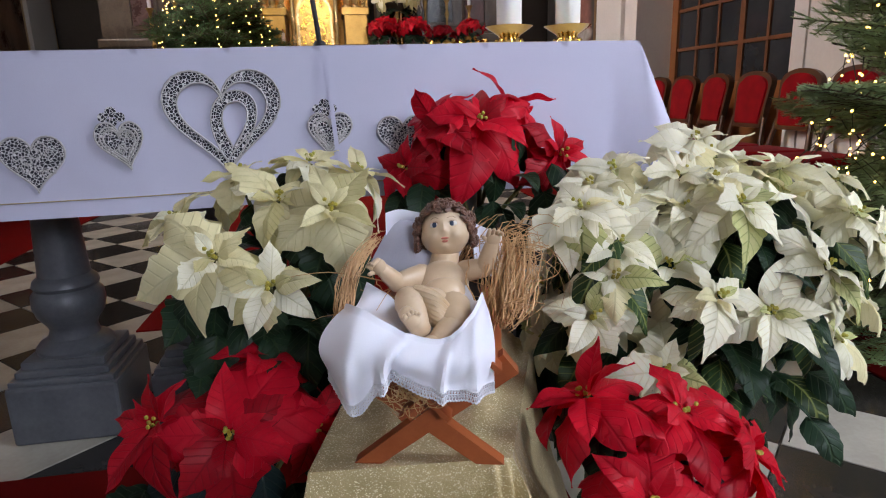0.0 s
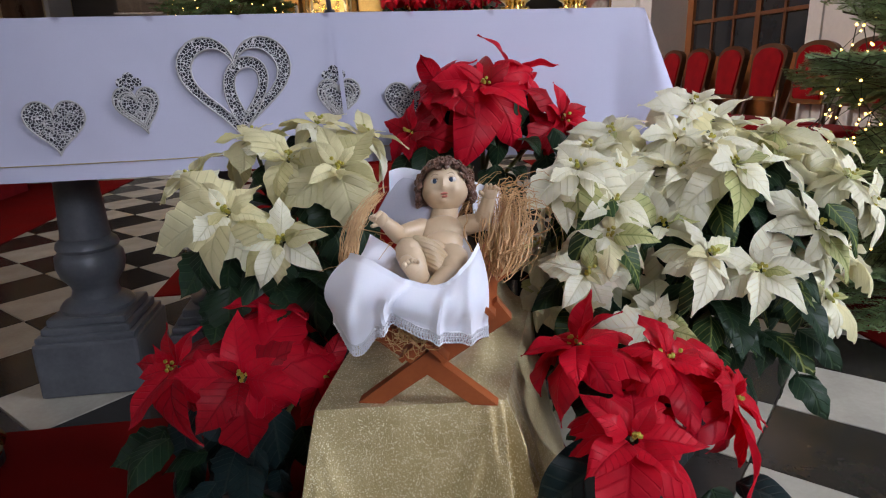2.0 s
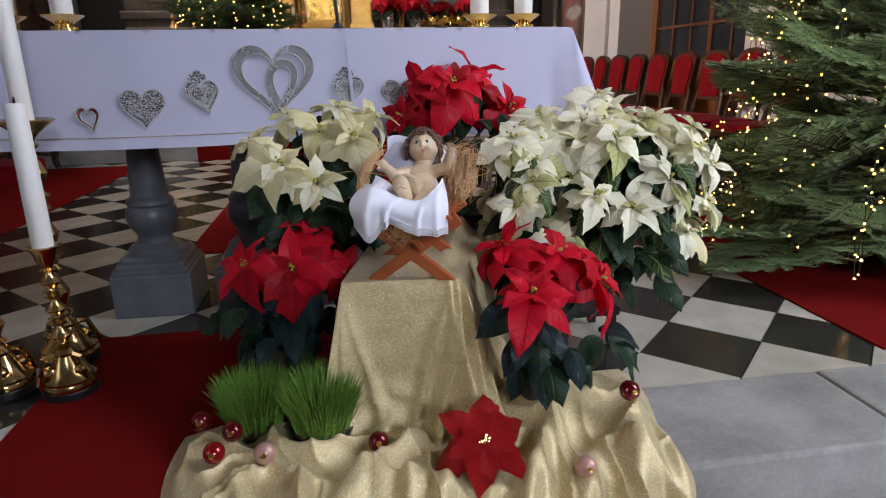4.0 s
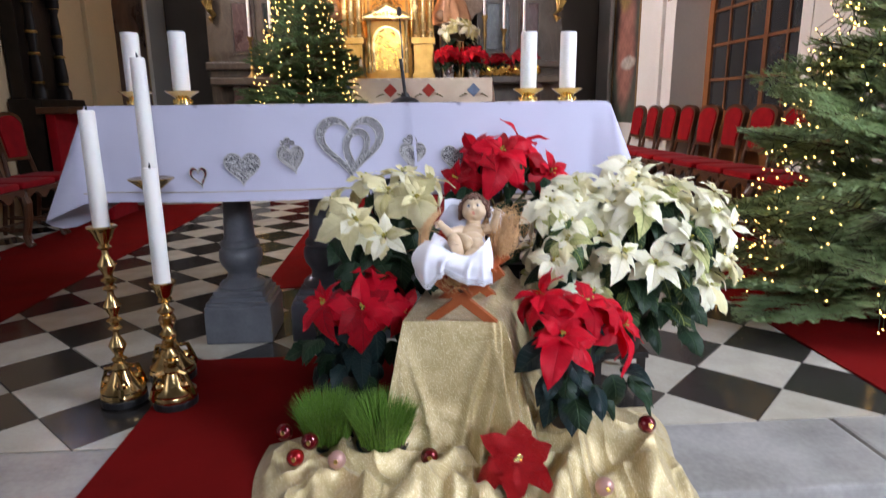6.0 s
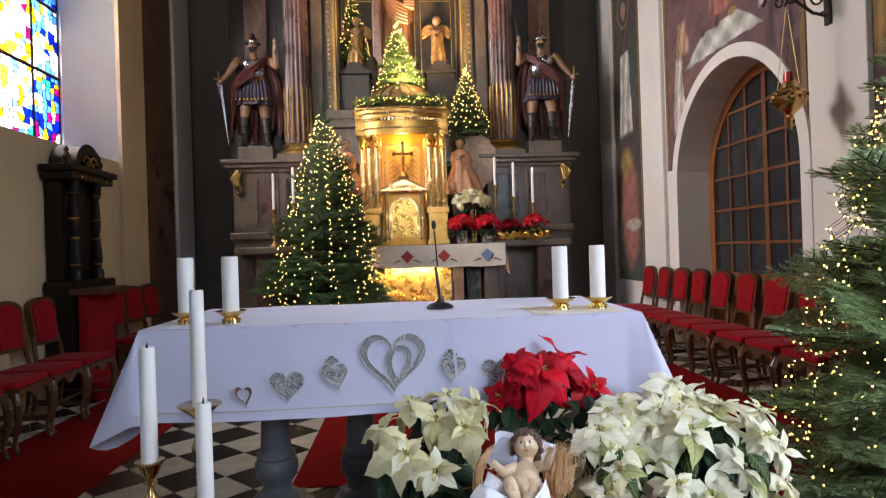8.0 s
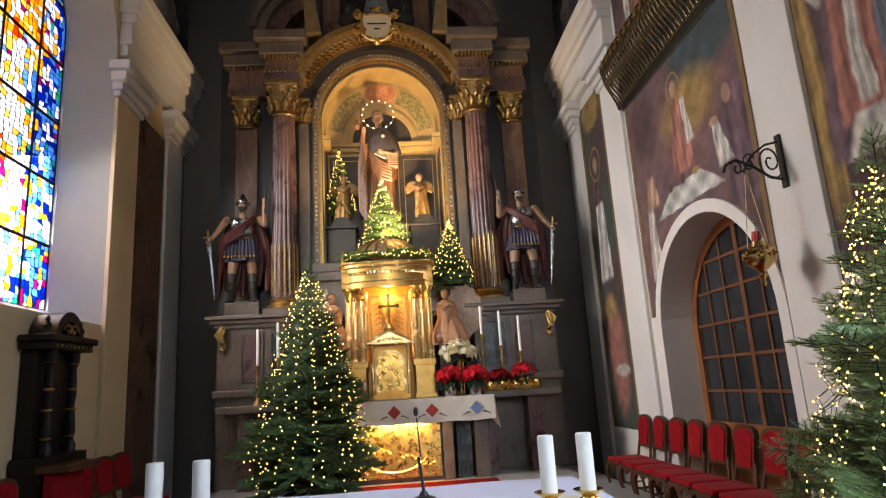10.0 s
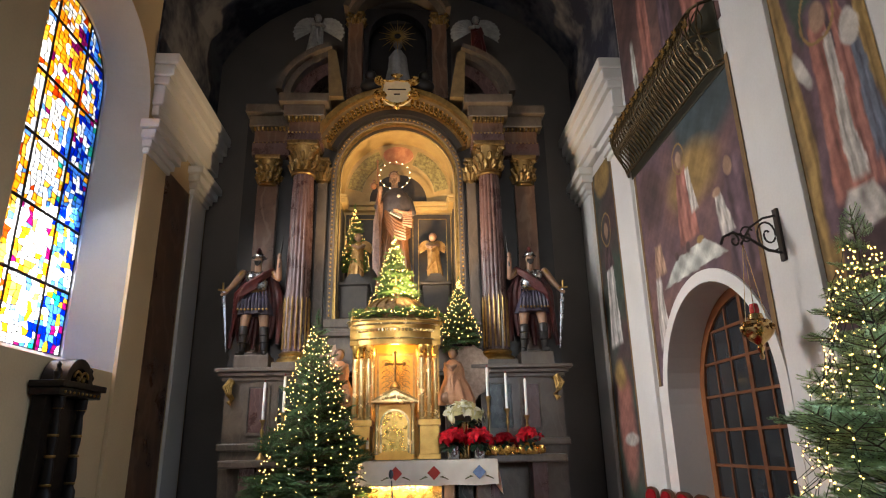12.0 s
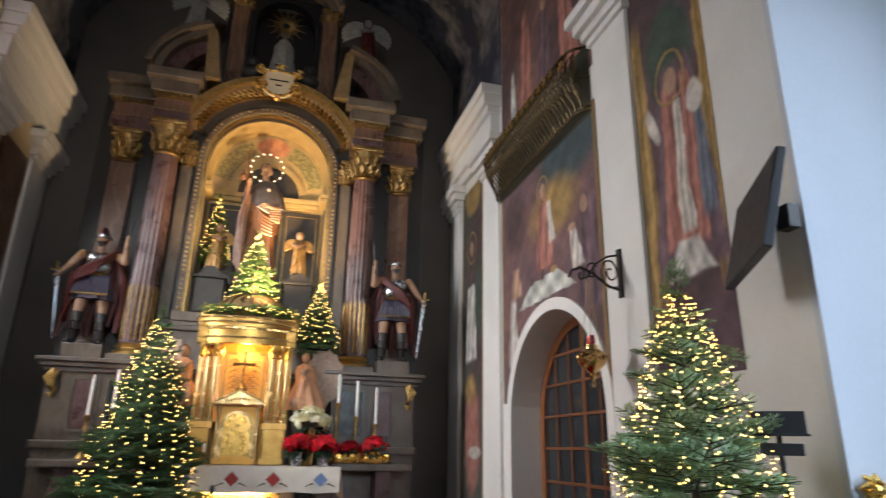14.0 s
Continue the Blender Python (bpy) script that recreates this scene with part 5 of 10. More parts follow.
def poinsettia(seed, at, heads, mats, greens, label, stem_base, pot=None, green_box=None, green_mats=None, outer=7, inner=5):
    """A pot plant: pot, stems, rosettes of bracts and dark leaves below them."""
    r = random.Random(seed)
    plant = thing("poinsettia", label, "potted plant", "poinsettias round the crib", at=at)
    o = Vector(at)
    bm = bmesh.new()
    for c, axis, size in heads:
        bs = bmesh.new()
        c = Vector(c) - o
        flower_head(r, plant, c, axis, size, mats, outer, inner)
        buds(bm, r, c, axis)
        sb = Vector(stem_base) - o
        m1 = sb.lerp(c, 0.55) + Vector((0, 0, 0.02))
        tube(bs, [sb + Vector((r.gauss(0, 0.02), r.gauss(0, 0.02), 0)), m1, c - Vector(axis).normalized() * 0.03, c], [0.006, 0.005, 0.004, 0.0035], 6)
        part("stem", bs, M["stem"], plant, smooth=True)
        for k in range(greens):
            t = r.uniform(0, 6.28)
            ax = Vector(axis).normalized()
            a = ax.orthogonal().normalized()
            d = math.cos(t) * a + math.sin(t) * ax.cross(a)
            p = c - ax * r.uniform(0.02, 0.075) + d * 0.012
            out = d + ax * r.uniform(-0.5, 0.2) + Vector((0, 0, -0.25))
            add_leaf("leaf", plant, p, out, ax, size * r.uniform(0.8, 1.15), r.choice(green_mats or [LEAF_DARK]), r.choice((0, 3, 4, 5)))
    if green_box:
        (x0, x1, y0, y1, z0, z1), n = green_box
        for k in range(n):
            p = Vector((r.uniform(x0, x1), r.uniform(y0, y1), r.uniform(z0, z1))) - o
            d = Vector((p.x - sb.x, (p.y - sb.y) - 0.05, r.uniform(-0.35, 0.05))).normalized()
            add_leaf("leaf", plant, p, d + Vector((r.gauss(0, 0.3), r.gauss(0, 0.3), 0)), (0, -0.35, 1), r.uniform(0.08, 0.125), r.choice(green_mats or [LEAF_DARK]), r.choice((0, 3, 4, 5)))
    tagged(part("bud_cluster", bm, M["cyathia"], plant, "tiny yellow-green flower buds", True), kind="stuff")
    bm = bmesh.new()
    z0, z1, rp = pot
    lathe(bm, [(0, z0), (rp * 0.72, z0), (rp * 0.95, z1 - 0.012), (rp, z1 - 0.012), (rp, z1), (rp * 0.9, z1), (rp * 0.86, z1 - 0.02), (0, z1 - 0.02)], 24)
    part("pot", bm, M["pot"], plant, "dark round flower pot", True)
    return plant


# red, at the foot of the crib on the right-hand side of the stand
poinsettia(21, (0.63, 1.20, 0.012), [((0.582, 1.120, 0.395), (-0.08, -0.66, 0.74), 0.140), ((0.675, 1.215, 0.455), (0.15, -0.35, 0.92), 0.125), ((0.565, 1.285, 0.455), (-0.40, 0.05, 0.9), 0.115), ((0.775, 1.21, 0.385), (0.8, -0.4, 0.5), 0.135)], [BR_RED], 4,
           "bright red poinsettia in a pot wrapped in gold cloth", (0.64, 1.22, 0.15), (0.0, 0.15, 0.062), ((0.54, 0.78, 1.08, 1.2, 0.17, 0.30), 20), [LEAF_BLUE, LEAF_DARK])
# red, beside the stand
poinsettia(22, (0.02, 1.46, 0.007), [((0.045, 1.385, 0.40), (-0.02, -0.78, 0.62), 0.150), ((-0.07, 1.44, 0.40), (-0.6, -0.45, 0.65), 0.135), ((0.09, 1.49, 0.475), (0.15, -0.2, 0.95), 0.115), ((0.165, 1.44, 0.37), (0.6, -0.7, 0.3), 0.095)], [BR_RED, BR_DARK], 5,
           "deep red poinsettia in a pot on the red carpet", (0.02, 1.46, 0.16), (0.0, 0.17, 0.07), ((-0.12, 0.16, 1.36, 1.5, 0.15, 0.33), 34), [LEAF_BLUE, LEAF_DARK])
# red, highest, before the altar cloth
poinsettia(23, (0.53, 1.84, 0.007), [((0.525, 1.775, 0.83), (-0.02, -0.72, 0.70), 0.165), ((0.44, 1.86, 0.83), (-0.55, -0.1, 0.8), 0.15), ((0.61, 1.87, 0.855), (0.4, 0.1, 0.9), 0.135), ((0.37, 1.81, 0.735), (-0.8, -0.5, 0.3), 0.115), ((0.705, 1.81, 0.755), (0.6, -0.65, 0.45), 0.12)], [BR_RED, BR_DARK], 4,
           "deep red poinsettia raised behind the crib", (0.53, 1.86, 0.55), (0.42, 0.56, 0.085), ((0.36, 0.70, 1.74, 1.86, 0.58, 0.75), 34), outer=8, inner=5)
# cream, beside the pillar
poinsettia(24, (0.12, 1.66, 0.007), [((0.03, 1.50, 0.645), (-0.15, -0.62, 0.76), 0.128), ((0.215, 1.54, 0.705), (0.12, -0.58, 0.80), 0.125), ((-0.045, 1.62, 0.69), (-0.55, -0.2, 0.8), 0.112), ((0.125, 1.60, 0.715), (-0.05, -0.4, 0.9), 0.112), ((0.05, 1.71, 0.745), (-0.2, -0.1, 1), 0.112), ((0.18, 1.71, 0.765), (0.15, -0.1, 1), 0.115), ((0.265, 1.67, 0.745), (0.4, -0.1, 0.9), 0.105), ((0.115, 1.47, 0.60), (0.1, -0.8, 0.5), 0.10)], [BR_WHITE, BR_CREAM, BR_CREAM, BR_YELLOW], 3,
           "cream poinsettia with broad pale bracts beside a grey pillar", (0.12, 1.68, 0.42), (0.28, 0.43, 0.085), ((-0.03, 0.27, 1.50, 1.66, 0.42, 0.62), 60), outer=6, inner=4)
# cream, the large dome
r = random.Random(5)
dome = []
for k in range(31):
    u, v = (k * 0.618) % 1.0, (k + 0.5) / 31
    az, el = -math.pi * (0.0 + 1.0 * u), radians(-20 + 104 * v)
    n = Vector((math.cos(az) * math.cos(el), math.sin(az) * math.cos(el), math.sin(el)))
    p = Vector((0.925 + 0.36 * n.x, 1.66 + 0.235 * n.y, 0.485 + 0.275 * n.z)) + Vector((r.gauss(0, 0.022), r.gauss(0, 0.022), r.gauss(0, 0.022)))
    dome.append((p, (0.7 * n + Vector((r.gauss(0, 0.22), -0.12 + r.gauss(0, 0.22), 0.72))).normalized(), r.uniform(0.092, 0.126)))
dome += [(Vector(p), Vector(n).normalized(), 0.105) for p, n in (((0.636, 1.5, 0.688), (-0.3, -0.5, 0.8)), ((0.693, 1.47, 0.632), (-0.1, -0.7, 0.7)), ((0.676, 1.45, 0.579), (-0.2, -0.75, 0.6)), ((0.63, 1.43, 0.521), (-0.35, -0.8, 0.45)))]
poinsettia(25, (0.935, 1.70, 0.007), dome, [BR_WHITE, BR_WHITE, BR_WHITE, BR_WHITE, BR_WHITE, BR_WHITE, BR_CREAM, BR_VEINED], 3,
           "large bushy cream poinsettia with dark leaves between the bracts", (0.935, 1.70, 0.28), (0.12, 0.28, 0.12), ((0.62, 1.12, 1.44, 1.72, 0.26, 0.64), 190), [LEAF_DARK, LEAF_DARK, LEAF_MID], outer=6, inner=4)


def crate(x, y, z1, w, label):
    ob = thing("plant_stand", label, "stand", at=(x, y, 0.007))
    bm = bmesh.new()
    box(bm, -w, w, -w, w, z1 - 0.025, z1, 0.004)
    part("board", bm, M["wood_dark"], ob)
    for sx in (-1, 1):
        for sy in (-1, 1):
            bm = bmesh.new()
            box(bm, sx * (w - 0.02) - 0.012, sx * (w - 0.02) + 0.012, sy * (w - 0.02) - 0.012, sy * (w - 0.02) + 0.012, 0, z1 - 0.025)
            part("leg", bm, M["wood_dark"], ob)
    return ob


crate(0.53, 1.84, 0.42, 0.095, "dark wooden stand under a red plant")
crate(0.12, 1.68, 0.28, 0.095, "dark wooden stand under a cream plant")
crate(0.935, 1.72, 0.12, 0.10, "low dark wooden stand under a large plant")

# ---------------------------------------------------------------- wheat grass, baubles, glitter flower
grass_mat = mat("wheat_grass", (0.21, 0.38, 0.060), (0.06, 0.15, 0.018), 0.40, scale=150, fine=400, bump=0.05, mix=0.3)
M["bowl"] = mat("dark_blue_bowl", (0.008, 0.014, 0.035), None, 0.2, scale=20)
M["soil"] = mat("sprouted_soil", (0.10, 0.07, 0.03), (0.05, 0.035, 0.02), 0.9, scale=60, fine=200, bump=0.5)


def grass_bowl(seed, x, y, z, r0, h):
    r = random.Random(seed)
    ob = thing("wheat_grass_bowl", "small dark bowl of tall green wheat grass", "wheat grass", "bowls of wheat grass", at=(x, y, z))
    bm = bmesh.new()
    lathe(bm, [(0, 0), (r0 * 0.75, 0), (r0 * 1.02, 0.02), (r0 * 1.05, 0.032), (r0, 0.032), (r0 * 0.95, 0.026), (0, 0.026)], 24)
    part("bowl", bm, M["bowl"], ob, smooth=True)
    bm = bmesh.new()
    lathe(bm, [(0, 0.026), (r0 * 0.94, 0.026), (r0 * 0.9, 0.042), (0, 0.05)], 20)
    part("soil", bm, M["soil"], ob)
    verts, faces = [], []
    for k in range(2600):
        a, q = r.uniform(0, 6.28), r0 * 0.93 * math.sqrt(r.random())
        px, py = q * math.cos(a), q * math.sin(a)
        hh = h * r.uniform(0.55, 1.0) * (1 - 0.30 * (q / r0) ** 2)
        lean = 0.42 * q / r0
        dx, dy = math.cos(a) * lean * hh + r.gauss(0, 0.008), math.sin(a) * lean * hh + r.gauss(0, 0.008)
        t = r.uniform(0, 3.14)
        wx, wy = 0.0015 * math.cos(t), 0.0015 * math.sin(t)
        i = len(verts)
        verts += [(px - wx, py - wy, 0.035), (px + wx, py + wy, 0.035), (px + dx * 0.4 + wx, py + dy * 0.4 + wy, 0.035 + hh * 0.6), (px + dx * 0.4 - wx, py + dy * 0.4 - wy, 0.035 + hh * 0.6), (px + dx, py + dy, 0.035 + hh)]
        faces += [(i, i + 1, i + 2, i + 3), (i + 3, i + 2, i + 4)]
    me = bpy.data.meshes.new("grass")
    me.from_pydata(verts, [], faces)
    me.materials.append(grass_mat)
    g = tagged(new("grass", me), kind="stuff")
    g.parent = ob
    return ob


grass_bowl(1, -0.062, 1.285, cloth_z(-0.062, 1.285, 0.02) - 0.022, 0.070, 0.165)
grass_bowl(2, 0.100, 1.215, cloth_z(0.100, 1.215, 0.02) - 0.022, 0.072, 0.165)

BAUBLE_RED = mat("red_bauble", (0.42, 0.01, 0.012), (0.30, 0.006, 0.008), 0.12, 0.5, scale=8, bump=0, coat=0.6)
BAUBLE_DARK = mat("dark_red_bauble", (0.20, 0.008, 0.012), (0.12, 0.004, 0.008), 0.14, 0.5, scale=8, bump=0, coat=0.6)
BAUBLE_PINK = mat("matt_rose_bauble", (0.62, 0.36, 0.30), (0.50, 0.28, 0.23), 0.32, 0.3, scale=8, bump=0)


def bauble(x, y, z, material, label):
    ob = thing("bauble", label, "bauble", "baubles on the gold cloth", at=(x, y, z))
    bm = bmesh.new()
    ball(bm, (0, 0, 0.024), 0.024, 24, 16)
    body = part("ball", bm, material, ob, smooth=True)
    bm = bmesh.new()
    mm = Matrix.Translation((0, 0, 0.024)) @ Matrix.Rotation(radians(70), 4, "X")
    lathe(bm, [(0, 0.022), (0.006, 0.022), (0.006, 0.03), (0, 0.03)], 12, m=mm)
    part("cap", bm, M["gold"], body, "small gold cap")
    return ob


for x, y, z, mm, lb in ((-0.178, 1.235, 0.034, BAUBLE_DARK, "shiny dark red christmas bauble"), (-0.098, 1.175, 0.028, BAUBLE_DARK, "shiny dark red christmas bauble"), (-0.128, 1.115, 0.032, BAUBLE_RED, "shiny bright red christmas bauble"), (-0.015, 1.082, 0.032, BAUBLE_PINK, "matt rose christmas bauble"),
                        (0.229, 1.125, 0.030, BAUBLE_DARK, "shiny dark red christmas bauble"), (0.815, 1.09, 0.055, BAUBLE_DARK, "shiny dark red christmas bauble"), (0.66, 0.955, 0.030, BAUBLE_PINK, "matt rose christmas bauble")):
    bauble(x, y, cloth_z(x, y) - 0.003 if y > 1.0 else z, mm, lb)

glitter = mat("red_glitter", (0.86, 0.03, 0.035), (0.60, 0.010, 0.014), 0.28, 0.45, scale=160, fine=700, bump=1.0, mix=0.3)
gf = thing("glitter_flower", "red glitter cloth poinsettia lying on the gold cloth", "artificial flower", at=(0.445, 1.0, cloth_z(0.445, 1.0, 0.05) + 0.02))
gm = leaf_data(glitter, 1)
r = random.Random(9)
for ring, (n, L) in enumerate(((6, 0.125), (5, 0.085))):
    for i in range(n):
        t = 2 * math.pi * i / n + 0.35 + ring * 0.6
        nrm = Vector((0.0, -0.62, 0.78))
        a = Vector((1, 0, 0))
        b = nrm.cross(a)
        d = math.cos(t) * a + math.sin(t) * b
        add_leaf("petal", gf, d * 0.006 + nrm * 0.005 * ring, d + nrm * (0.12 + 0.2 * ring), nrm, L * r.uniform(0.9, 1.1), glitter, (1, 3, 0)[i % 3])
bm = bmesh.new()
for k in range(9):
    ball(bm, (r.gauss(0, 0.007), -0.008 + r.gauss(0, 0.004), 0.012 + r.gauss(0, 0.006)), 0.004, 6, 5)
part("centre", bm, M["brass_bright"], gf, "gold bead centre")

# ---------------------------------------------------------------- high altar
C = 0.03
FLOOR2 = 0.32
reredos = thing("high_altar", "tall baroque high altar of dark marble with gilded columns", "high altar", at=(0, 0, FLOOR2))
up = Matrix.Translation((0, 0, -FLOOR2))


def rpart(name, bm, material, label="", smooth=False, parent=None):
    """A part given in the place's own heights."""
    bmesh.ops.transform(bm, matrix=up, verts=bm.verts)
    return part(name, bm, material, parent or reredos, label, smooth)


def mirror_x(x):
    return 2 * C - x


def sides(x0, x1):
    return ((x0, x1), (mirror_x(x1), mirror_x(x0)))


M["niche_dark"] = mat("dark_niche_panel", (0.055, 0.042, 0.028), (0.028, 0.02, 0.014), 0.45, scale=8, fine=70, bump=0.05)
M["pedestal"] = mat("dark_pedestal_stone", (0.05, 0.040, 0.030), (0.03, 0.024, 0.018), 0.45, scale=8, fine=70, bump=0.08)
# darker copy of the gold that takes the glare off canopy and pedestals
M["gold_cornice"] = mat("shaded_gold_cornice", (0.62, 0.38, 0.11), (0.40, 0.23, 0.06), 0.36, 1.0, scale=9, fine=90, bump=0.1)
M["ochre_end"] = mat("ochre_gilding_and_lit_stone", (0.26, 0.175, 0.075), (0.15, 0.10, 0.045), 0.5, 0.3, scale=10, fine=70, bump=0.2)
M["oval"] = mat("red_marbled_oval", (0.52, 0.24, 0.11), (0.36, 0.13, 0.06), 0.4, scale=9, fine=60, bump=0.05, mix=0.3)
# back body with the niche through it
bm = bmesh.new()
arched_wall(bm, -2.5, 2.56, C, 0.96, 3.42, 5.80, 0.16, Matrix.Translation((0, 8.92, 0)), top=7.0, bottom=2.55)
rpart("back_panel", bm, M["black_stone"], "black stone panel behind the columns")
bm = bmesh.new()
band(bm, arch_line(C, 0.94, 3.42, 5.80, 32), arch_line(C, 1.0, 3.42, 5.80, 32), 9.04, 9.56)
box(bm, C - 1.0, C + 1.0, 8.95, 9.56, 3.36, 3.43)
rpart("niche_lining", bm, M["niche"], "ochre painted niche lining", True)
bm = bmesh.new()
prism(bm, arch_line(C, 1.0, 3.42, 5.80, 32), 9.54, 9.58)
rpart("niche_back", bm, M["niche"], "ochre niche back wall")
bm = bmesh.new()
box(bm, C - 0.90, C + 0.90, 9.50, 9.545, 3.45, 5.36, 0.01)
rpart("niche_panel", bm, M["niche_dark"], "dark panel behind the statue")
for x0, x1 in ((-0.84, -0.34), (-0.26, 0.26), (0.34, 0.84)):
    bm = bmesh.new()
    frame_box(bm, C + x0, C + x1, 3.6, 5.28, 0.014, 9.49, 9.51)
    rpart("panel_line", bm, M["gold_dull"], "thin gilded panel line")
bm = bmesh.new()
prism(bm, arch_line(C, 0.50, 5.58, 5.62, 20), 9.515, 9.545)
rpart("lunette", bm, M["niche_dark"], "dark lunette over the cornice")
for s in (-1, 1):
    bm = bmesh.new()
    box(bm, C + s * 0.93 - 0.012, C + s * 0.93 + 0.012, 9.08, 9.46, 3.6, 5.30, 0.004)
    rpart("side_panel", bm, M["niche_dark"], "dark panel in the side of the niche")
for z in (5.42, 5.50):
    bm = bmesh.new()
    box(bm, C - 0.95, C + 0.95, 9.44 - 0.04 * (z > 5.45), 9.56, z, z + 0.07, 0.01)
    for s in (-1, 1):
        box(bm, C + s * 0.90 - 0.05 - 0.02 * (z > 5.45), C + s * 0.90 + 0.05, 9.05, 9.44, z, z + 0.07, 0.01)
    rpart("niche_cornice", bm, M["niche"])
for a0, a1 in ((0.04 * math.pi, 0.37 * math.pi), (0.63 * math.pi, 0.96 * math.pi)):
    ang = [a0 + (a1 - a0) * i / 8 for i in range(9)]
    bm = bmesh.new()
    band(bm, [(C - 0.64 * math.cos(a), 5.72 + 0.66 * math.sin(a)) for a in ang], [(C - 0.89 * math.cos(a), 5.76 + 0.89 * math.sin(a)) for a in ang], 9.515, 9.545)
    rpart("relief_field", bm, M["niche_olive"], "olive field of carved relief")
bm = bmesh.new()
band(bm, arch_line(C, 0.50, 5.58, 5.62, 20), arch_line(C, 0.60, 5.58, 5.62, 20), 9.49, 9.545)
rpart("inner_arch", bm, M["niche"], "pale inner arch moulding")
bm = bmesh.new()
prism(bm, [(C + 0.27 * math.cos(a), 6.50 + 0.17 * math.sin(a)) for a in (2 * math.pi * i / 24 for i in range(24))], 9.50, 9.545)
rpart("oval_stone", bm, M["oval"], "red-brown oval stone over the statue")
# gilded frame of the niche
bm = bmesh.new()
band(bm, arch_line(C, 0.955, 3.40, 5.80, 36), arch_line(C, 1.0, 3.40, 5.80, 36), 8.86, 8.93)
rpart("niche_frame", bm, M["gold_dull"], "gilded inner frame of the niche", True)
bm = bmesh.new()
band(bm, arch_line(C, 1.0, 3.40, 5.80, 36), arch_line(C, 1.085, 3.38, 5.80, 36), 8.83, 8.93)
rpart("niche_frame", bm, M["grey_marble"], "pale outer moulding of the niche", True)
bm = bmesh.new()
for x, z in arch_line(C, 1.045, 3.45, 5.80, 46):
    ball(bm, (x, 8.825, z), 0.018, 6, 5)
for k in range(34):
    for s in (-1, 1):
        ball(bm, (C + s * 1.045, 8.825, 3.46 + 0.07 * k), 0.018, 6, 5)
tagged(rpart("bead_row", bm, M["gold"], "row of gilded beads"), kind="stuff")
bm = bmesh.new()
box(bm, C - 1.12, C + 1.12, 8.80, 8.95, 3.26, 3.40, 0.015)
box(bm, C - 1.2, C + 1.2, 8.76, 8.95, 3.12, 3.20, 0.015)
box(bm, C - 1.12, C + 1.12, 8.82, 8.95, 2.6, 3.3)
rpart("niche_sill", bm, M["grey_marble"], "moulded stone sill under the niche")

# columns


def volutes(bm, cx, cy, z, r):
    for sx in (-1, 1):
        for sy in (-1,):
            pts = [(cx + sx * (r * 0.98 + r * 0.34 * (1 - t) * math.cos(9 * t)), cy + sy * r * 0.95, z + r * 0.34 * (1 - t) * math.sin(9 * t)) for t in (i / 16 for i in range(17))]
            tube(bm, pts, [0.035 - 0.018 * i / 16 for i in range(17)], 6)
            ball(bm, (cx + sx * r * 0.98, cy + sy * r * 0.95, z), r * 0.14, 8, 6)


def capital(cx, cy, z0, z1, r, square=False):
    bm = bmesh.new()
    h = z1 - z0
    lathe(bm, [(0, z0), (r, z0), (r * 1.08, z0 + 0.02), (r, z0 + 0.05), (r * 0.98, z0 + 0.1 * h), (r * 1.12, z0 + 0.5 * h), (r * 1.3, z0 + 0.8 * h), (r * 1.32, z0 + 0.86 * h), (0, z0 + 0.86 * h)], 20, (cx, cy, 0))
    for ring, (zz, n) in enumerate(((0.14, 10), (0.38, 10))):
        for i in range(n):
            a = 2 * math.pi * (i + 0.5 * ring) / n
            d = Vector((math.cos(a), math.sin(a), 0))
            base = Vector((cx, cy, z0 + zz * h)) + d * r * 1.0
            tube(bm, [base, base + d * 0.02 + Vector((0, 0, 0.13 * h)), base + d * 0.055 + Vector((0, 0, 0.25 * h)), base + d * 0.085 + Vector((0, 0, 0.22 * h))], [0.035, 0.045, 0.035, 0.012], 6)
    volutes(bm, cx, cy, z0 + 0.76 * h, r)
    box(bm, cx - r * 1.35, cx + r * 1.35, cy - r * 1.35, cy + r * 1.35, z1 - 0.14 * h, z1, 0.012)
    return bm


for cx in (-1.47, mirror_x(-1.47)):
    cy, r = 8.66, 0.185
    bm = bmesh.new()
    box(bm, cx - 0.27, cx + 0.27, cy - 0.27, cy + 0.27, 2.615, 2.70, 0.01)
    rpart("column_plinth", bm, M["grey_marble"])
    bm = bmesh.new()
    lathe(bm, [(0, 2.70), (0.265, 2.70), (0.27, 2.73), (0.25, 2.765), (0.215, 2.78), (0.205, 2.80), (0.225, 2.815), (0.23, 2.835), (0.20, 2.86), (0, 2.86)], 32, (cx, cy, 0))
    rpart("column_base", bm, M["gold_dull"], "gilded column base", True)
    bm = bmesh.new()
    lathe(bm, [(r, 2.86), (r, 3.70)], 96, (cx, cy, 0), flute=0.09, flutes=16)
    lathe(bm, [(r * 0.985, 3.70), (r * 1.0, 4.2), (r * 0.96, 5.0), (r * 0.88, 5.70)], 96, (cx, cy, 0), flute=0.09, flutes=16)
    rpart("column_shaft", bm, M["violet_marble"], "fluted violet-brown marble shaft", True)
    bm = bmesh.new()
    for i in range(16):
        a = 2 * math.pi * (i + 0.5) / 16
        tube(bm, [(cx + r * 1.0 * math.cos(a), cy + r * 1.0 * math.sin(a), z) for z in (2.90, 2.92, 3.62, 3.68)], [0.008, 0.014, 0.014, 0.006], 6)
    tagged(rpart("gilded_fluting", bm, M["gold_dull"], "gilded rods in the lower flutes", True), kind="stuff")
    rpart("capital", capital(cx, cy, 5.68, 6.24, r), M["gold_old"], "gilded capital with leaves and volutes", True)
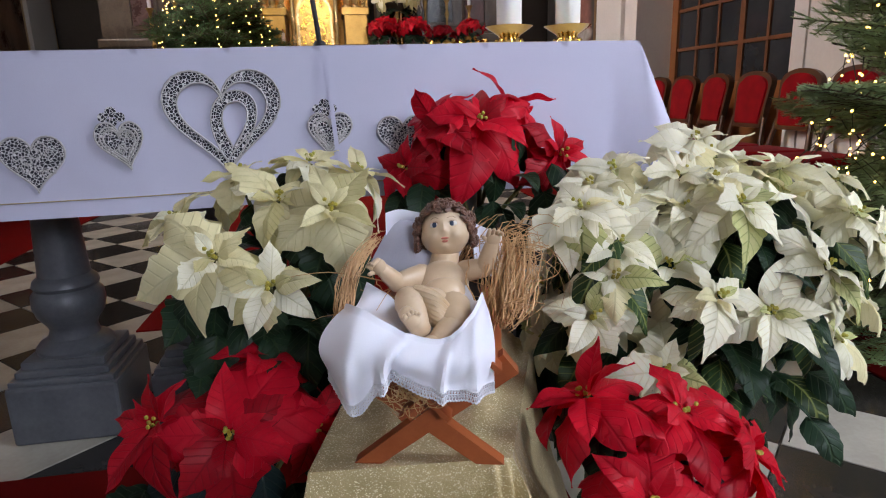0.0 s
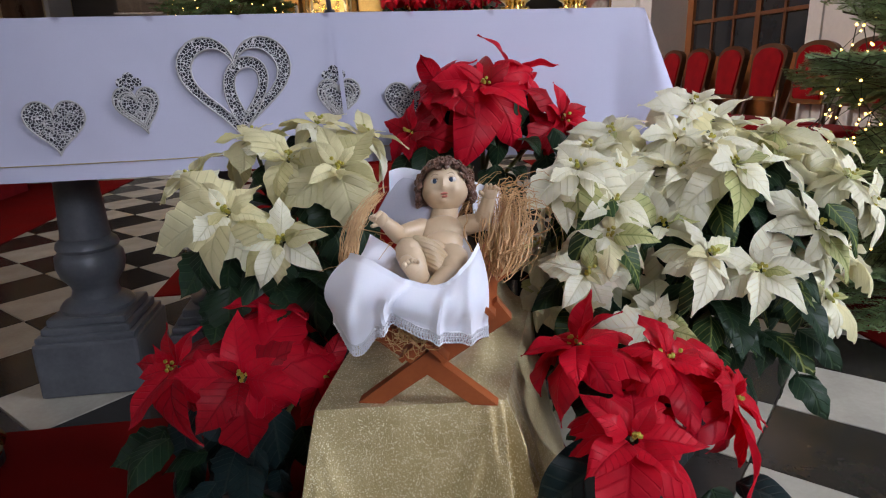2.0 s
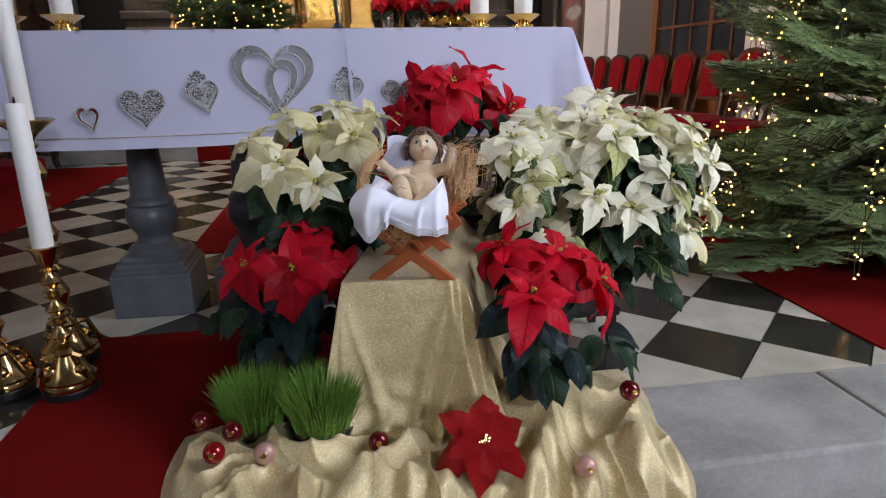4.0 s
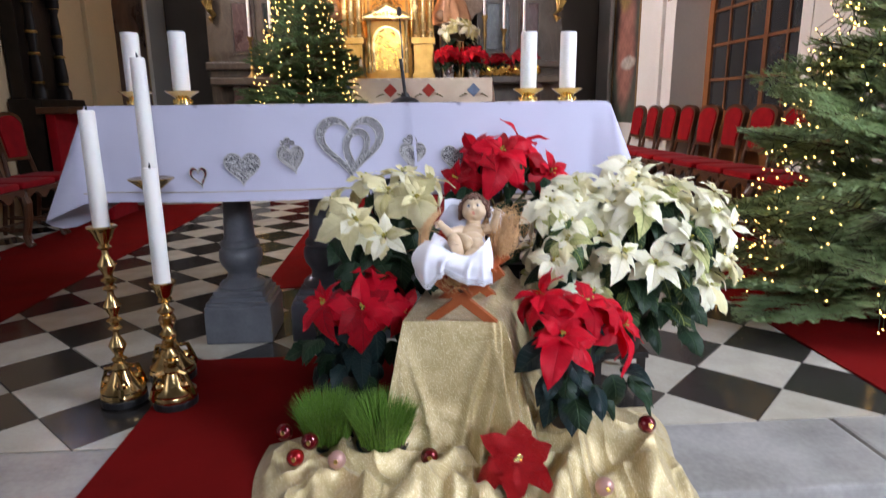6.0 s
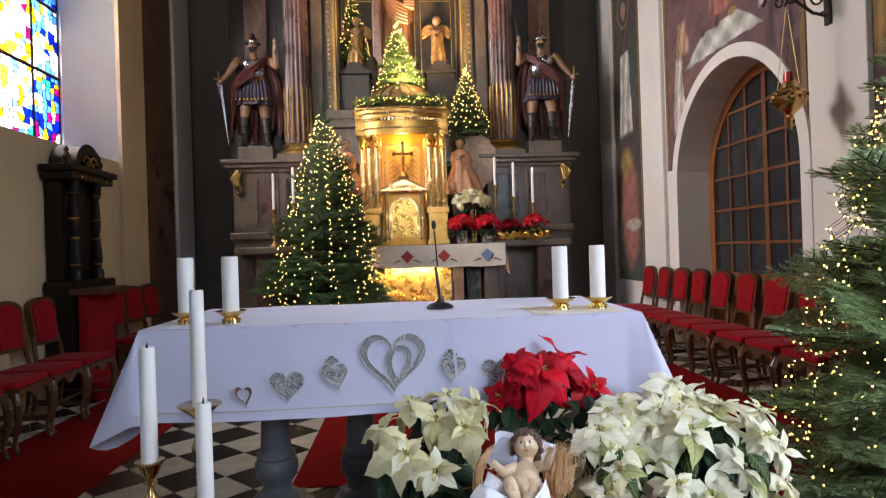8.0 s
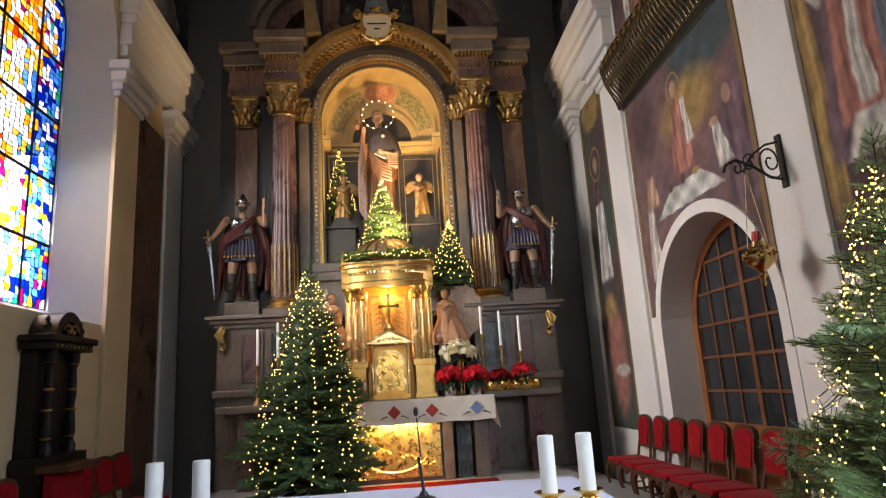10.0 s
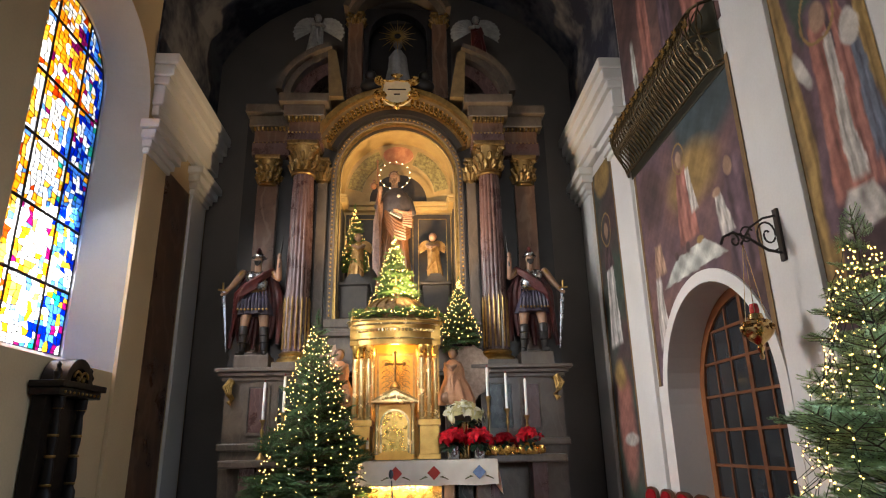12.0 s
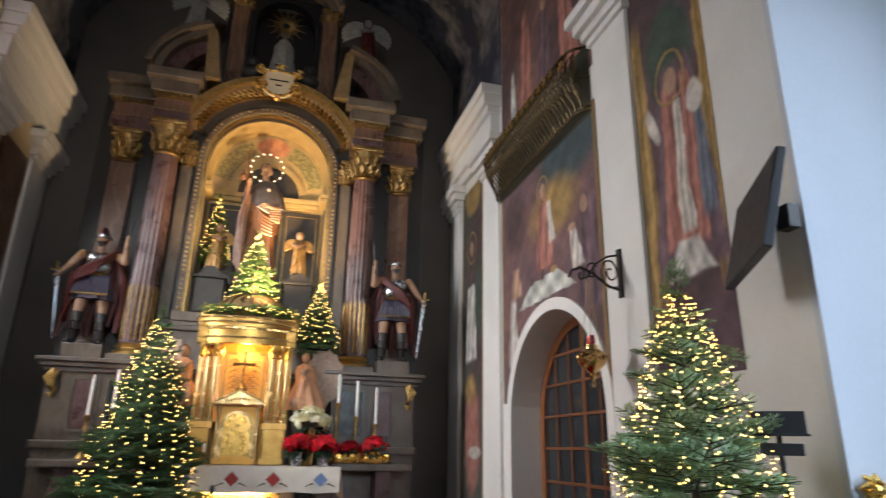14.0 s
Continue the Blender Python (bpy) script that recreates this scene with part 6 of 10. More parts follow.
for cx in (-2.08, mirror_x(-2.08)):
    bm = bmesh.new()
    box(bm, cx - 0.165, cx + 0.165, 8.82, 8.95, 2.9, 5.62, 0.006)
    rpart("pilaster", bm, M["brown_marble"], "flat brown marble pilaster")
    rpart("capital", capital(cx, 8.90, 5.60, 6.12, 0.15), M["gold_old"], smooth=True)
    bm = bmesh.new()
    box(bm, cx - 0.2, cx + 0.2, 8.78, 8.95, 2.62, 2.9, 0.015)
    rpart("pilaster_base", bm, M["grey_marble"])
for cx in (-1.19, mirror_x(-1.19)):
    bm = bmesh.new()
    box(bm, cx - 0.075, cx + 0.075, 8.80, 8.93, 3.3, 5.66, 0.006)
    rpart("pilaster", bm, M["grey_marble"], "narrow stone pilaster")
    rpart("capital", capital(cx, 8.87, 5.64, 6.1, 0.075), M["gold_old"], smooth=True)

# entablature, broken forward over the columns
for x0, x1 in sides(-1.74, -1.20):
    for nm, y, z0, z1, e, mm in (("architrave", 8.46, 6.24, 6.40, 0.0, "violet_marble"), ("frieze", 8.48, 6.40, 6.62, -0.02, "brown_marble"), ("cornice", 8.38, 6.66, 6.86, 0.06, "grey_marble"), ("cornice_top", 8.28, 6.86, 7.02, 0.13, "grey_marble")):
        bm = bmesh.new()
        box(bm, x0 - e, x1 + e, y, 8.95, z0, z1, 0.018)
        rpart(nm, bm, M[mm])
    bm = bmesh.new()
    for k in range(9):
        x = x0 + (x1 - x0) * (k + 0.5) / 9
        box(bm, x - 0.020, x + 0.020, 8.40, 8.5, 6.59, 6.665, 0.004)
        ball(bm, (x, 8.455, 6.39), 0.018, 6, 4)
    rpart("dentil_row", bm, M["gold_dull"], "row of gilded dentils")
for x0, x1 in sides(-2.36, -1.74):
    for nm, y, z0, z1, e, mm in (("architrave", 8.74, 6.12, 6.36, 0.0, "violet_marble"), ("frieze", 8.76, 6.36, 6.60, -0.02, "brown_marble"), ("cornice", 8.66, 6.62, 6.82, 0.06, "grey_marble"), ("cornice_top", 8.56, 6.82, 6.98, 0.10, "grey_marble")):
        bm = bmesh.new()
        box(bm, x0 - (e if x0 < 0 else 0), x1 + (e if x0 > 0 else 0), y, 8.95, z0, z1, 0.018)
        rpart(nm, bm, M[mm])
    bm = bmesh.new()
    for k in range(9):
        x = x0 + (x1 - x0) * (k + 0.5) / 9
        box(bm, x - 0.016, x + 0.016, 8.70, 8.8, 6.57, 6.625, 0.004)
        ball(bm, (x, 8.735, 6.35), 0.013, 6, 4)
    tagged(rpart("dentil_row", bm, M["gold_dull"]), kind="stuff")
# arched cornice between them
arc = [math.pi * (0.135 + 0.73 * i / 24) for i in range(25)]


def arc_line(r, zc=5.80):
    return [(C - r * math.cos(a), zc + r * math.sin(a)) for a in arc]


# the cornice is stone; ochre and gold put the lamp's golden light on it
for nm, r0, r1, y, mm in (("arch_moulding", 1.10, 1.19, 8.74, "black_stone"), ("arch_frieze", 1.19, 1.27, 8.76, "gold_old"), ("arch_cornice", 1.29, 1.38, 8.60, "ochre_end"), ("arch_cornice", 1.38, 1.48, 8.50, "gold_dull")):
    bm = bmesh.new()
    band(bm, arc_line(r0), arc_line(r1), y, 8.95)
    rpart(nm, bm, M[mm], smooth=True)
bm = bmesh.new()
box(bm, -0.026, 0.026, -0.09, 0.07, -0.045, 0.035, 0.006)
dentil = mesh_of("dentil", bm, M["gold"])
for a in [math.pi * (0.15 + 0.70 * i / 32) for i in range(33)]:
    if abs(a - math.pi / 2) < 0.19:
        continue
    d = new("dentil", dentil)
    d.parent = reredos
    d.matrix_basis = up @ Matrix.Translation((C - 1.28 * math.cos(a), 8.68, 5.80 + 1.28 * math.sin(a))) @ Matrix.Rotation(a - math.pi / 2, 4, "Y")
# cartouche
M["shield"] = mat("cream_painted_shield", (0.66, 0.55, 0.36), (0.54, 0.43, 0.26), 0.5, scale=9, fine=60, bump=0.08)
half_shield = [(0.0, 6.90), (0.10, 6.92), (0.19, 6.98), (0.25, 7.06), (0.26, 7.14), (0.235, 7.22), (0.25, 7.30), (0.22, 7.35), (0.12, 7.33), (0.0, 7.36)]
bm = bmesh.new()
prism(bm, [(C + x, z) for x, z in half_shield] + [(C - x, z) for x, z in half_shield[-2:0:-1]], 8.43, 8.52)
bmesh.ops.bevel(bm, geom=[e for e in bm.edges if all(v.co.y < 8.44 for v in e.verts)], offset=0.02, segments=2, affect="EDGES")
rpart("cartouche", bm, M["shield"], "cream cartouche with writing too small to read")
for s in (-1, 1):
    bm = bmesh.new()
    tube(bm, [(C + s * x, 8.425, z) for x, z in half_shield], [0.02] * len(half_shield), 6)
    rpart("cartouche_rim", bm, M["gold"], smooth=True)
    for cz, q, rr in ((7.34, 1, 0.085), (7.04, -1, 0.10)):
        bm = bmesh.new()
        pts = [(C + s * (0.29 + rr * (1 - 0.8 * u) * math.cos(math.pi + 9 * u)), 8.41 - 0.03 * u, cz + q * rr * (1 - 0.8 * u) * math.sin(math.pi + 9 * u)) for u in (i / 20 for i in range(21))]
        tube(bm, pts, [0.030 - 0.010 * i / 20 for i in range(21)], 6)
        rpart("cartouche_scroll", bm, M["gold"], "gilded scroll of the cartouche", True)
for z0, wide in ((6.86, 0.05), (7.39, 0.07)):
    bm = bmesh.new()
    for k in range(5):
        a = radians(-56 + 28 * k) if z0 > 7 else radians(180 - 40 + 20 * k)
        tube(bm, [(C, 8.42, z0 - 0.03 * math.cos(a)), (C + wide * math.sin(a), 8.39, z0 + 0.05 * math.cos(a)), (C + 1.7 * wide * math.sin(a), 8.40, z0 + 0.085 * math.cos(a))], [0.014, 0.026, 0.008], 6)
    rpart("cartouche_leaf", bm, M["gold"], "gilded leaf of the cartouche", True)
bm = bmesh.new()
for k, (w, z) in enumerate(((0.30, 7.16), (0.10, 7.07))):
    box(bm, C - w / 2, C + w / 2, 8.414, 8.421, z, z + 0.022)
rpart("inscription", bm, M["wood_dark"], "unreadable dark lettering")
# broken pediment
for s in (-1, 1):
    for r0, r1, y, mm in ((1.02, 1.14, 8.46, "grey_marble"), (1.14, 1.24, 8.34, "grey_marble"), (0.78, 1.02, 8.62, "violet_marble")):
        bm = bmesh.new()
        al = [math.radians(6 + 66 * i / 14) for i in range(15)]
        cx = C + s * 0.74
        band(bm, [(cx + s * (r0 * math.cos(a)), 7.02 + r0 * 0.86 * math.sin(a)) for a in al], [(cx + s * (r1 * math.cos(a)), 7.02 + r1 * 0.86 * math.sin(a)) for a in al], y, 8.95)
        rpart("pediment_piece", bm, M[mm], "curved piece of the broken pediment", True)
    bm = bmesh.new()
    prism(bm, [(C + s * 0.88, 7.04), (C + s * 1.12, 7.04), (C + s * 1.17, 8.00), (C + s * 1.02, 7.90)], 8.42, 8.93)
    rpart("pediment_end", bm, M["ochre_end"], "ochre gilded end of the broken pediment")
# upper shrine
bm = bmesh.new()
arched_wall(bm, C - 0.95, C + 0.95, C, 0.52, 7.25, 8.55, 0.2, Matrix.Translation((0, 8.9, 0)), top=9.15, bottom=7.0, n=14)
box(bm, C - 0.6, C + 0.6, 9.3, 9.4, 7.2, 9.15)
rpart("upper_shrine", bm, M["black_stone"], "dark upper shrine with an arched recess")
for s in (-1, 1):
    bm = bmesh.new()
    box(bm, C + s * 0.74 - 0.13, C + s * 0.74 + 0.13, 8.72, 8.92, 7.2, 8.72, 0.012)
    rpart("upper_pilaster", bm, M["brown_marble"])
    rpart("upper_capital", capital(C + s * 0.74, 8.84, 8.66, 8.95, 0.11), M["gold_old"], smooth=True)
al = [math.pi * (0.12 + 0.76 * i / 18) for i in range(19)]
for r0, r1, y in ((0.80, 0.92, 8.66), (0.92, 1.02, 8.54)):
    bm = bmesh.new()
    band(bm, [(C - r0 * math.cos(a), 8.58 + r0 * math.sin(a)) for a in al], [(C - r1 * math.cos(a), 8.58 + r1 * math.sin(a)) for a in al], y, 8.95)
    rpart("upper_arch", bm, M["grey_marble"], smooth=True)
bm = bmesh.new()
for i in range(28):
    a = 2 * math.pi * i / 28
    L = 0.34 if i % 2 else 0.22
    tube(bm, [(C + 0.06 * math.cos(a), 8.80, 8.50 + 0.06 * math.sin(a)), (C + L * math.cos(a), 8.80, 8.50 + L * math.sin(a))], [0.012, 0.003], 5)
rpart("ray_wreath", bm, M["gold_dull"], "gilded burst of rays")

# side wings of the base
for x0, x1 in sides(-2.36, -1.18):
    bm = bmesh.new()
    box(bm, x0, x1, 8.42, 9.5, FLOOR2, 2.46)
    rpart("wing", bm, M["grey_marble"], "grey-beige marble base wing")
    for k, (e, z0, z1) in enumerate(((0.04, 2.44, 2.50), (0.09, 2.50, 2.56), (0.14, 2.56, 2.615))):
        bm = bmesh.new()
        box(bm, x0 - e, x1 + e, 8.42 - e, 9.5, z0, z1, 0.012)
        rpart("wing_cornice", bm, M["grey_marble"])
    bm = bmesh.new()
    box(bm, x0 - 0.05, x1 + 0.05, 8.36, 9.5, 1.50, 1.60, 0.02)
    rpart("wing_moulding", bm, M["grey_marble"])
    sgn = -1 if x0 < 0 else 1
    for a, b, mm in ((0.16, 0.46, "green_marble"), (0.62, 0.86, "violet_marble")):
        xa, xb = C + sgn * (1.18 + a), C + sgn * (1.18 + b)
        xa, xb = min(xa, xb), max(xa, xb)
        bm = bmesh.new()
        box(bm, xa, xb, 8.405, 8.43, 1.74, 2.34, 0.006)
        rpart("wing_panel", bm, M[mm], "dark polished marble panel")
        bm = bmesh.new()
        frame_box(bm, xa - 0.04, xb + 0.04, 1.70, 2.38, 0.03, 8.395, 8.43)
        rpart("panel_frame", bm, M["grey_marble"])
    xo = C + sgn * 2.30
    bm = bmesh.new()
    tube(bm, [(xo, 8.40, 2.44), (xo + sgn * 0.05, 8.35, 2.36), (xo + sgn * 0.02, 8.33, 2.27), (xo - sgn * 0.03, 8.37, 2.19), (xo, 8.36, 2.13), (xo + sgn * 0.03, 8.35, 2.16)], [0.06, 0.055, 0.045, 0.035, 0.04, 0.02], 8)
    for k in range(4):
        tube(bm, [(xo + 0.02 * (k - 1.5), 8.36, 2.43), (xo + 0.035 * (k - 1.5) + sgn * 0.03, 8.30, 2.35), (xo + 0.02 * (k - 1.5), 8.29, 2.25)], [0.02, 0.022, 0.008], 6)
    rpart("scroll_bracket", bm, M["gold_dull"], "gilded scroll bracket", True)
    # shelf beside the mensa
    bm = bmesh.new()
    xa, xb = C + sgn * 1.22, C + sgn * 2.30
    xa, xb = min(xa, xb), max(xa, xb)
    box(bm, xa, xb, 8.02, 8.5, 1.29, 1.385, 0.02)
    rpart("wing_shelf", bm, M["grey_marble"])
    for q in (1.28, 1.93):
        bm = bmesh.new()
        xc = C + sgn * q
        box(bm, xc - 0.1, xc + 0.1, 8.10, 8.42, FLOOR2, 1.29, 0.01)
        rpart("shelf_pier", bm, M["violet_marble"])
    bm = bmesh.new()
    xc = C + sgn * 2.05
    box(bm, xc - 0.24, xc + 0.24, 8.36, 8.75, 2.615, 2.80, 0.008)
    rpart("statue_plinth", bm, M["grey_marble"])

# mensa, frontal
bm = bmesh.new()
box(bm, C - 1.28, C + 1.30, 7.70, 8.5, 1.24, 1.335, 0.012)
rpart("mensa", bm, M["grey_marble"], "stone altar slab")
bm = bmesh.new()
box(bm, C - 0.62, C + 0.62, 7.90, 8.42, FLOOR2, 1.24)
rpart("mensa_body", bm, M["violet_marble"])
for s in (-1, 1):
    for q, w, mm in ((0.70, 0.07, "grey_marble"), (1.14, 0.09, "grey_marble"), (0.92, 0.10, "green_marble")):
        bm = bmesh.new()
        xc = C + s * q
        box(bm, xc - w, xc + w, 7.86 if mm == "grey_marble" else 8.0, 8.4, FLOOR2, 1.24, 0.01)
        rpart("mensa_pier", bm, M[mm])
bm = bmesh.new()
box(bm, C - 0.58, C + 0.58, 7.87, 7.90, 0.40, 1.06)
rpart("frontal", bm, M["gold"], "gilded frontal lit from above")
bm = bmesh.new()
frame_box(bm, C - 0.60, C + 0.60, 0.38, 1.08, 0.035, 7.85, 7.89)
for i in range(9):
    for s in (-1, 1):
        x = C + s * (0.06 + 0.055 * i)
        tube(bm, [(x + s * 0.07 * (1 - t) * math.cos(8 * t), 7.865, 0.62 + 0.16 * math.sin(i * 0.7) * 0.4 + 0.09 * (1 - t) * math.sin(8 * t)) for t in (k / 12 for k in range(13))], 0.010, 5)
tube(bm, [(C + 0.44 * math.cos(a), 7.865, 0.72 + 0.27 * math.sin(a)) for a in (2 * math.pi * k / 40 for k in range(40))], 0.013, 5, True)
rpart("frontal_relief", bm, M["gold"], "gilded scroll relief on the frontal", True)

mc = thing("mensa_cloth", "cream altar cloth with embroidered red and blue diamonds", "altar cloth", at=(C, 7.66, 1.345))
bm = bmesh.new()
grid(bm, lambda u, v: Vector((-1.31 + 2.62 * u, 0.0 + 0.8 * v, 0.0)), 20, 4)
grid(bm, lambda u, v: Vector((-1.31 + 2.62 * u, -0.006 * v * (1 + math.sin(u * 40)), -0.30 * v - 0.006 * math.sin(u * 30) * v)), 60, 8)
grid(bm, lambda u, v: Vector((1.31 + 0.05 * v * (1 - u), 0.0 + 0.3 * u - 0.02 * v, -(0.42 - 0.1 * u) * v)), 8, 6)
grid(bm, lambda u, v: Vector((-1.31 - 0.05 * v * (1 - u), 0.0 + 0.3 * u - 0.02 * v, -(0.42 - 0.1 * u) * v)), 8, 6)
bmesh.ops.remove_doubles(bm, verts=bm.verts, dist=0.002)
part("drape", bm, M["linen_cream"], mc, smooth=True)
M["emb_red"] = mat("red_embroidery", (0.42, 0.05, 0.03), (0.30, 0.03, 0.02), 0.8, scale=30, fine=300, bump=0.4)
M["emb_blue"] = mat("blue_embroidery", (0.16, 0.24, 0.40), None, 0.8, scale=30, fine=300, bump=0.4)
for x, mm in ((-1.07, "emb_red"), (-0.52, "emb_blue"), (0.02, "emb_red"), (0.50, "emb_red"), (1.07, "emb_blue")):
    bm = bmesh.new()
    prism(bm, [(x - 0.085, -0.15), (x, -0.065), (x + 0.085, -0.15), (x, -0.235)], -0.016, -0.013)
    part("diamond", bm, M[mm], mc, "embroidered diamond")
    bm = bmesh.new()
    for s in (-1, 1):
        for k in range(3):
            tube(bm, [(x + s * (0.08 + 0.015 * k), -0.016, -0.20), (x + s * (0.12 + 0.03 * k), -0.016, -0.19 - 0.02 * k)], 0.006, 5)
    part("sprig", bm, M["stem"], mc)

# tabernacle baldachin
tab = thing("tabernacle", "gilded tabernacle under a round canopy on columns, lit from inside", "tabernacle", at=(C, 8.10, 1.352))
tu = Matrix.Translation((-C, -8.10, -1.352))


def tpart(name, bm, material, label="", smooth=False):
    bmesh.ops.transform(bm, matrix=tu, verts=bm.verts)
    return part(name, bm, material, tab, label, smooth)


for s in (-1, 1):
    bm = bmesh.new()
    box(bm, C + s * 0.455 - 0.13, C + s * 0.455 + 0.13, 7.96, 8.42, 1.352, 1.80, 0.01)
    for z0, z1, e in ((1.352, 1.42, 0.02), (1.78, 1.86, 0.025)):
        box(bm, C + s * 0.455 - 0.13 - e, C + s * 0.455 + 0.13 + e, 7.96 - e, 8.42, z0, z1, 0.008)
    tpart("pedestal", bm, M["gold_cornice"])
    for dx, dy in ((0.355, 7.99), (0.455, 8.02), (0.545, 8.10)):
        bm = bmesh.new()
        x = C + s * dx
        lathe(bm, [(0, 1.86), (0.048, 1.86), (0.048, 1.885), (0.034, 1.90), (0.038, 1.915), (0.038, 2.3), (0.033, 2.68), (0, 2.68)], 16, (x, dy, 0))
        column = tpart("column", bm, M["gold_leaf"], "slim gilded column", True)
        bm = bmesh.new()
        lathe(bm, [(0, 2.68), (0.036, 2.68), (0.040, 2.69), (0.034, 2.70), (0.036, 2.74), (0.050, 2.80), (0.056, 2.815), (0.056, 2.86), (0, 2.86)], 16, (x, dy, 0), flute=0.12, flutes=8)
        bmesh.ops.transform(bm, matrix=tu, verts=bm.verts)
        part("capital", bm, M["gold"], column, smooth=True)
for z0, z1, r0, nm in ((2.86, 2.93, 0.56, "architrave"), (2.93, 3.08, 0.545, "frieze"), (3.08, 3.14, 0.60, "cornice"), (3.14, 3.21, 0.64, "cornice")):
    bm = bmesh.new()
    ang = [math.pi * i / 28 for i in range(29)]
    outer = [(C - (r0 + 0.03) * math.cos(a), 8.18 - 0.27 * (r0 / 0.56) * math.sin(a)) for a in ang]
    inner = [(C - (r0 - 0.10) * math.cos(a), 8.18 - 0.27 * (r0 / 0.56) * math.sin(a) * 0.75 + 0.0) for a in ang]
    band(bm, inner, outer, z0, z1, Matrix(((1, 0, 0, 0), (0, 0, 1, 0), (0, 1, 0, 0), (0, 0, 0, 1))))
    for s in (-1, 1):
        box(bm, C + s * 0.56 - 0.07, C + s * 0.56 + 0.07 , 8.05, 8.42, z0 + 0.001, z1 - 0.001, 0.006)
    tpart(nm, bm, M["gold_cornice"], smooth=True)
bm = bmesh.new()
for i in range(1, 34):
    a = math.pi * i / 34
    box(bm, -0.013, 0.013, -0.02, 0.03, -0.018, 0.018, 0.003, Matrix.Translation((C - 0.585 * math.cos(a), 8.18 - 0.275 * math.sin(a), 3.06)) @ Matrix.Rotation(math.atan2(0.5 * math.sin(a), math.cos(a)) - math.pi / 2, 4, "Z"))
tagged(tpart("dentil_row", bm, M["gold_leaf"], "row of small gilded blocks"), kind="stuff")
for z, rr, thick in ((2.945, 0.598, 0.012), (3.145, 0.652, 0.016), (3.20, 0.688, 0.014)):
    bm = bmesh.new()
    tube(bm, [(C - rr * math.cos(a), 8.18 - 0.27 * (rr - 0.03) / 0.56 * math.sin(a), z) for a in (math.pi * i / 36 for i in range(37))], thick, 6)
    tpart("bead_moulding", bm, M["gold_leaf"], "round gilded moulding", True)
# bright orange inside the lit opening, darker gold at the sides as painted shade
bm = bmesh.new()
box(bm, C - 0.32, C + 0.32, 8.40, 8.44, 1.352, 3.2)
tpart("back_panel", bm, M["gold_paint"], "gilded back of the canopy")
for s in (-1, 1):
    bm = bmesh.new()
    xa, xb = sorted((C + s * 0.325, C + s * 0.62))
    box(bm, xa, xb, 8.40, 8.44, 1.352, 3.2)
    tpart("side_back", bm, M["gold_dull"], "gilded back behind the columns, coloured darker for shade")
bm = bmesh.new()
frame_box(bm, C - 0.27, C + 0.27, 2.02, 2.80, 0.03, 8.375, 8.41)
for i in range(8):
    for s in (-1, 1):
        z = 2.14 + 0.075 * i
        tube(bm, [(C + s * (0.13 + 0.07 * (1 - t) * math.cos(8 * t)), 8.385, z + 0.05 * (1 - t) * math.sin(8 * t)) for t in (k / 10 for k in range(11))], 0.008, 5)
for i in range(20):
    a = 2 * math.pi * i / 20
    tube(bm, [(C + 0.05 * math.cos(a), 8.38, 2.44 + 0.05 * math.sin(a)), (C + 0.15 * math.cos(a), 8.38, 2.44 + 0.15 * math.sin(a))], [0.008, 0.003], 5)
tpart("back_relief", bm, M["gold_dull"], "carved gilded ornament on the back", True)
bm = bmesh.new()
box(bm, C - 0.60, C + 0.60, 7.98, 8.42, 3.205, 3.225)
tpart("canopy_ceiling", bm, M["gold_paint"])
for s in (-1, 1):
    bm = bmesh.new()
    lathe(bm, [(0, 1.86), (0.05, 1.86), (0.05, 1.9), (0.036, 1.92), (0.034, 2.66), (0.05, 2.74), (0.056, 2.80), (0.056, 2.86), (0, 2.86)], 14, (C + s * 0.33, 8.36, 0))
    tpart("rear_column", bm, M["gold_leaf"], smooth=True)
# the small shrine with its doors
bm = bmesh.new()
box(bm, C - 0.24, C + 0.24, 7.93, 8.38, 1.352, 2.06, 0.006)
tpart("shrine", bm, M["gold_paint"])
bm = bmesh.new()
prism(bm, [(C - 0.31, 2.06), (C + 0.31, 2.06), (C + 0.31, 2.10), (C, 2.255), (C - 0.31, 2.10)], 7.88, 8.2)
tpart("shrine_gable", bm, M["gold_leaf"])
bm = bmesh.new()
for a, b in (((-0.31, 2.10), (0.0, 2.255)), ((0.31, 2.10), (0.0, 2.255)), ((-0.30, 2.075), (0.30, 2.075))):
    tube(bm, [(C + a[0], 7.87, a[1]), (C + b[0], 7.87, b[1])], 0.016, 6)
for k in range(7):
    ball(bm, (C + 0.05 * (k - 3), 7.875, 2.13 - 0.008 * abs(k - 3) + 0.02), 0.022, 6, 5)
tpart("gable_moulding", bm, M["gold_leaf"], smooth=True)
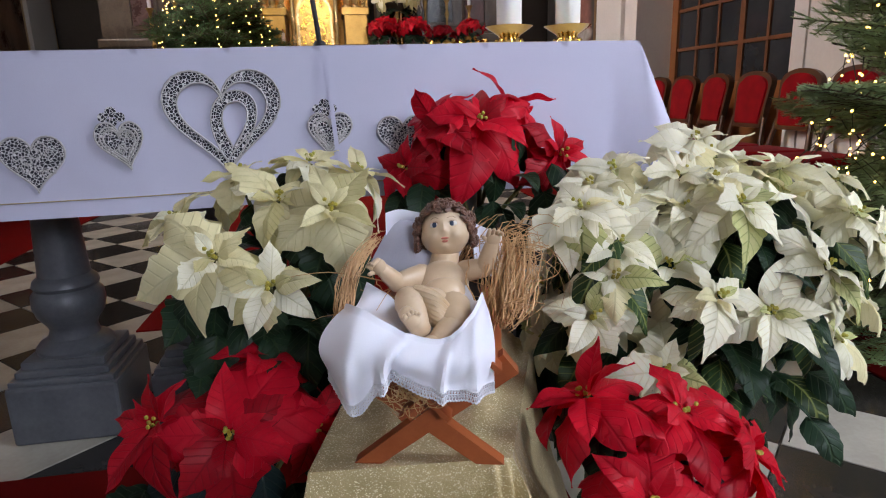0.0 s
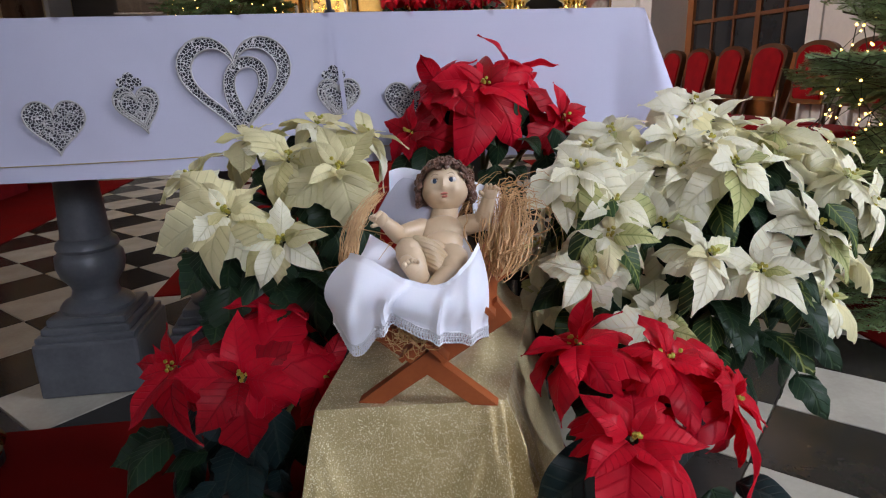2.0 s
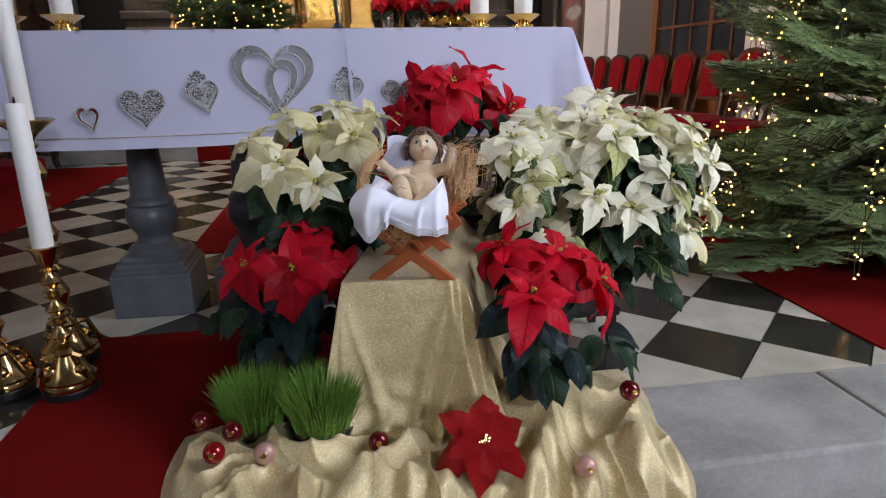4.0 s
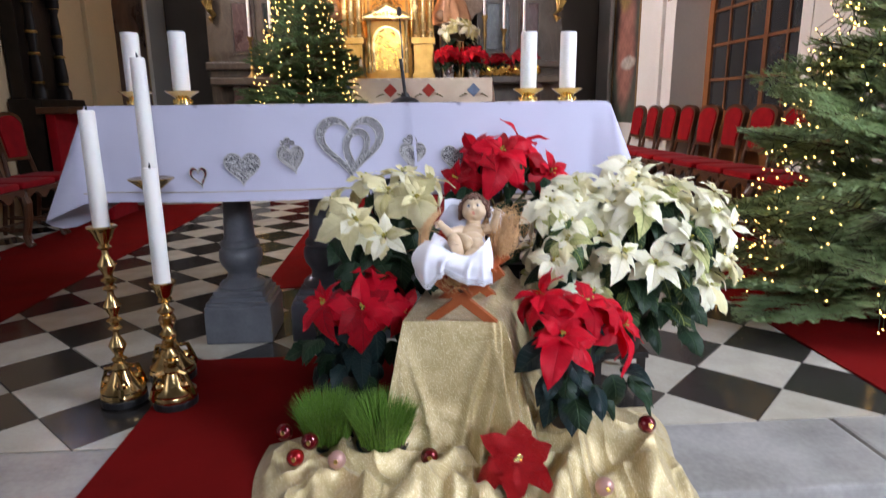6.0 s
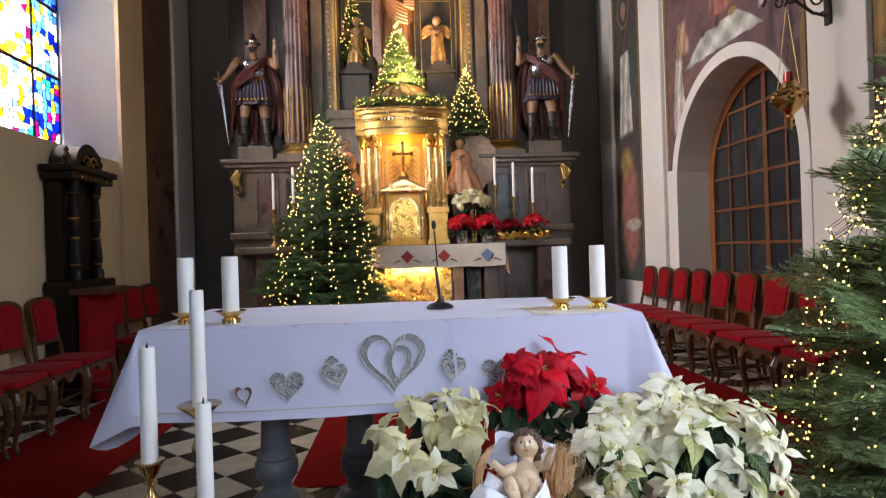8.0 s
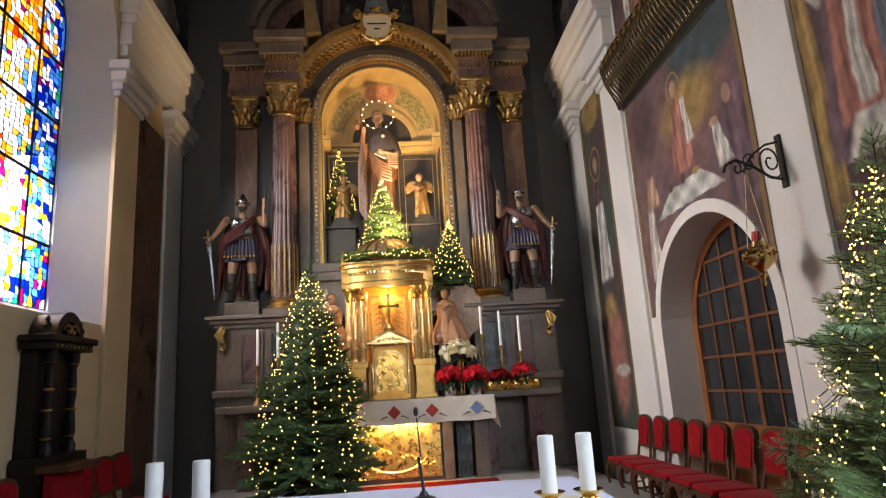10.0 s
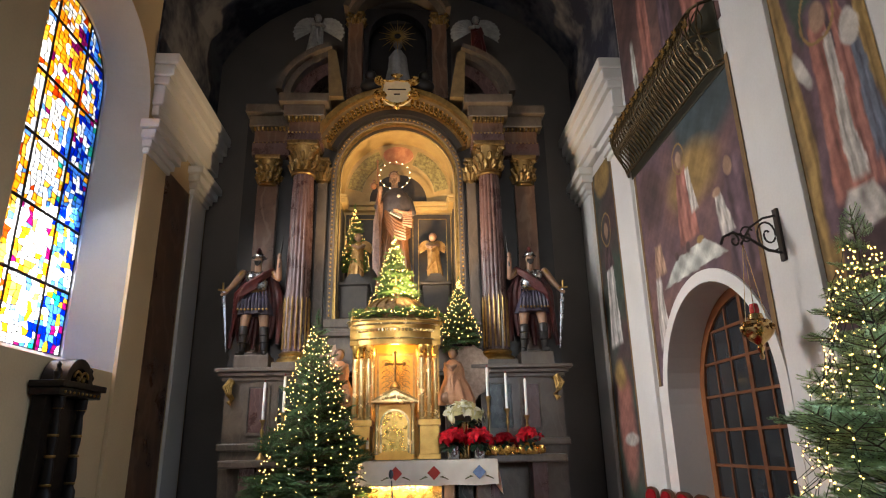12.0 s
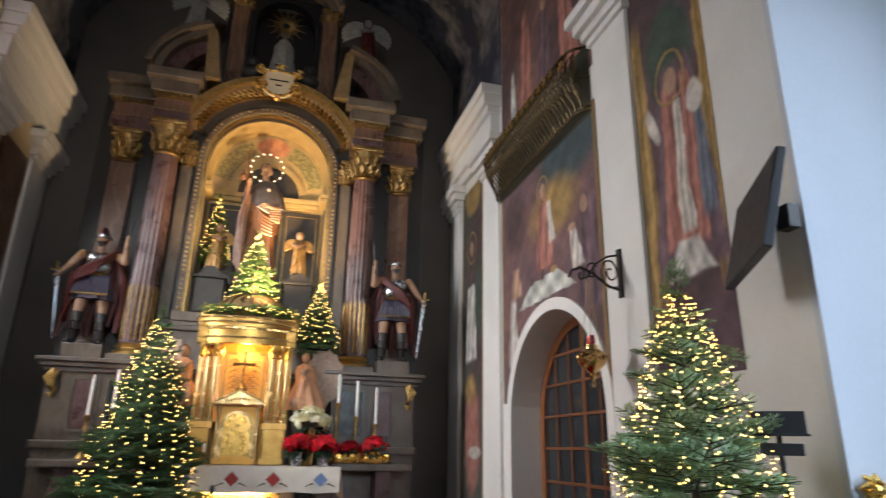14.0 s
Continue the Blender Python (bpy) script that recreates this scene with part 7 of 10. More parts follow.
for s in (-1, 1):
    bm = bmesh.new()
    lathe(bm, [(0, 1.42), (0.032, 1.42), (0.03, 1.45), (0.024, 1.46), (0.022, 1.98), (0.034, 2.04), (0.036, 2.06), (0, 2.06)], 12, (C + s * 0.235, 7.915, 0))
    tpart("shrine_column", bm, M["gold_leaf"], smooth=True)
    bm = bmesh.new()
    xa, xb = sorted((C + s * 0.004, C + s * 0.165))
    line = [(xa, 1.46), (xb, 1.46), (xb, 1.80)] + ([(C + s * 0.165 * math.cos(t), 1.80 + 0.165 * math.sin(t)) for t in (math.pi / 2 * i / 8 for i in range(1, 8))] if s > 0 else []) + [(xa if s > 0 else xb, 1.965 if s > 0 else 1.80)]
    if s < 0:
        line = [(xb, 1.46), (xa, 1.46), (xa, 1.80)] + [(C - 0.165 * math.cos(t), 1.80 + 0.165 * math.sin(t)) for t in (math.pi / 2 * i / 8 for i in range(1, 8))] + [(xb, 1.965)]
    prism(bm, line, 7.905, 7.935)
    for k in range(5):
        xm = C + s * 0.085
        tube(bm, [(xm + 0.04 * (1 - t) * math.cos(7 * t), 7.90, 1.53 + 0.085 * k + 0.035 * (1 - t) * math.sin(7 * t)) for t in (q / 10 for q in range(11))], 0.006, 5)
    tpart("shrine_door", bm, M["gold"], "gilded door leaf with relief", True)
bm = bmesh.new()
band(bm, arch_line(C, 0.168, 1.45, 1.80, 16), arch_line(C, 0.195, 1.43, 1.80, 16), 7.89, 7.935)
tpart("door_arch", bm, M["gold_leaf"], smooth=True)
bm = bmesh.new()
lathe(bm, [(0, 2.25), (0.07, 2.25), (0.075, 2.29), (0.05, 2.33), (0.02, 2.36), (0, 2.36)], 14, (C, 8.02, 0))
tube(bm, [(C, 8.02, 2.34), (C, 8.02, 2.74)], 0.020, 6)
tube(bm, [(C - 0.11, 8.02, 2.60), (C + 0.11, 8.02, 2.60)], 0.018, 6)
for dx, dz in ((-0.12, 2.60), (0.12, 2.60), (0.0, 2.75)):
    ball(bm, (C + dx, 8.02, dz), 0.028, 8, 6)
for i in range(12):
    a = 2 * math.pi * i / 12
    tube(bm, [(C + 0.03 * math.cos(a), 8.02, 2.58 + 0.03 * math.sin(a)), (C + 0.075 * math.cos(a), 8.02, 2.58 + 0.075 * math.sin(a))], [0.006, 0.002], 4)
tpart("cross", bm, M["gold_old"], "small ornate standing cross", True)
# dome
bm = bmesh.new()
lathe(bm, [(0.49, 3.225), (0.49, 3.27), (0.46, 3.37), (0.38, 3.47), (0.27, 3.54), (0.15, 3.585), (0.06, 3.60), (0.05, 3.68), (0.0, 3.68)], 48, (0, 0, 0), flute=0.04, flutes=16)
bmesh.ops.transform(bm, matrix=Matrix.Translation((C, 8.28, 0)) @ Matrix.Diagonal((1, 0.6, 1, 1)), verts=bm.verts)
M["dome"] = mat("brown_gilded_dome", (0.30, 0.19, 0.08), (0.12, 0.07, 0.03), 0.62, 0.35, scale=30, fine=90, bump=0.5)
tpart("dome", bm, M["dome"], "ribbed dull gilded dome", True)
for k in range(9):
    a = math.pi * (1.0 + (k + 0.5) / 9)
    bm = bmesh.new()
    prof = [(0.495, 3.25), (0.472, 3.37), (0.392, 3.478), (0.28, 3.55), (0.15, 3.595)]
    tube(bm, [(C + q * math.cos(a), 8.28 + 0.6 * q * math.sin(a), z) for q, z in prof], [0.016, 0.015, 0.013, 0.011, 0.008], 6)
    tpart("dome_rib", bm, M["gold_old"], smooth=True)
bm = bmesh.new()
ball(bm, (C, 8.28, 3.72), 0.055, 12, 8)
tube(bm, [(C, 8.28, 3.74), (C, 8.28, 3.92)], 0.012, 6)
tube(bm, [(C - 0.055, 8.28, 3.86), (C + 0.055, 8.28, 3.86)], 0.011, 6)
tpart("finial", bm, M["gold"], "gilded orb and cross", True)
for s in (-1, 1):
    bm = bmesh.new()
    lathe(bm, [(0, 3.21), (0.035, 3.21), (0.03, 3.25), (0.012, 3.28), (0.022, 3.31), (0.012, 3.35), (0.003, 3.40), (0, 3.40)], 10, (C + s * 0.60, 8.06, 0))
    tpart("corner_finial", bm, M["gold_dull"], smooth=True)

# ---------------------------------------------------------------- carved figures, each one plain mesh
F_SKIN = mat("carved_skin", (0.36, 0.21, 0.125), (0.25, 0.14, 0.08), 0.45, scale=20, bump=0.1)
F_RED = mat("carved_red_cloak", (0.105, 0.018, 0.015), (0.045, 0.008, 0.007), 0.42, scale=14, fine=80, bump=0.2)
F_BLUE = mat("carved_violet_skirt", (0.055, 0.045, 0.075), (0.028, 0.022, 0.04), 0.5, scale=14, fine=80, bump=0.2)
F_BROWN = mat("carved_brown_robe", (0.27, 0.115, 0.038), (0.12, 0.05, 0.02), 0.42, scale=14, fine=80, bump=0.2)
F_GOLD = mat("carved_gold_robe", (0.48, 0.29, 0.10), (0.24, 0.13, 0.04), 0.42, 0.55, scale=14, fine=80, bump=0.25)
F_DARK = mat("carved_dark_leather", (0.025, 0.022, 0.02), None, 0.4, scale=14, bump=0.2)
F_STONE = mat("carved_pale_stone", (0.30, 0.29, 0.26), (0.18, 0.17, 0.16), 0.6, scale=14, bump=0.2)


class Figure:
    """Collects shapes of several colours into one mesh."""

    def __init__(self, mats):
        self.bm, self.mats, self.n = bmesh.new(), mats, 0

    def paint(self, k):
        self.bm.faces.ensure_lookup_table()
        for f in self.bm.faces[self.n:]:
            f.material_index = k
        self.n = len(self.bm.faces)

    def robe(self, prof, c, folds, k, lean=(0, 0)):
        """A draped body: turned, with folds that deepen downwards."""
        n, rings = 40, []
        z0, z1 = prof[0][1], prof[-1][1]
        for r, z in prof:
            t = (z - z0) / (z1 - z0)
            rings.append([self.bm.verts.new((c[0] + lean[0] * t + r * (1 + folds * (1 - t) * math.sin(a * 9 + 3 * t)) * math.cos(a), c[1] + lean[1] * t + 0.75 * r * (1 + folds * (1 - t) * math.sin(a * 9 + 3 * t)) * math.sin(a), c[2] + z)) for a in (2 * math.pi * i / n for i in range(n))])
        for a, b in zip(rings, rings[1:]):
            for i in range(n):
                self.bm.faces.new((a[i], a[(i + 1) % n], b[(i + 1) % n], b[i]))
        self.bm.faces.new(rings[0]), self.bm.faces.new(rings[-1])
        self.paint(k)

    def done(self, name, label):
        return tagged(part(name, self.bm, self.mats, smooth=True), label, "statue")


def guard(cx, z0, s, label):
    """An armoured figure with helmet, cloak and sword; s mirrors the pose."""
    f = Figure([F_SKIN, F_RED, F_BLUE, M["steel"], F_DARK, M["gold_dull"]])
    y = 8.52
    h = 1.62
    P = lambda x, dy, z: (cx + s * x * 1.12, y + dy, z0 + z * h)
    for k, x in ((0, -0.13), (1, 0.12)):
        blob(f.bm, P(x * 0.75, 0, 0.47), P(x, -0.05 * k, 0.27), 0.088, 0.062, 14)
    f.paint(0)
    for k, x in ((0, -0.13), (1, 0.12)):
        blob(f.bm, P(x, -0.05 * k, 0.25), P(x * 1.12, 0, 0.045), 0.066, 0.044, 14)
        blob(f.bm, P(x * 1.12, 0.0, 0.03), P(x * 1.35, -0.11, 0.02), 0.042, 0.034, 10)
        for q in range(3):
            lathe(f.bm, [(0.060, -0.008), (0.072, 0.0), (0.060, 0.010)], 14, P(x * 1.05, -0.035 * k, 0.12 + 0.065 * q))
    f.paint(4)
    f.robe([(0.235, 0.37 * h), (0.22, 0.45 * h), (0.16, 0.55 * h), (0.145, 0.58 * h)], (cx, y, z0), 0.16, 2)
    # breastplate with a raised collar and belt
    ball(f.bm, P(0, 0, 0.655), 0.168, 20, 14, (1.0, 0.78, 0.95))
    ball(f.bm, P(-0.065, -0.045, 0.725), 0.098, 16, 12, (1.0, 0.9, 0.95))
    ball(f.bm, P(0.065, -0.045, 0.725), 0.098, 16, 12, (1.0, 0.9, 0.95))
    f.paint(3)
    lathe(f.bm, [(0.145, -0.02), (0.16, 0.0), (0.145, 0.02)], 20, P(0, 0, 0.578), Matrix.Identity(4))
    for q in range(4):
        lathe(f.bm, [(0.0, 0.0), (0.020, 0.004), (0.0, 0.012)], 8, P(-0.06 + 0.04 * q, -0.15, 0.575))
    f.paint(5)
    # leather strips of the skirt, with gilded ends
    for k in range(9):
        tube(f.bm, [P(-0.15 + 0.038 * k, -0.12, 0.575), P(-0.17 + 0.043 * k, -0.165, 0.49), P(-0.185 + 0.046 * k, -0.18, 0.41)], [0.018, 0.022, 0.018], 6)
    f.paint(2)
    for k in range(9):
        ball(f.bm, P(-0.185 + 0.046 * k, -0.19, 0.405), 0.019, 6, 5)
    for q in (-1, 1):
        for k in range(4):
            tube(f.bm, [P(q * 0.19, -0.05 + 0.04 * k, 0.775), P(q * 0.245, -0.06 + 0.045 * k, 0.72)], [0.024, 0.016], 6)
    f.paint(5)
    # cloak: behind the back to the calves, and a swathe over the hip
    for k in range(9):
        t = k / 8
        tube(f.bm, [P(-0.17 + 0.042 * k, 0.07, 0.80), P(-0.27 + 0.068 * k, 0.15, 0.58), P(-0.30 + 0.075 * k + 0.02 * math.sin(k * 2.1), 0.15, 0.34), P(-0.29 + 0.075 * k + 0.03 * math.sin(k * 1.7), 0.11, 0.12 + 0.05 * math.sin(k * 1.3))], [0.045, 0.06, 0.062, 0.028], 8)
    for k in range(5):
        tube(f.bm, [P(-0.20, -0.02, 0.80 - 0.012 * k), P(-0.10 + 0.02 * k, -0.165, 0.73 - 0.03 * k), P(0.10 + 0.02 * k, -0.20, 0.62 - 0.025 * k), P(0.24, -0.09, 0.56 - 0.045 * k), P(0.27, 0.0, 0.38 - 0.05 * k)][k // 3:], [0.03, 0.03, 0.036, 0.04, 0.02][k // 3:], 8)
    f.paint(1)
    # arms: one raised with a spear, one holding a sword by its hilt
    blob(f.bm, P(-0.20, 0, 0.77), P(-0.29, -0.04, 0.71), 0.058, 0.048, 12)
    blob(f.bm, P(-0.29, -0.04, 0.71), P(-0.295, -0.11, 0.88), 0.044, 0.032, 12)
    ball(f.bm, P(-0.295, -0.115, 0.915), 0.036, 10, 8, (0.85, 0.8, 1.3))
    blob(f.bm, P(0.20, 0, 0.77), P(0.30, -0.05, 0.65), 0.058, 0.048, 12)
    blob(f.bm, P(0.30, -0.05, 0.65), P(0.39, -0.12, 0.56), 0.044, 0.032, 12)
    ball(f.bm, P(0.40, -0.13, 0.55), 0.038, 10, 8)
    blob(f.bm, P(0, 0, 0.80), P(0, -0.01, 0.87), 0.052, 0.046, 12)
    ball(f.bm, P(0, -0.015, 0.895), 0.075, 16, 12, (0.85, 0.95, 1.15))
    ball(f.bm, P(0, -0.09, 0.893), 0.016, 8, 6, (0.8, 1.0, 1.5))
    f.paint(0)
    for q in range(7):
        blob(f.bm, P(-0.036 + 0.012 * q, -0.070, 0.872), P(-0.024 + 0.008 * q, -0.085, 0.828 + 0.004 * abs(q - 3)), 0.017, 0.008, 6)
    f.paint(4)
    ball(f.bm, P(0, 0.005, 0.928), 0.090, 18, 10, (0.95, 1.08, 0.78))
    lathe(f.bm, [(0.085, -0.012), (0.115, 0.0), (0.085, 0.008)], 18, P(0, 0.0, 0.915))
    f.paint(3)
    for q in range(9):
        a = radians(20 + 17 * q)
        ball(f.bm, P(0.0, 0.01 - 0.11 * math.cos(a), 0.940 + 0.055 * math.sin(a)), 0.034, 8, 6, (0.7, 1.0, 1.0))
    f.paint(1)
    tube(f.bm, [P(0.40, -0.13, 0.58), P(0.36, -0.12, 0.32), P(0.315, -0.10, 0.03)], [0.032, 0.030, 0.006], 6)
    f.paint(3)
    tube(f.bm, [P(0.34, -0.13, 0.585), P(0.47, -0.13, 0.595)], 0.016, 6)
    tube(f.bm, [P(0.405, -0.13, 0.59), P(0.412, -0.13, 0.66)], 0.016, 6)
    f.paint(5)
    tube(f.bm, [P(-0.30, -0.12, 0.80), P(-0.315, -0.11, 1.0), P(-0.33, -0.10, 1.12)], [0.014, 0.014, 0.006], 6)
    f.paint(4)
    return f.done("statue", label)


guard(2.08, 2.80, 1, "painted wooden soldier statue in silver armour and red cloak")
guard(-2.05, 2.80, -1, "painted wooden soldier statue in silver armour beside a brown pilaster")

# the saint in the niche
F_OCHRE = mat("carved_ochre_robe", (0.20, 0.085, 0.03), (0.10, 0.04, 0.015), 0.42, scale=10, fine=70, bump=0.2)
F_MANTLE = mat("carved_dark_mantle", (0.075, 0.062, 0.062), (0.035, 0.028, 0.03), 0.45, scale=14, fine=80, bump=0.2)
F_ROSE = mat("carved_rose_sleeve", (0.34, 0.18, 0.11), (0.18, 0.09, 0.05), 0.42, scale=14, fine=80, bump=0.2)
F_HAIR = mat("carved_brown_hair", (0.20, 0.115, 0.06), (0.09, 0.05, 0.025), 0.5, scale=40, fine=120, bump=0.5)
F_WHITE = mat("carved_white_page", (0.52, 0.46, 0.37), None, 0.5, scale=14, bump=0.1)
f = Figure([F_SKIN, F_OCHRE, F_MANTLE, F_ROSE, F_HAIR, F_WHITE, F_BROWN])
sx, sy, sz = C - 0.05, 9.16, 3.98
bx = bmesh.new()
box(bx, C - 0.30, C + 0.30, 9.0, 9.42, 3.435, 3.98, 0.02)
rpart("niche_pedestal", bx, M["pedestal"])
S = lambda x, y, z: (sx + x, sy + y, sz + z)
f.robe([(0.27, 0), (0.27, 0.1), (0.22, 0.55), (0.20, 0.95), (0.23, 1.25), (0.22, 1.45), (0.16, 1.62), (0.08, 1.68)], (sx, sy, sz), 0.16, 6)
# mantle round the shoulders and the chest
f.robe([(0.25, 1.16), (0.27, 1.30), (0.255, 1.48), (0.19, 1.62), (0.09, 1.70)], (sx + 0.02, sy - 0.02, sz), 0.05, 2)
# robe gathered across the hips, and long folds below it
for k in range(6):
    tube(f.bm, [S(0.25, -0.08, 1.06 - 0.045 * k), S(0.17, -0.17, 1.00 - 0.05 * k), S(0.02, -0.21, 1.06 - 0.055 * k), S(-0.10, -0.19, 1.20 - 0.05 * k), S(-0.17, -0.12, 1.30 - 0.04 * k)], [0.022, 0.036, 0.042, 0.034, 0.018], 8)
for k in range(9):
    x = -0.20 + 0.05 * k
    tube(f.bm, [S(x * 0.7 + 0.03, -0.15, 1.0 - 0.02 * k), S(x * 0.85 + 0.02 * math.sin(3 * k), -0.20, 0.6), S(x, -0.21, 0.30), S(x * 1.1, -0.20, 0.02)], [0.018, 0.034, 0.036, 0.022], 7)
f.paint(1)
# cloak hanging from the raised arm
for k in range(6):
    tube(f.bm, [S(-0.20 - 0.012 * k, -0.10 - 0.02 * k, 1.44 - 0.02 * k), S(-0.25 - 0.012 * k, -0.18, 1.05), S(-0.24 - 0.016 * k, -0.17, 0.6), S(-0.23 - 0.02 * k, -0.12, 0.12 + 0.03 * k)], [0.03, 0.04, 0.038, 0.02], 7)
f.paint(3)
for k in range(6):
    tube(f.bm, [S(0.27, -0.08, 1.34 - 0.035 * k), S(0.26, -0.15, 1.22 - 0.045 * k), S(0.13, -0.20, 1.18 - 0.035 * k)], [0.028, 0.04, 0.024], 6)
f.paint(3)
blob(f.bm, S(0.21, 0, 1.50), S(0.29, -0.08, 1.26), 0.085, 0.07)
blob(f.bm, S(-0.20, 0, 1.50), S(-0.28, -0.10, 1.36), 0.08, 0.065)
f.paint(2)
blob(f.bm, S(-0.28, -0.11, 1.36), S(-0.25, -0.20, 1.52), 0.05, 0.038)
f.paint(3)
blob(f.bm, S(-0.25, -0.20, 1.52), S(-0.235, -0.23, 1.60), 0.034, 0.040)
for k in range(4):
    blob(f.bm, S(-0.26 + 0.006 * k, -0.265, 1.57 + 0.022 * k), S(-0.21, -0.27, 1.575 + 0.022 * k), 0.011, 0.009, 6)
blob(f.bm, S(0.22, -0.16, 1.20), S(0.06, -0.22, 1.23), 0.04, 0.03)
for k in range(4):
    blob(f.bm, S(0.06, -0.235, 1.255 - 0.02 * k), S(-0.01, -0.235, 1.26 - 0.022 * k), 0.012, 0.009, 6)
blob(f.bm, S(0, 0, 1.62), S(0, -0.03, 1.78), 0.06, 0.058)
ball(f.bm, S(-0.01, -0.06, 1.89), 0.092, 20, 14, (0.82, 0.95, 1.18))
ball(f.bm, S(-0.012, -0.152, 1.885), 0.018, 8, 6, (0.8, 1.0, 1.6))
for q in (-1, 1):
    ball(f.bm, S(-0.01 + q * 0.036, -0.125, 1.875), 0.026, 8, 6)
f.paint(0)
rs = random.Random(3)
for k in range(46):
    a, e = rs.uniform(0, 6.28), rs.uniform(-0.3, 1.5)
    d = Vector((math.cos(a) * math.cos(e), math.sin(a) * math.cos(e), math.sin(e)))
    if d.y < -0.25 and d.z < 0.80:
        continue
    ball(f.bm, Vector(S(-0.01, -0.05, 1.90)) + Vector((d.x * 0.082, d.y * 0.092, d.z * 0.108)), rs.uniform(0.018, 0.028), 7, 5)
for k in range(26):
    ball(f.bm, S(-0.01 + rs.gauss(0, 0.030), -0.128 + rs.gauss(0, 0.012), 1.805 + rs.gauss(0, 0.024)), rs.uniform(0.014, 0.022), 6, 5, (0.8, 0.8, 1.4))
for q in (-1, 1):
    ball(f.bm, S(-0.01 + q * 0.032, -0.142, 1.925), 0.014, 6, 5, (1.4, 0.5, 0.4))
f.paint(4)
box(f.bm, -0.10, 0.10, -0.012, 0.012, -0.05, 0.05, 0.004, Matrix.Translation(S(0.03, -0.225, 1.17)) @ Matrix.Rotation(radians(28), 4, "Y") @ Matrix.Rotation(radians(-40), 4, "X"))
ball(f.bm, S(0.07, -0.22, 1.50), 0.03, 8, 6, (1, 0.4, 1))
f.paint(5)
tube(f.bm, [S(-0.22, -0.27, 0.2), S(-0.25, -0.26, 1.2), S(-0.285, -0.24, 2.12)], 0.014, 6)
ball(f.bm, S(-0.285, -0.25, 2.12), 0.024, 8, 6)
f.paint(6)
ball(f.bm, S(-0.34, -0.27, 1.66), 0.055, 10, 8, (1, 1, 1.15))
ball(f.bm, S(-0.335, -0.27, 1.74), 0.028, 8, 6)
f.paint(1)
f.done("statue", "carved robed statue with staff and book in the lit niche")

halo = thing("halo_of_bulbs", "ring of small light bulbs round the statue's head", "light ring")
BULB = mat("warm_bulb", (1, 0.8, 0.5), None, 0.4, bump=0, emit=(1.0, 0.80, 0.48, 6))
bm = bmesh.new()
tube(bm, [(sx + 0.26 * math.cos(a), 9.10, 5.92 + 0.25 * math.sin(a)) for a in (2 * math.pi * i / 40 for i in range(40))], 0.006, 5, True)
part("ring", bm, M["gold_dull"], halo)
for i in range(15):
    a = 2 * math.pi * (i + 0.5) / 15
    bm = bmesh.new()
    ball(bm, (sx + 0.26 * math.cos(a), 9.09, 5.92 + 0.25 * math.sin(a)), 0.011, 6, 5)
    part("bulb", bm, BULB, halo)


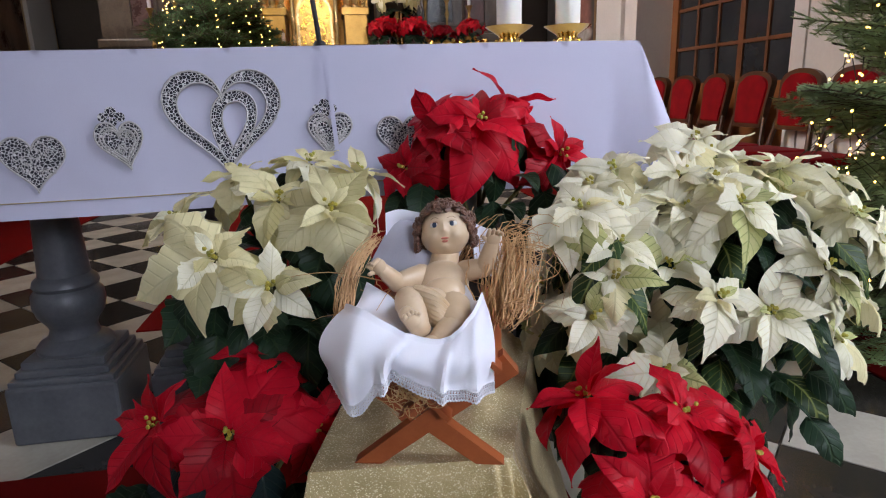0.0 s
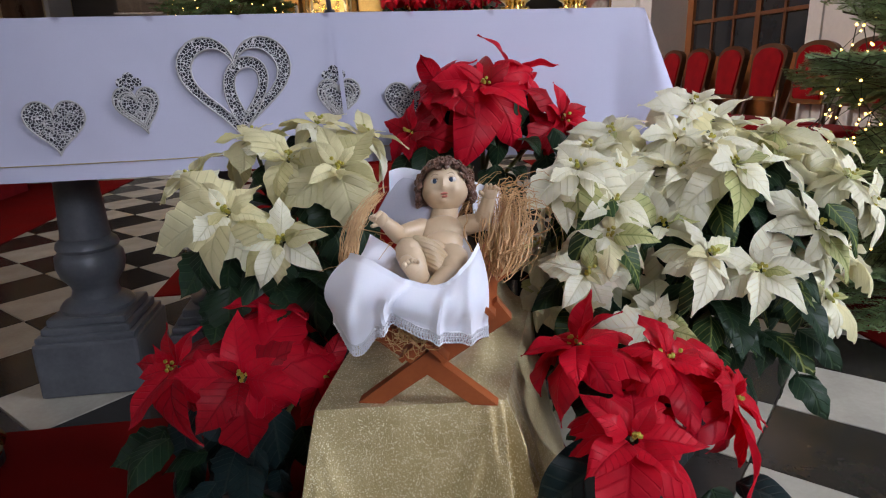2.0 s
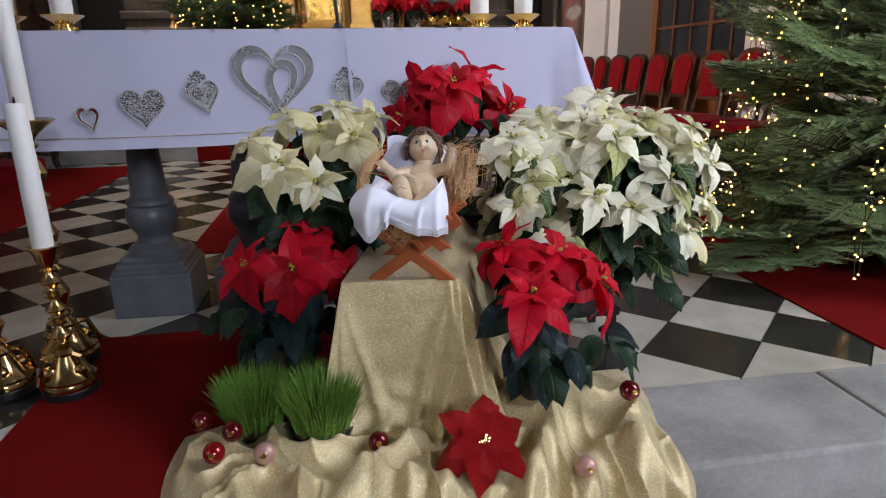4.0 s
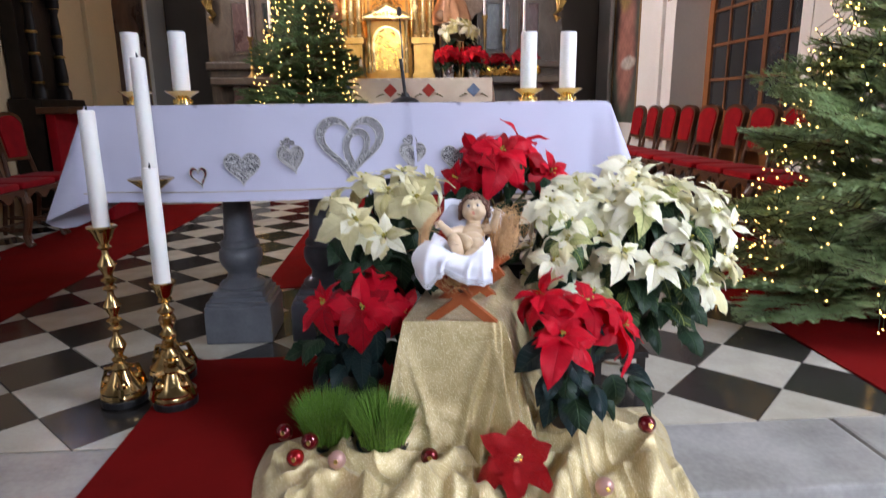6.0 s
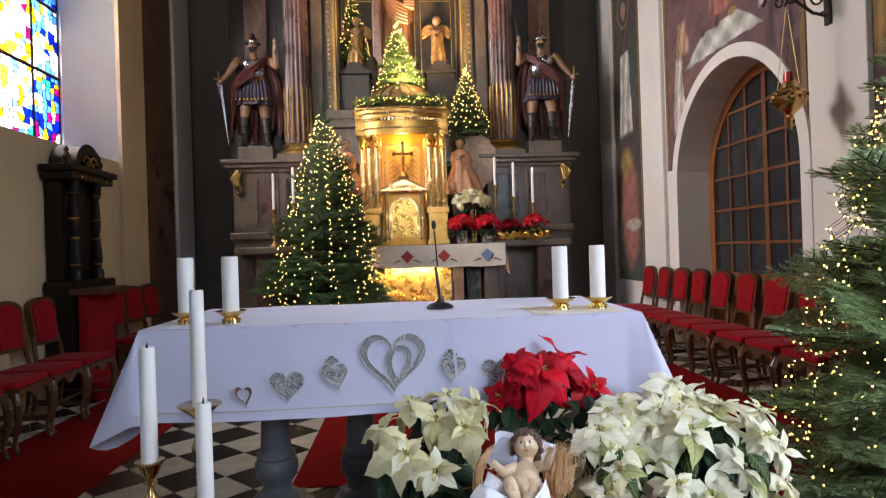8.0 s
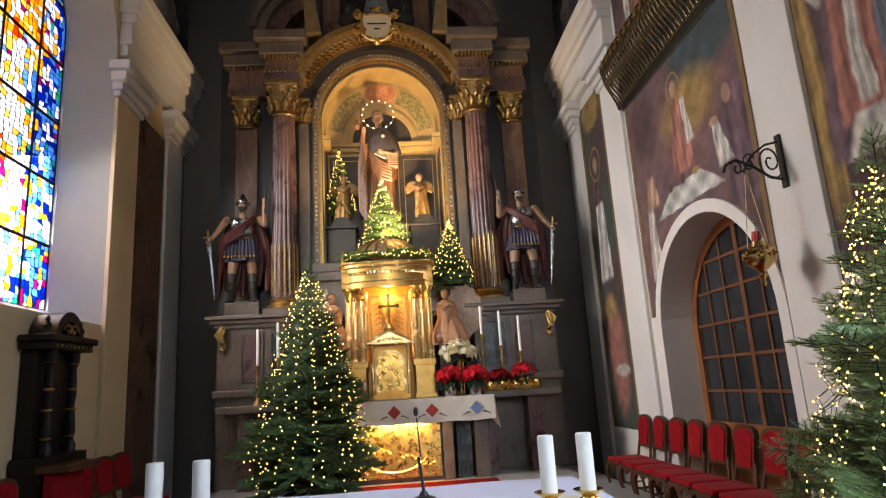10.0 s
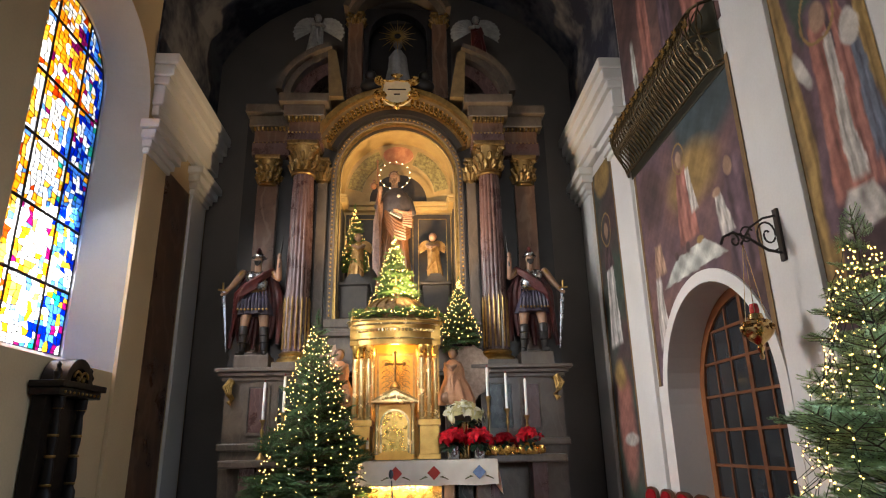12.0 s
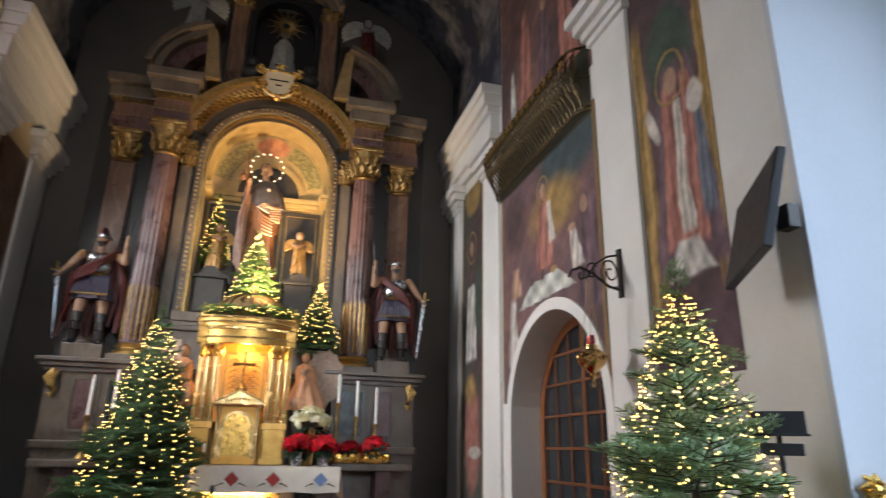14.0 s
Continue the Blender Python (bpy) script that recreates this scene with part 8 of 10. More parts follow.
def angel(cx, cy, z0, h, mats, label, s=1, kneel=False, wing=0.25):
    f = Figure(mats)
    k = h
    f.robe([(0.16 * k, 0), (0.16 * k, 0.1 * k), (0.14 * k, 0.4 * k), (0.13 * k, 0.62 * k), (0.13 * k, 0.72 * k), (0.06 * k, 0.80 * k)], (cx, cy, z0), 0.16, 1, (0.06 * k * s, 0)) if not kneel else f.robe([(0.30 * k, 0), (0.31 * k, 0.12 * k), (0.25 * k, 0.32 * k), (0.18 * k, 0.48 * k), (0.19 * k, 0.62 * k), (0.16 * k, 0.72 * k), (0.06 * k, 0.80 * k)], (cx, cy, z0), 0.14, 1, (0.06 * k * s, 0))
    tx = cx + 0.06 * k * s
    for q in range(6):
        tube(f.bm, [(tx - 0.10 * k * s + 0.01 * q * k, cy - 0.10 * k, z0 + (0.66 - 0.03 * q) * k), (tx + 0.02 * k * s, cy - 0.17 * k, z0 + (0.50 - 0.05 * q) * k), (cx + (0.05 + 0.03 * q) * k * s, cy - 0.17 * k, z0 + (0.30 - 0.045 * q) * k)], [0.02 * k, 0.028 * k, 0.012 * k], 6)
    f.paint(1)
    ball(f.bm, (tx, cy - 0.02, z0 + 0.90 * k), 0.085 * k, 12, 8, (0.9, 0.95, 1.15))
    blob(f.bm, (tx + 0.12 * k, cy, z0 + 0.72 * k), (tx + 0.05 * k * s, cy - 0.20 * k, z0 + 0.62 * k), 0.045 * k, 0.035 * k)
    blob(f.bm, (tx - 0.12 * k, cy, z0 + 0.72 * k), (tx + 0.03 * k * s, cy - 0.20 * k, z0 + 0.60 * k), 0.045 * k, 0.035 * k)
    if kneel:
        blob(f.bm, (cx, cy, z0 + 0.15 * k), (cx + 0.2 * k * s, cy - 0.1, z0 + 0.12 * k), 0.13 * k, 0.10 * k)
    f.paint(0)
    ball(f.bm, (tx - 0.015 * k * s, cy + 0.014 * k, z0 + 0.935 * k), 0.094 * k, 12, 8)
    f.paint(2)
    for sd in ((-s,) if kneel else (-1, 1)):
        top, low = (84, -78) if kneel else (78, -30)

        def wing_at(u, v):
            a = radians(top + (low - top) * v)
            reach = (0.30 + 0.22 * math.sin(2.2 * v + 0.3) + 0.20 * v * v) * (1.15 if kneel else wing * 1.75)
            reach *= 1 - 0.07 * abs(math.sin(v * 9 * math.pi)) * u
            q = (0.08 + 0.92 * u) * reach * k
            ridge = 0.010 * k * abs(math.sin(v * 9 * math.pi)) * min(1, 2 * u) + 0.02 * k * (u > 0.55) * (1 - u)
            return (tx + sd * (0.05 * k + q * math.cos(a)), cy + 0.08 * k + 0.10 * q - ridge, z0 + 0.70 * k + q * math.sin(a))

        wb = bmesh.new()
        sheet(wb, wing_at, 8, 40, 0.018 * k)
        shape = bpy.data.meshes.new("wing")
        wb.to_mesh(shape)
        wb.free()
        f.bm.from_mesh(shape)
        bpy.data.meshes.remove(shape)
    f.paint(3)
    return f.done("statue", label)


GA = [F_SKIN, F_GOLD, F_BROWN, F_GOLD]
for cx, s in ((-0.655, 1), (0.645, -1)):
    bm = bmesh.new()
    box(bm, cx - 0.22, cx + 0.22, 8.98, 9.3, 3.44, 3.97, 0.02)
    box(bm, cx - 0.25, cx + 0.25, 8.95, 9.33, 3.97, 4.02, 0.012)
    prism(bm, [(cx - 0.2, 4.02), (cx + 0.2, 4.02), (cx + 0.12, 4.10), (cx + 0.08, 4.16), (cx - 0.08, 4.16), (cx - 0.12, 4.10)], 9.0, 9.28)
    rpart("angel_pedestal", bm, M["pedestal"])
    angel(cx, 9.14, 4.16, 0.72, GA, "small gilded angel statue on a stone pedestal in the niche", s)
F_CURLS = mat("carved_dark_curls", (0.11, 0.05, 0.02), (0.05, 0.022, 0.01), 0.5, scale=30, fine=90, bump=0.4)
F_WING = mat("carved_grey_brown_wing", (0.52, 0.39, 0.29), (0.30, 0.21, 0.15), 0.55, scale=20, fine=80, bump=0.3)
KA = [F_SKIN, mat("carved_rose_robe", (0.56, 0.30, 0.15), (0.38, 0.17, 0.08), 0.5, scale=14, fine=80, bump=0.2), F_CURLS, F_WING]
for cx, s in ((-0.80, 1), (0.88, -1)):
    bm = bmesh.new()
    box(bm, cx - 0.16, cx + 0.16, 8.10, 8.42, 1.338, 2.05, 0.015)
    rpart("kneeler_pedestal", bm, M["grey_marble"])
    angel(cx, 8.22, 2.05, 0.78, KA, "kneeling painted angel statue beside the tabernacle", s, True)
PA = [F_STONE, F_STONE, F_DARK, F_STONE]
angel(-1.40, 8.62, 7.98, 0.80, PA, "pale angel statue seated on the broken pediment", 1, wing=0.48)
angel(1.46, 8.62, 7.98, 0.80, [F_STONE, F_RED, F_DARK, F_STONE], "angel statue in red on the broken pediment", -1, wing=0.48)
f = Figure([F_STONE, F_STONE, F_DARK])
f.robe([(0.26, 0), (0.24, 0.2), (0.17, 0.55), (0.16, 0.8), (0.07, 0.95)], (C, 8.95, 7.35), 0.18, 0)
ball(f.bm, (C, 8.92, 8.42), 0.09, 12, 8)
f.paint(0)
for s in (-1, 1):
    ball(f.bm, (C + s * 0.42, 8.72, 7.42), 0.17, 12, 8, (1.3, 0.8, 0.8))
    ball(f.bm, (C + s * 0.46, 8.72, 7.62), 0.10, 12, 8)
f.paint(2)
f.done("statue", "dim grey figure group in the upper shrine")

# ---------------------------------------------------------------- wall dressings


def fresco_mat():
    """Old wall painting: the painted colours, broken by worn plaster and fine cracks."""
    m = mat("old_wall_painting", (1.0, 1.0, 1.0), (0.62, 0.60, 0.58), 0.85, scale=3.0, fine=45, bump=0.05, mix=0.45)
    n, l = m.node_tree.nodes, m.node_tree.links
    s = n["Principled BSDF"]
    at, mx = n.new("ShaderNodeAttribute"), n.new("ShaderNodeMix")
    at.attribute_name = "paint"
    mx.data_type, mx.blend_type = "RGBA", "MULTIPLY"
    mx.inputs[0].default_value = 1.0
    l.new(at.outputs["Color"], mx.inputs[6]), l.new(s.inputs["Base Color"].links[0].from_socket, mx.inputs[7])
    l.new(mx.outputs[2], s.inputs["Base Color"])
    return m


FRESCO = fresco_mat()
PIGMENT = {"ground": (0.20, 0.105, 0.085), "umber": (0.085, 0.050, 0.050), "slate": (0.055, 0.075, 0.080), "ochre": (0.33, 0.21, 0.07), "rose": (0.36, 0.15, 0.115), "pale": (0.55, 0.51, 0.46), "violet": (0.13, 0.080, 0.095), "blue": (0.14, 0.155, 0.20), "skin": (0.40, 0.25, 0.165), "green": (0.060, 0.085, 0.060), "chalk": (0.52, 0.53, 0.48)}


def ripple(y, z, k, seed):
    """A cheap cloudy field between -1 and 1."""
    return (np.sin(k * y * 1.0 + 1.7 * np.sin(k * z * 0.7 + seed)) + np.sin(k * z * 1.3 + 1.3 * np.sin(k * y * 0.9 + 2.1 * seed)) + np.sin(k * 0.8 * (y + z) + seed * 3.3)) / 3


def wall_painting(label, y0, y1, z0, z1, ground, shapes, seed, hole=None, step=0.016):
    """Soft painted fields on a thin skin of plaster on the right wall. A shape: kind, pigment, centre, half sizes, lean, softness."""
    ny, nz = int((y1 - y0) / step), int((z1 - z0) / step)
    Y, Z = np.meshgrid(np.linspace(y0, y1, ny + 1), np.linspace(z0, z1, nz + 1))
    wy, wz = Y + 0.015 * ripple(Y, Z, 9, seed) + 0.007 * ripple(Y, Z, 31, seed + 1), Z + 0.015 * ripple(Y, Z, 8, seed + 2) + 0.007 * ripple(Y, Z, 27, seed + 3)
    a, b = np.array(PIGMENT[ground[0]]), np.array(PIGMENT[ground[1]])
    k = np.clip(0.5 + 0.75 * ripple(Y, Z, 3.1, seed + 4) + 0.3 * ripple(Y, Z, 12, seed + 5), 0, 1)[..., None]
    col = a * (1 - k) + b * k
    for kind, pig, y, z, ry, rz, lean, soft in shapes:
        dz = (wz - z) / rz
        if kind == "round":
            q = np.hypot((wy - y - lean * (wz - z)) / ry, dz)
        elif kind == "ring":
            q = 1 + 6 * np.abs(np.hypot((wy - y) / ry, dz) - 1) - 0.5
        else:
            half = ry * (0.72 - 0.28 * np.clip(dz, -1, 1))
            q = np.maximum(np.abs(wy - y - lean * (wz - z)) / half, np.abs(dz))
        w = np.clip((1 - q) / (0.55 * soft), 0, 1)[..., None]
        fold = 1 + (0.30 * np.sin((wy - y) / ry * 8 + 2.5 * dz + seed) + 0.16 * np.sin((wy - y) / ry * 17 - 3 * dz)) * (kind == "robe") + 0.15 * ripple(wy, wz, 14, seed + y)
        col = col * (1 - w) + np.array(PIGMENT[pig]) * fold[..., None] * w
    col *= (1 + 0.16 * ripple(Y, Z, 22, seed + 7) + 0.10 * ripple(Y, Z, 55, seed + 8))[..., None]
    verts = np.stack([np.full(Y.size, HX - 0.005), Y.ravel(), Z.ravel()], 1).tolist()
    faces, r = [], ny + 1
    for j in range(nz):
        for i in range(ny):
            if hole and math.hypot(Y[j, i] - hole[0], max(0, Z[j, i] - hole[1])) < hole[2]:
                continue
            q = j * r + i
            faces.append((q, q + r, q + r + 1, q + 1))
    me = bpy.data.meshes.new("painted_skin")
    me.from_pydata(verts, [], faces)
    me.attributes.new("paint", "FLOAT_COLOR", "POINT").data.foreach_set("color", np.concatenate([np.clip(col, 0.01, 0.9), np.ones(col.shape[:2] + (1,))], 2).astype(np.float32).ravel())
    me.materials.append(FRESCO)
    ob = thing("wall_painting", label, "wall painting")
    new("painted_skin", me).parent = ob
    return ob


def border(parent, poly):
    bm = bmesh.new()
    prism(bm, poly, -0.012, -0.006, RW)
    part("border", bm, M["fresco_border"], parent, "painted ochre border")


M["fresco_border"] = mat("ochre_painted_border", (0.24, 0.15, 0.06), (0.13, 0.075, 0.035), 0.85, scale=9, fine=60, bump=0.05)
# large wall painting over the doorway
FY0, FY1, FZ0, FZ1 = 4.36, 7.03, 2.15, 5.05
fres = wall_painting("large faded wall painting in red-brown and ochre over the doorway", FY0, FY1, FZ0, FZ1, ("ground", "violet"), (
    ("round", "slate", 5.0, 4.85, 0.9, 0.55, 0.0, 0.6), ("round", "ochre", 5.45, 4.25, 0.75, 0.42, 0.0, 0.9), ("round", "umber", 6.55, 4.45, 0.40, 0.5, 0.0, 0.8), ("round", "umber", 4.5, 2.75, 0.25, 0.7, 0.0, 0.7),
    ("robe", "rose", 5.68, 4.02, 0.27, 0.46, 0.0, 0.25), ("robe", "pale", 5.50, 4.12, 0.10, 0.28, 0.1, 0.3), ("round", "skin", 5.69, 4.56, 0.075, 0.11, 0.0, 0.4), ("ring", "ochre", 5.69, 4.57, 0.15, 0.17, 0.0, 0.5),
    ("robe", "violet", 4.62, 3.50, 0.34, 0.62, 0.0, 0.25), ("robe", "pale", 4.92, 3.62, 0.15, 0.24, 0.2, 0.3), ("round", "skin", 4.70, 4.02, 0.09, 0.11, 0.0, 0.4), ("round", "skin", 4.98, 3.86, 0.10, 0.05, 0.0, 0.5),
    ("robe", "skin", 6.55, 3.62, 0.20, 0.22, 0.0, 0.4), ("robe", "pale", 6.66, 3.0, 0.18, 0.45, 0.0, 0.3), ("robe", "chalk", 5.70, 3.37, 0.80, 0.13, 0.0, 0.12), ("round", "ochre", 5.45, 3.52, 0.09, 0.05, 0.0, 0.5), ("round", "umber", 5.75, 3.54, 0.06, 0.07, 0.0, 0.5), ("round", "umber", 6.05, 3.52, 0.06, 0.06, 0.0, 0.5)), 1.3, (ACY, ASPR, AHALF + 0.05))
for poly in ([(FY1 - 0.06, FZ0), (FY1, FZ0), (FY1, FZ1), (FY1 - 0.06, FZ1)], [(FY0, FZ0), (FY0 + 0.07, FZ0), (FY0 + 0.07, FZ1), (FY0, FZ1)]):
    border(fres, poly)
fres = wall_painting("narrow faded wall painting beside the high altar", 7.84, 8.88, 0.75, 5.75, ("umber", "green"), (
    ("round", "ochre", 8.36, 5.55, 0.45, 0.35, 0.0, 0.5), ("robe", "pale", 8.42, 3.62, 0.28, 0.78, 0.0, 0.2), ("robe", "umber", 8.42, 4.25, 0.26, 0.22, 0.0, 0.3), ("round", "skin", 8.42, 4.66, 0.10, 0.15, 0.0, 0.4), ("ring", "ochre", 8.42, 4.68, 0.22, 0.26, 0.0, 0.5),
    ("round", "rose", 8.36, 1.75, 0.40, 0.95, 0.0, 0.7), ("round", "pale", 8.25, 1.55, 0.30, 0.10, -0.6, 0.6), ("round", "ochre", 8.45, 2.45, 0.30, 0.25, 0.0, 0.8)), 2.6)
for ya, yb in ((7.84, 7.90), (8.82, 8.88)):
    border(fres, [(ya, 0.75), (yb, 0.75), (yb, 5.75), (ya, 5.75)])
fres = wall_painting("tall wall painting of ochre and rose fields near the chancel arch", 2.72, 3.72, 2.1, 6.9, ("umber", "violet"), (
    ("robe", "ochre", 3.60, 3.9, 0.18, 1.5, 0.0, 0.4), ("robe", "ochre", 2.76, 4.2, 0.10, 1.6, 0.0, 0.4), ("round", "green", 3.15, 4.75, 0.34, 0.55, 0.0, 0.4), ("robe", "violet", 3.12, 3.75, 0.46, 0.95, 0.0, 0.2), ("robe", "rose", 3.20, 3.78, 0.20, 0.75, 0.0, 0.2), ("robe", "rose", 3.00, 3.78, 0.12, 0.75, 0.0, 0.2), ("robe", "pale", 3.12, 3.75, 0.09, 0.60, 0.0, 0.2), ("robe", "blue", 2.87, 3.75, 0.09, 0.55, 0.0, 0.3),
    ("robe", "pale", 3.14, 2.98, 0.30, 0.16, 0.0, 0.4), ("round", "pale", 3.44, 4.22, 0.07, 0.22, 0.3, 0.5), ("round", "pale", 2.90, 4.22, 0.11, 0.16, 0.0, 0.3), ("round", "skin", 3.16, 4.50, 0.10, 0.14, 0.0, 0.4), ("ring", "ochre", 3.17, 4.54, 0.19, 0.24, 0.0, 0.5)), 3.9)
fres = wall_painting("red-brown wall painting above the iron balcony", 4.34, 7.0, 5.45, 8.4, ("ground", "umber"), (
    ("robe", "rose", 4.9, 6.4, 0.28, 0.9, 0.1, 0.3), ("robe", "violet", 5.5, 6.3, 0.24, 0.8, 0.0, 0.3), ("robe", "rose", 6.1, 6.5, 0.26, 1.0, 0.0, 0.3), ("robe", "chalk", 6.55, 6.2, 0.12, 0.6, 0.0, 0.4), ("round", "skin", 5.5, 7.15, 0.10, 0.12, 0.0, 0.5)), 5.1)
# white moulded arch, pilasters, cornices
arch_trim = thing("door_surround", "white moulded arch round the doorway", "arch", kind="structure")
bm = bmesh.new()
band(bm, arch_line(ACY, AHALF, 0.0, ASPR, 30), arch_line(ACY, AHALF + 0.13, 0.0, ASPR, 30), -0.03, 0.002, RW)
part("surround", bm, M["plaster"], arch_trim, smooth=True)


def wall_pilaster(name, m, y0, y1, z1, d, capital_z=None, shaft="plaster"):
    ob = thing(name, "plastered wall pilaster with a white moulded capital", "pilaster", kind="structure")
    bm = bmesh.new()
    box(bm, y0, y1, -d, 0.0, 0.0, z1, 0.01, m)
    part("shaft", bm, M[shaft], ob)
    if capital_z:
        bm = bmesh.new()
        for k, (e, a, b) in enumerate(((0.04, 0.0, 0.08), (0.08, 0.08, 0.18), (0.14, 0.18, 0.30), (0.20, 0.30, 0.42))):
            box(bm, y0 - e, y1 + e, -d - e, 0.0, capital_z + a, capital_z + b, 0.015, m)
        part("capital", bm, M["plaster"], ob)
    return ob


wall_pilaster("pilaster_right", RW, 7.08, 7.74, 5.62, 0.05, 5.55)
wall_pilaster("pilaster_right_front", RW, 3.66, 4.28, 9.4, 0.05, 5.6)
wall_pilaster("pilaster_right_back", RW, 8.95, 9.5, 5.62, 0.05, 5.5)
wall_pilaster("pilaster_left", LW, 7.05, 7.72, 5.45, 0.05, 5.30, "plaster_ochre")
wall_pilaster("pilaster_left_back", LW, 8.8, 9.45, 5.62, 0.05, 5.45)
for nm, m, y0 in (("cornice_right", RW, 7.0), ("cornice_left", LW, 7.0)):
    ob = thing(nm, "heavy white moulded cornice along the chancel wall", "cornice", kind="structure")
    bm = bmesh.new()
    for e, z0, z1 in ((0.10, 5.92, 6.08), (0.16, 6.08, 6.38), (0.22, 6.38, 6.5), (0.28, 6.5, 6.68), (0.33, 6.68, 6.84)):
        box(bm, y0 + (0.33 - e) * 0.5, 9.58, -e, 0.0, z0, z1, 0.02, m)
    part("moulding", bm, M["plaster"], ob)

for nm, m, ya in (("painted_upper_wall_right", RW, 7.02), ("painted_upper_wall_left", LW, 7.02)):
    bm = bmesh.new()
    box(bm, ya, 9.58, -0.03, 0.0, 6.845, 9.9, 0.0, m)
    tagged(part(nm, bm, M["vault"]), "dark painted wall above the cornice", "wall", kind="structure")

# the marbled strip on the left wall
bm = bmesh.new()
box(bm, 7.80, 8.72, -0.02, 0.0, 0.15, 5.42, 0.004, LW)
tagged(part("marbled_panel", bm, M["brown_marble"]), "tall dark brown marbled panel on the wall", "wall panel", kind="structure")

# the glazed door in the arch
door = thing("door_1", "arched glazed door with a varnished wooden frame", "door", kind="structure")
DX = 0.36


def dline(half, z0):
    return arch_line(ACY, half, z0, ASPR, 28)


bm = bmesh.new()
band(bm, dline(1.04, 0.0), dline(1.15, 0.0), DX, DX + 0.09, RW)
part("door_frame", bm, M["wood_orange"], door, smooth=True)
# darker copy of the door wood: the shade on the bars is in its colour
M["wood_bar"] = mat("shaded_glazing_bar_wood", (0.17, 0.065, 0.026), (0.10, 0.036, 0.014), 0.42, scale=7, fine=110, bump=0.08)
M["door_glass"] = mat("dim_door_glass", (0.036, 0.040, 0.044), (0.018, 0.020, 0.023), 0.07, scale=2.5, fine=8, bump=0.03, spec=0.6, per_object=0.3)
bar_y = [ACY - 1.04 + 2.08 * k / 6 for k in range(7)]
bar_z = [0.9, 1.25, 1.62, 1.98, 2.34, 2.68, ASPR + 1.05]


def door_top(y):
    return ASPR + math.sqrt(max(0, 1.04 ** 2 - (y - ACY) ** 2))


for k, y in enumerate(bar_y[1:6]):
    bm = bmesh.new()
    w = 0.035 if k == 2 else 0.016
    box(bm, y - w, y + w, DX + 0.01, DX + 0.06, 0.9, door_top(y), 0.003, RW)
    part("glazing_bar", bm, M["wood_bar"], door)
for z in bar_z[1:6]:
    half = 1.04 if z < ASPR else math.sqrt(max(0.01, 1.04 ** 2 - (z - ASPR) ** 2))
    bm = bmesh.new()
    box(bm, ACY - half, ACY + half, DX + 0.012, DX + 0.055, z - 0.016, z + 0.016, 0.003, RW)
    part("glazing_bar", bm, M["wood_bar"], door)
for y0, y1 in zip(bar_y, bar_y[1:]):
    for z0, z1 in zip(bar_z, bar_z[1:]):
        if max(door_top(y0), door_top(y1)) < z0 + 0.02:
            continue
        rim = [(y1 + (y0 - y1) * i / 6, max(z0 + 0.004, min(z1, door_top(y1 + (y0 - y1) * i / 6)))) for i in range(7)]
        bm = bmesh.new()
        prism(bm, [(y0, z0), (y1, z0)] + rim, DX + 0.03, DX + 0.036, RW)
        part("pane", bm, M["door_glass"], door, "dark reflecting glass")
bm = bmesh.new()
box(bm, ACY - 1.04, ACY + 1.04, DX + 0.0, DX + 0.08, 0.0, 0.92, 0.006, RW)
part("door_panel", bm, M["wood_orange"], door)
# added dark sheet that closes the doorway, unseen behind the opaque panes
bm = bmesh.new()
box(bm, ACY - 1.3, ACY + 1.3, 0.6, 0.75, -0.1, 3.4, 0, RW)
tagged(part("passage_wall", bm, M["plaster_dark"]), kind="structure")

# stained glass window
win = thing("window_1", "tall arched stained glass window in many colours", "window", kind="structure")
GD = 0.46
bm = bmesh.new()
box(bm, -5.21, -5.2, 3.0, 9.0, 1.0, 9.0)
DAYLIGHT = mat("overcast_daylight", (0.9, 0.9, 0.9), None, 1.0, bump=0, emit=(0.96, 0.97, 1.0, 2.5))
tagged(part("backdrop", bm, DAYLIGHT), "plain bright sky outside the window", "sky", kind="structure")


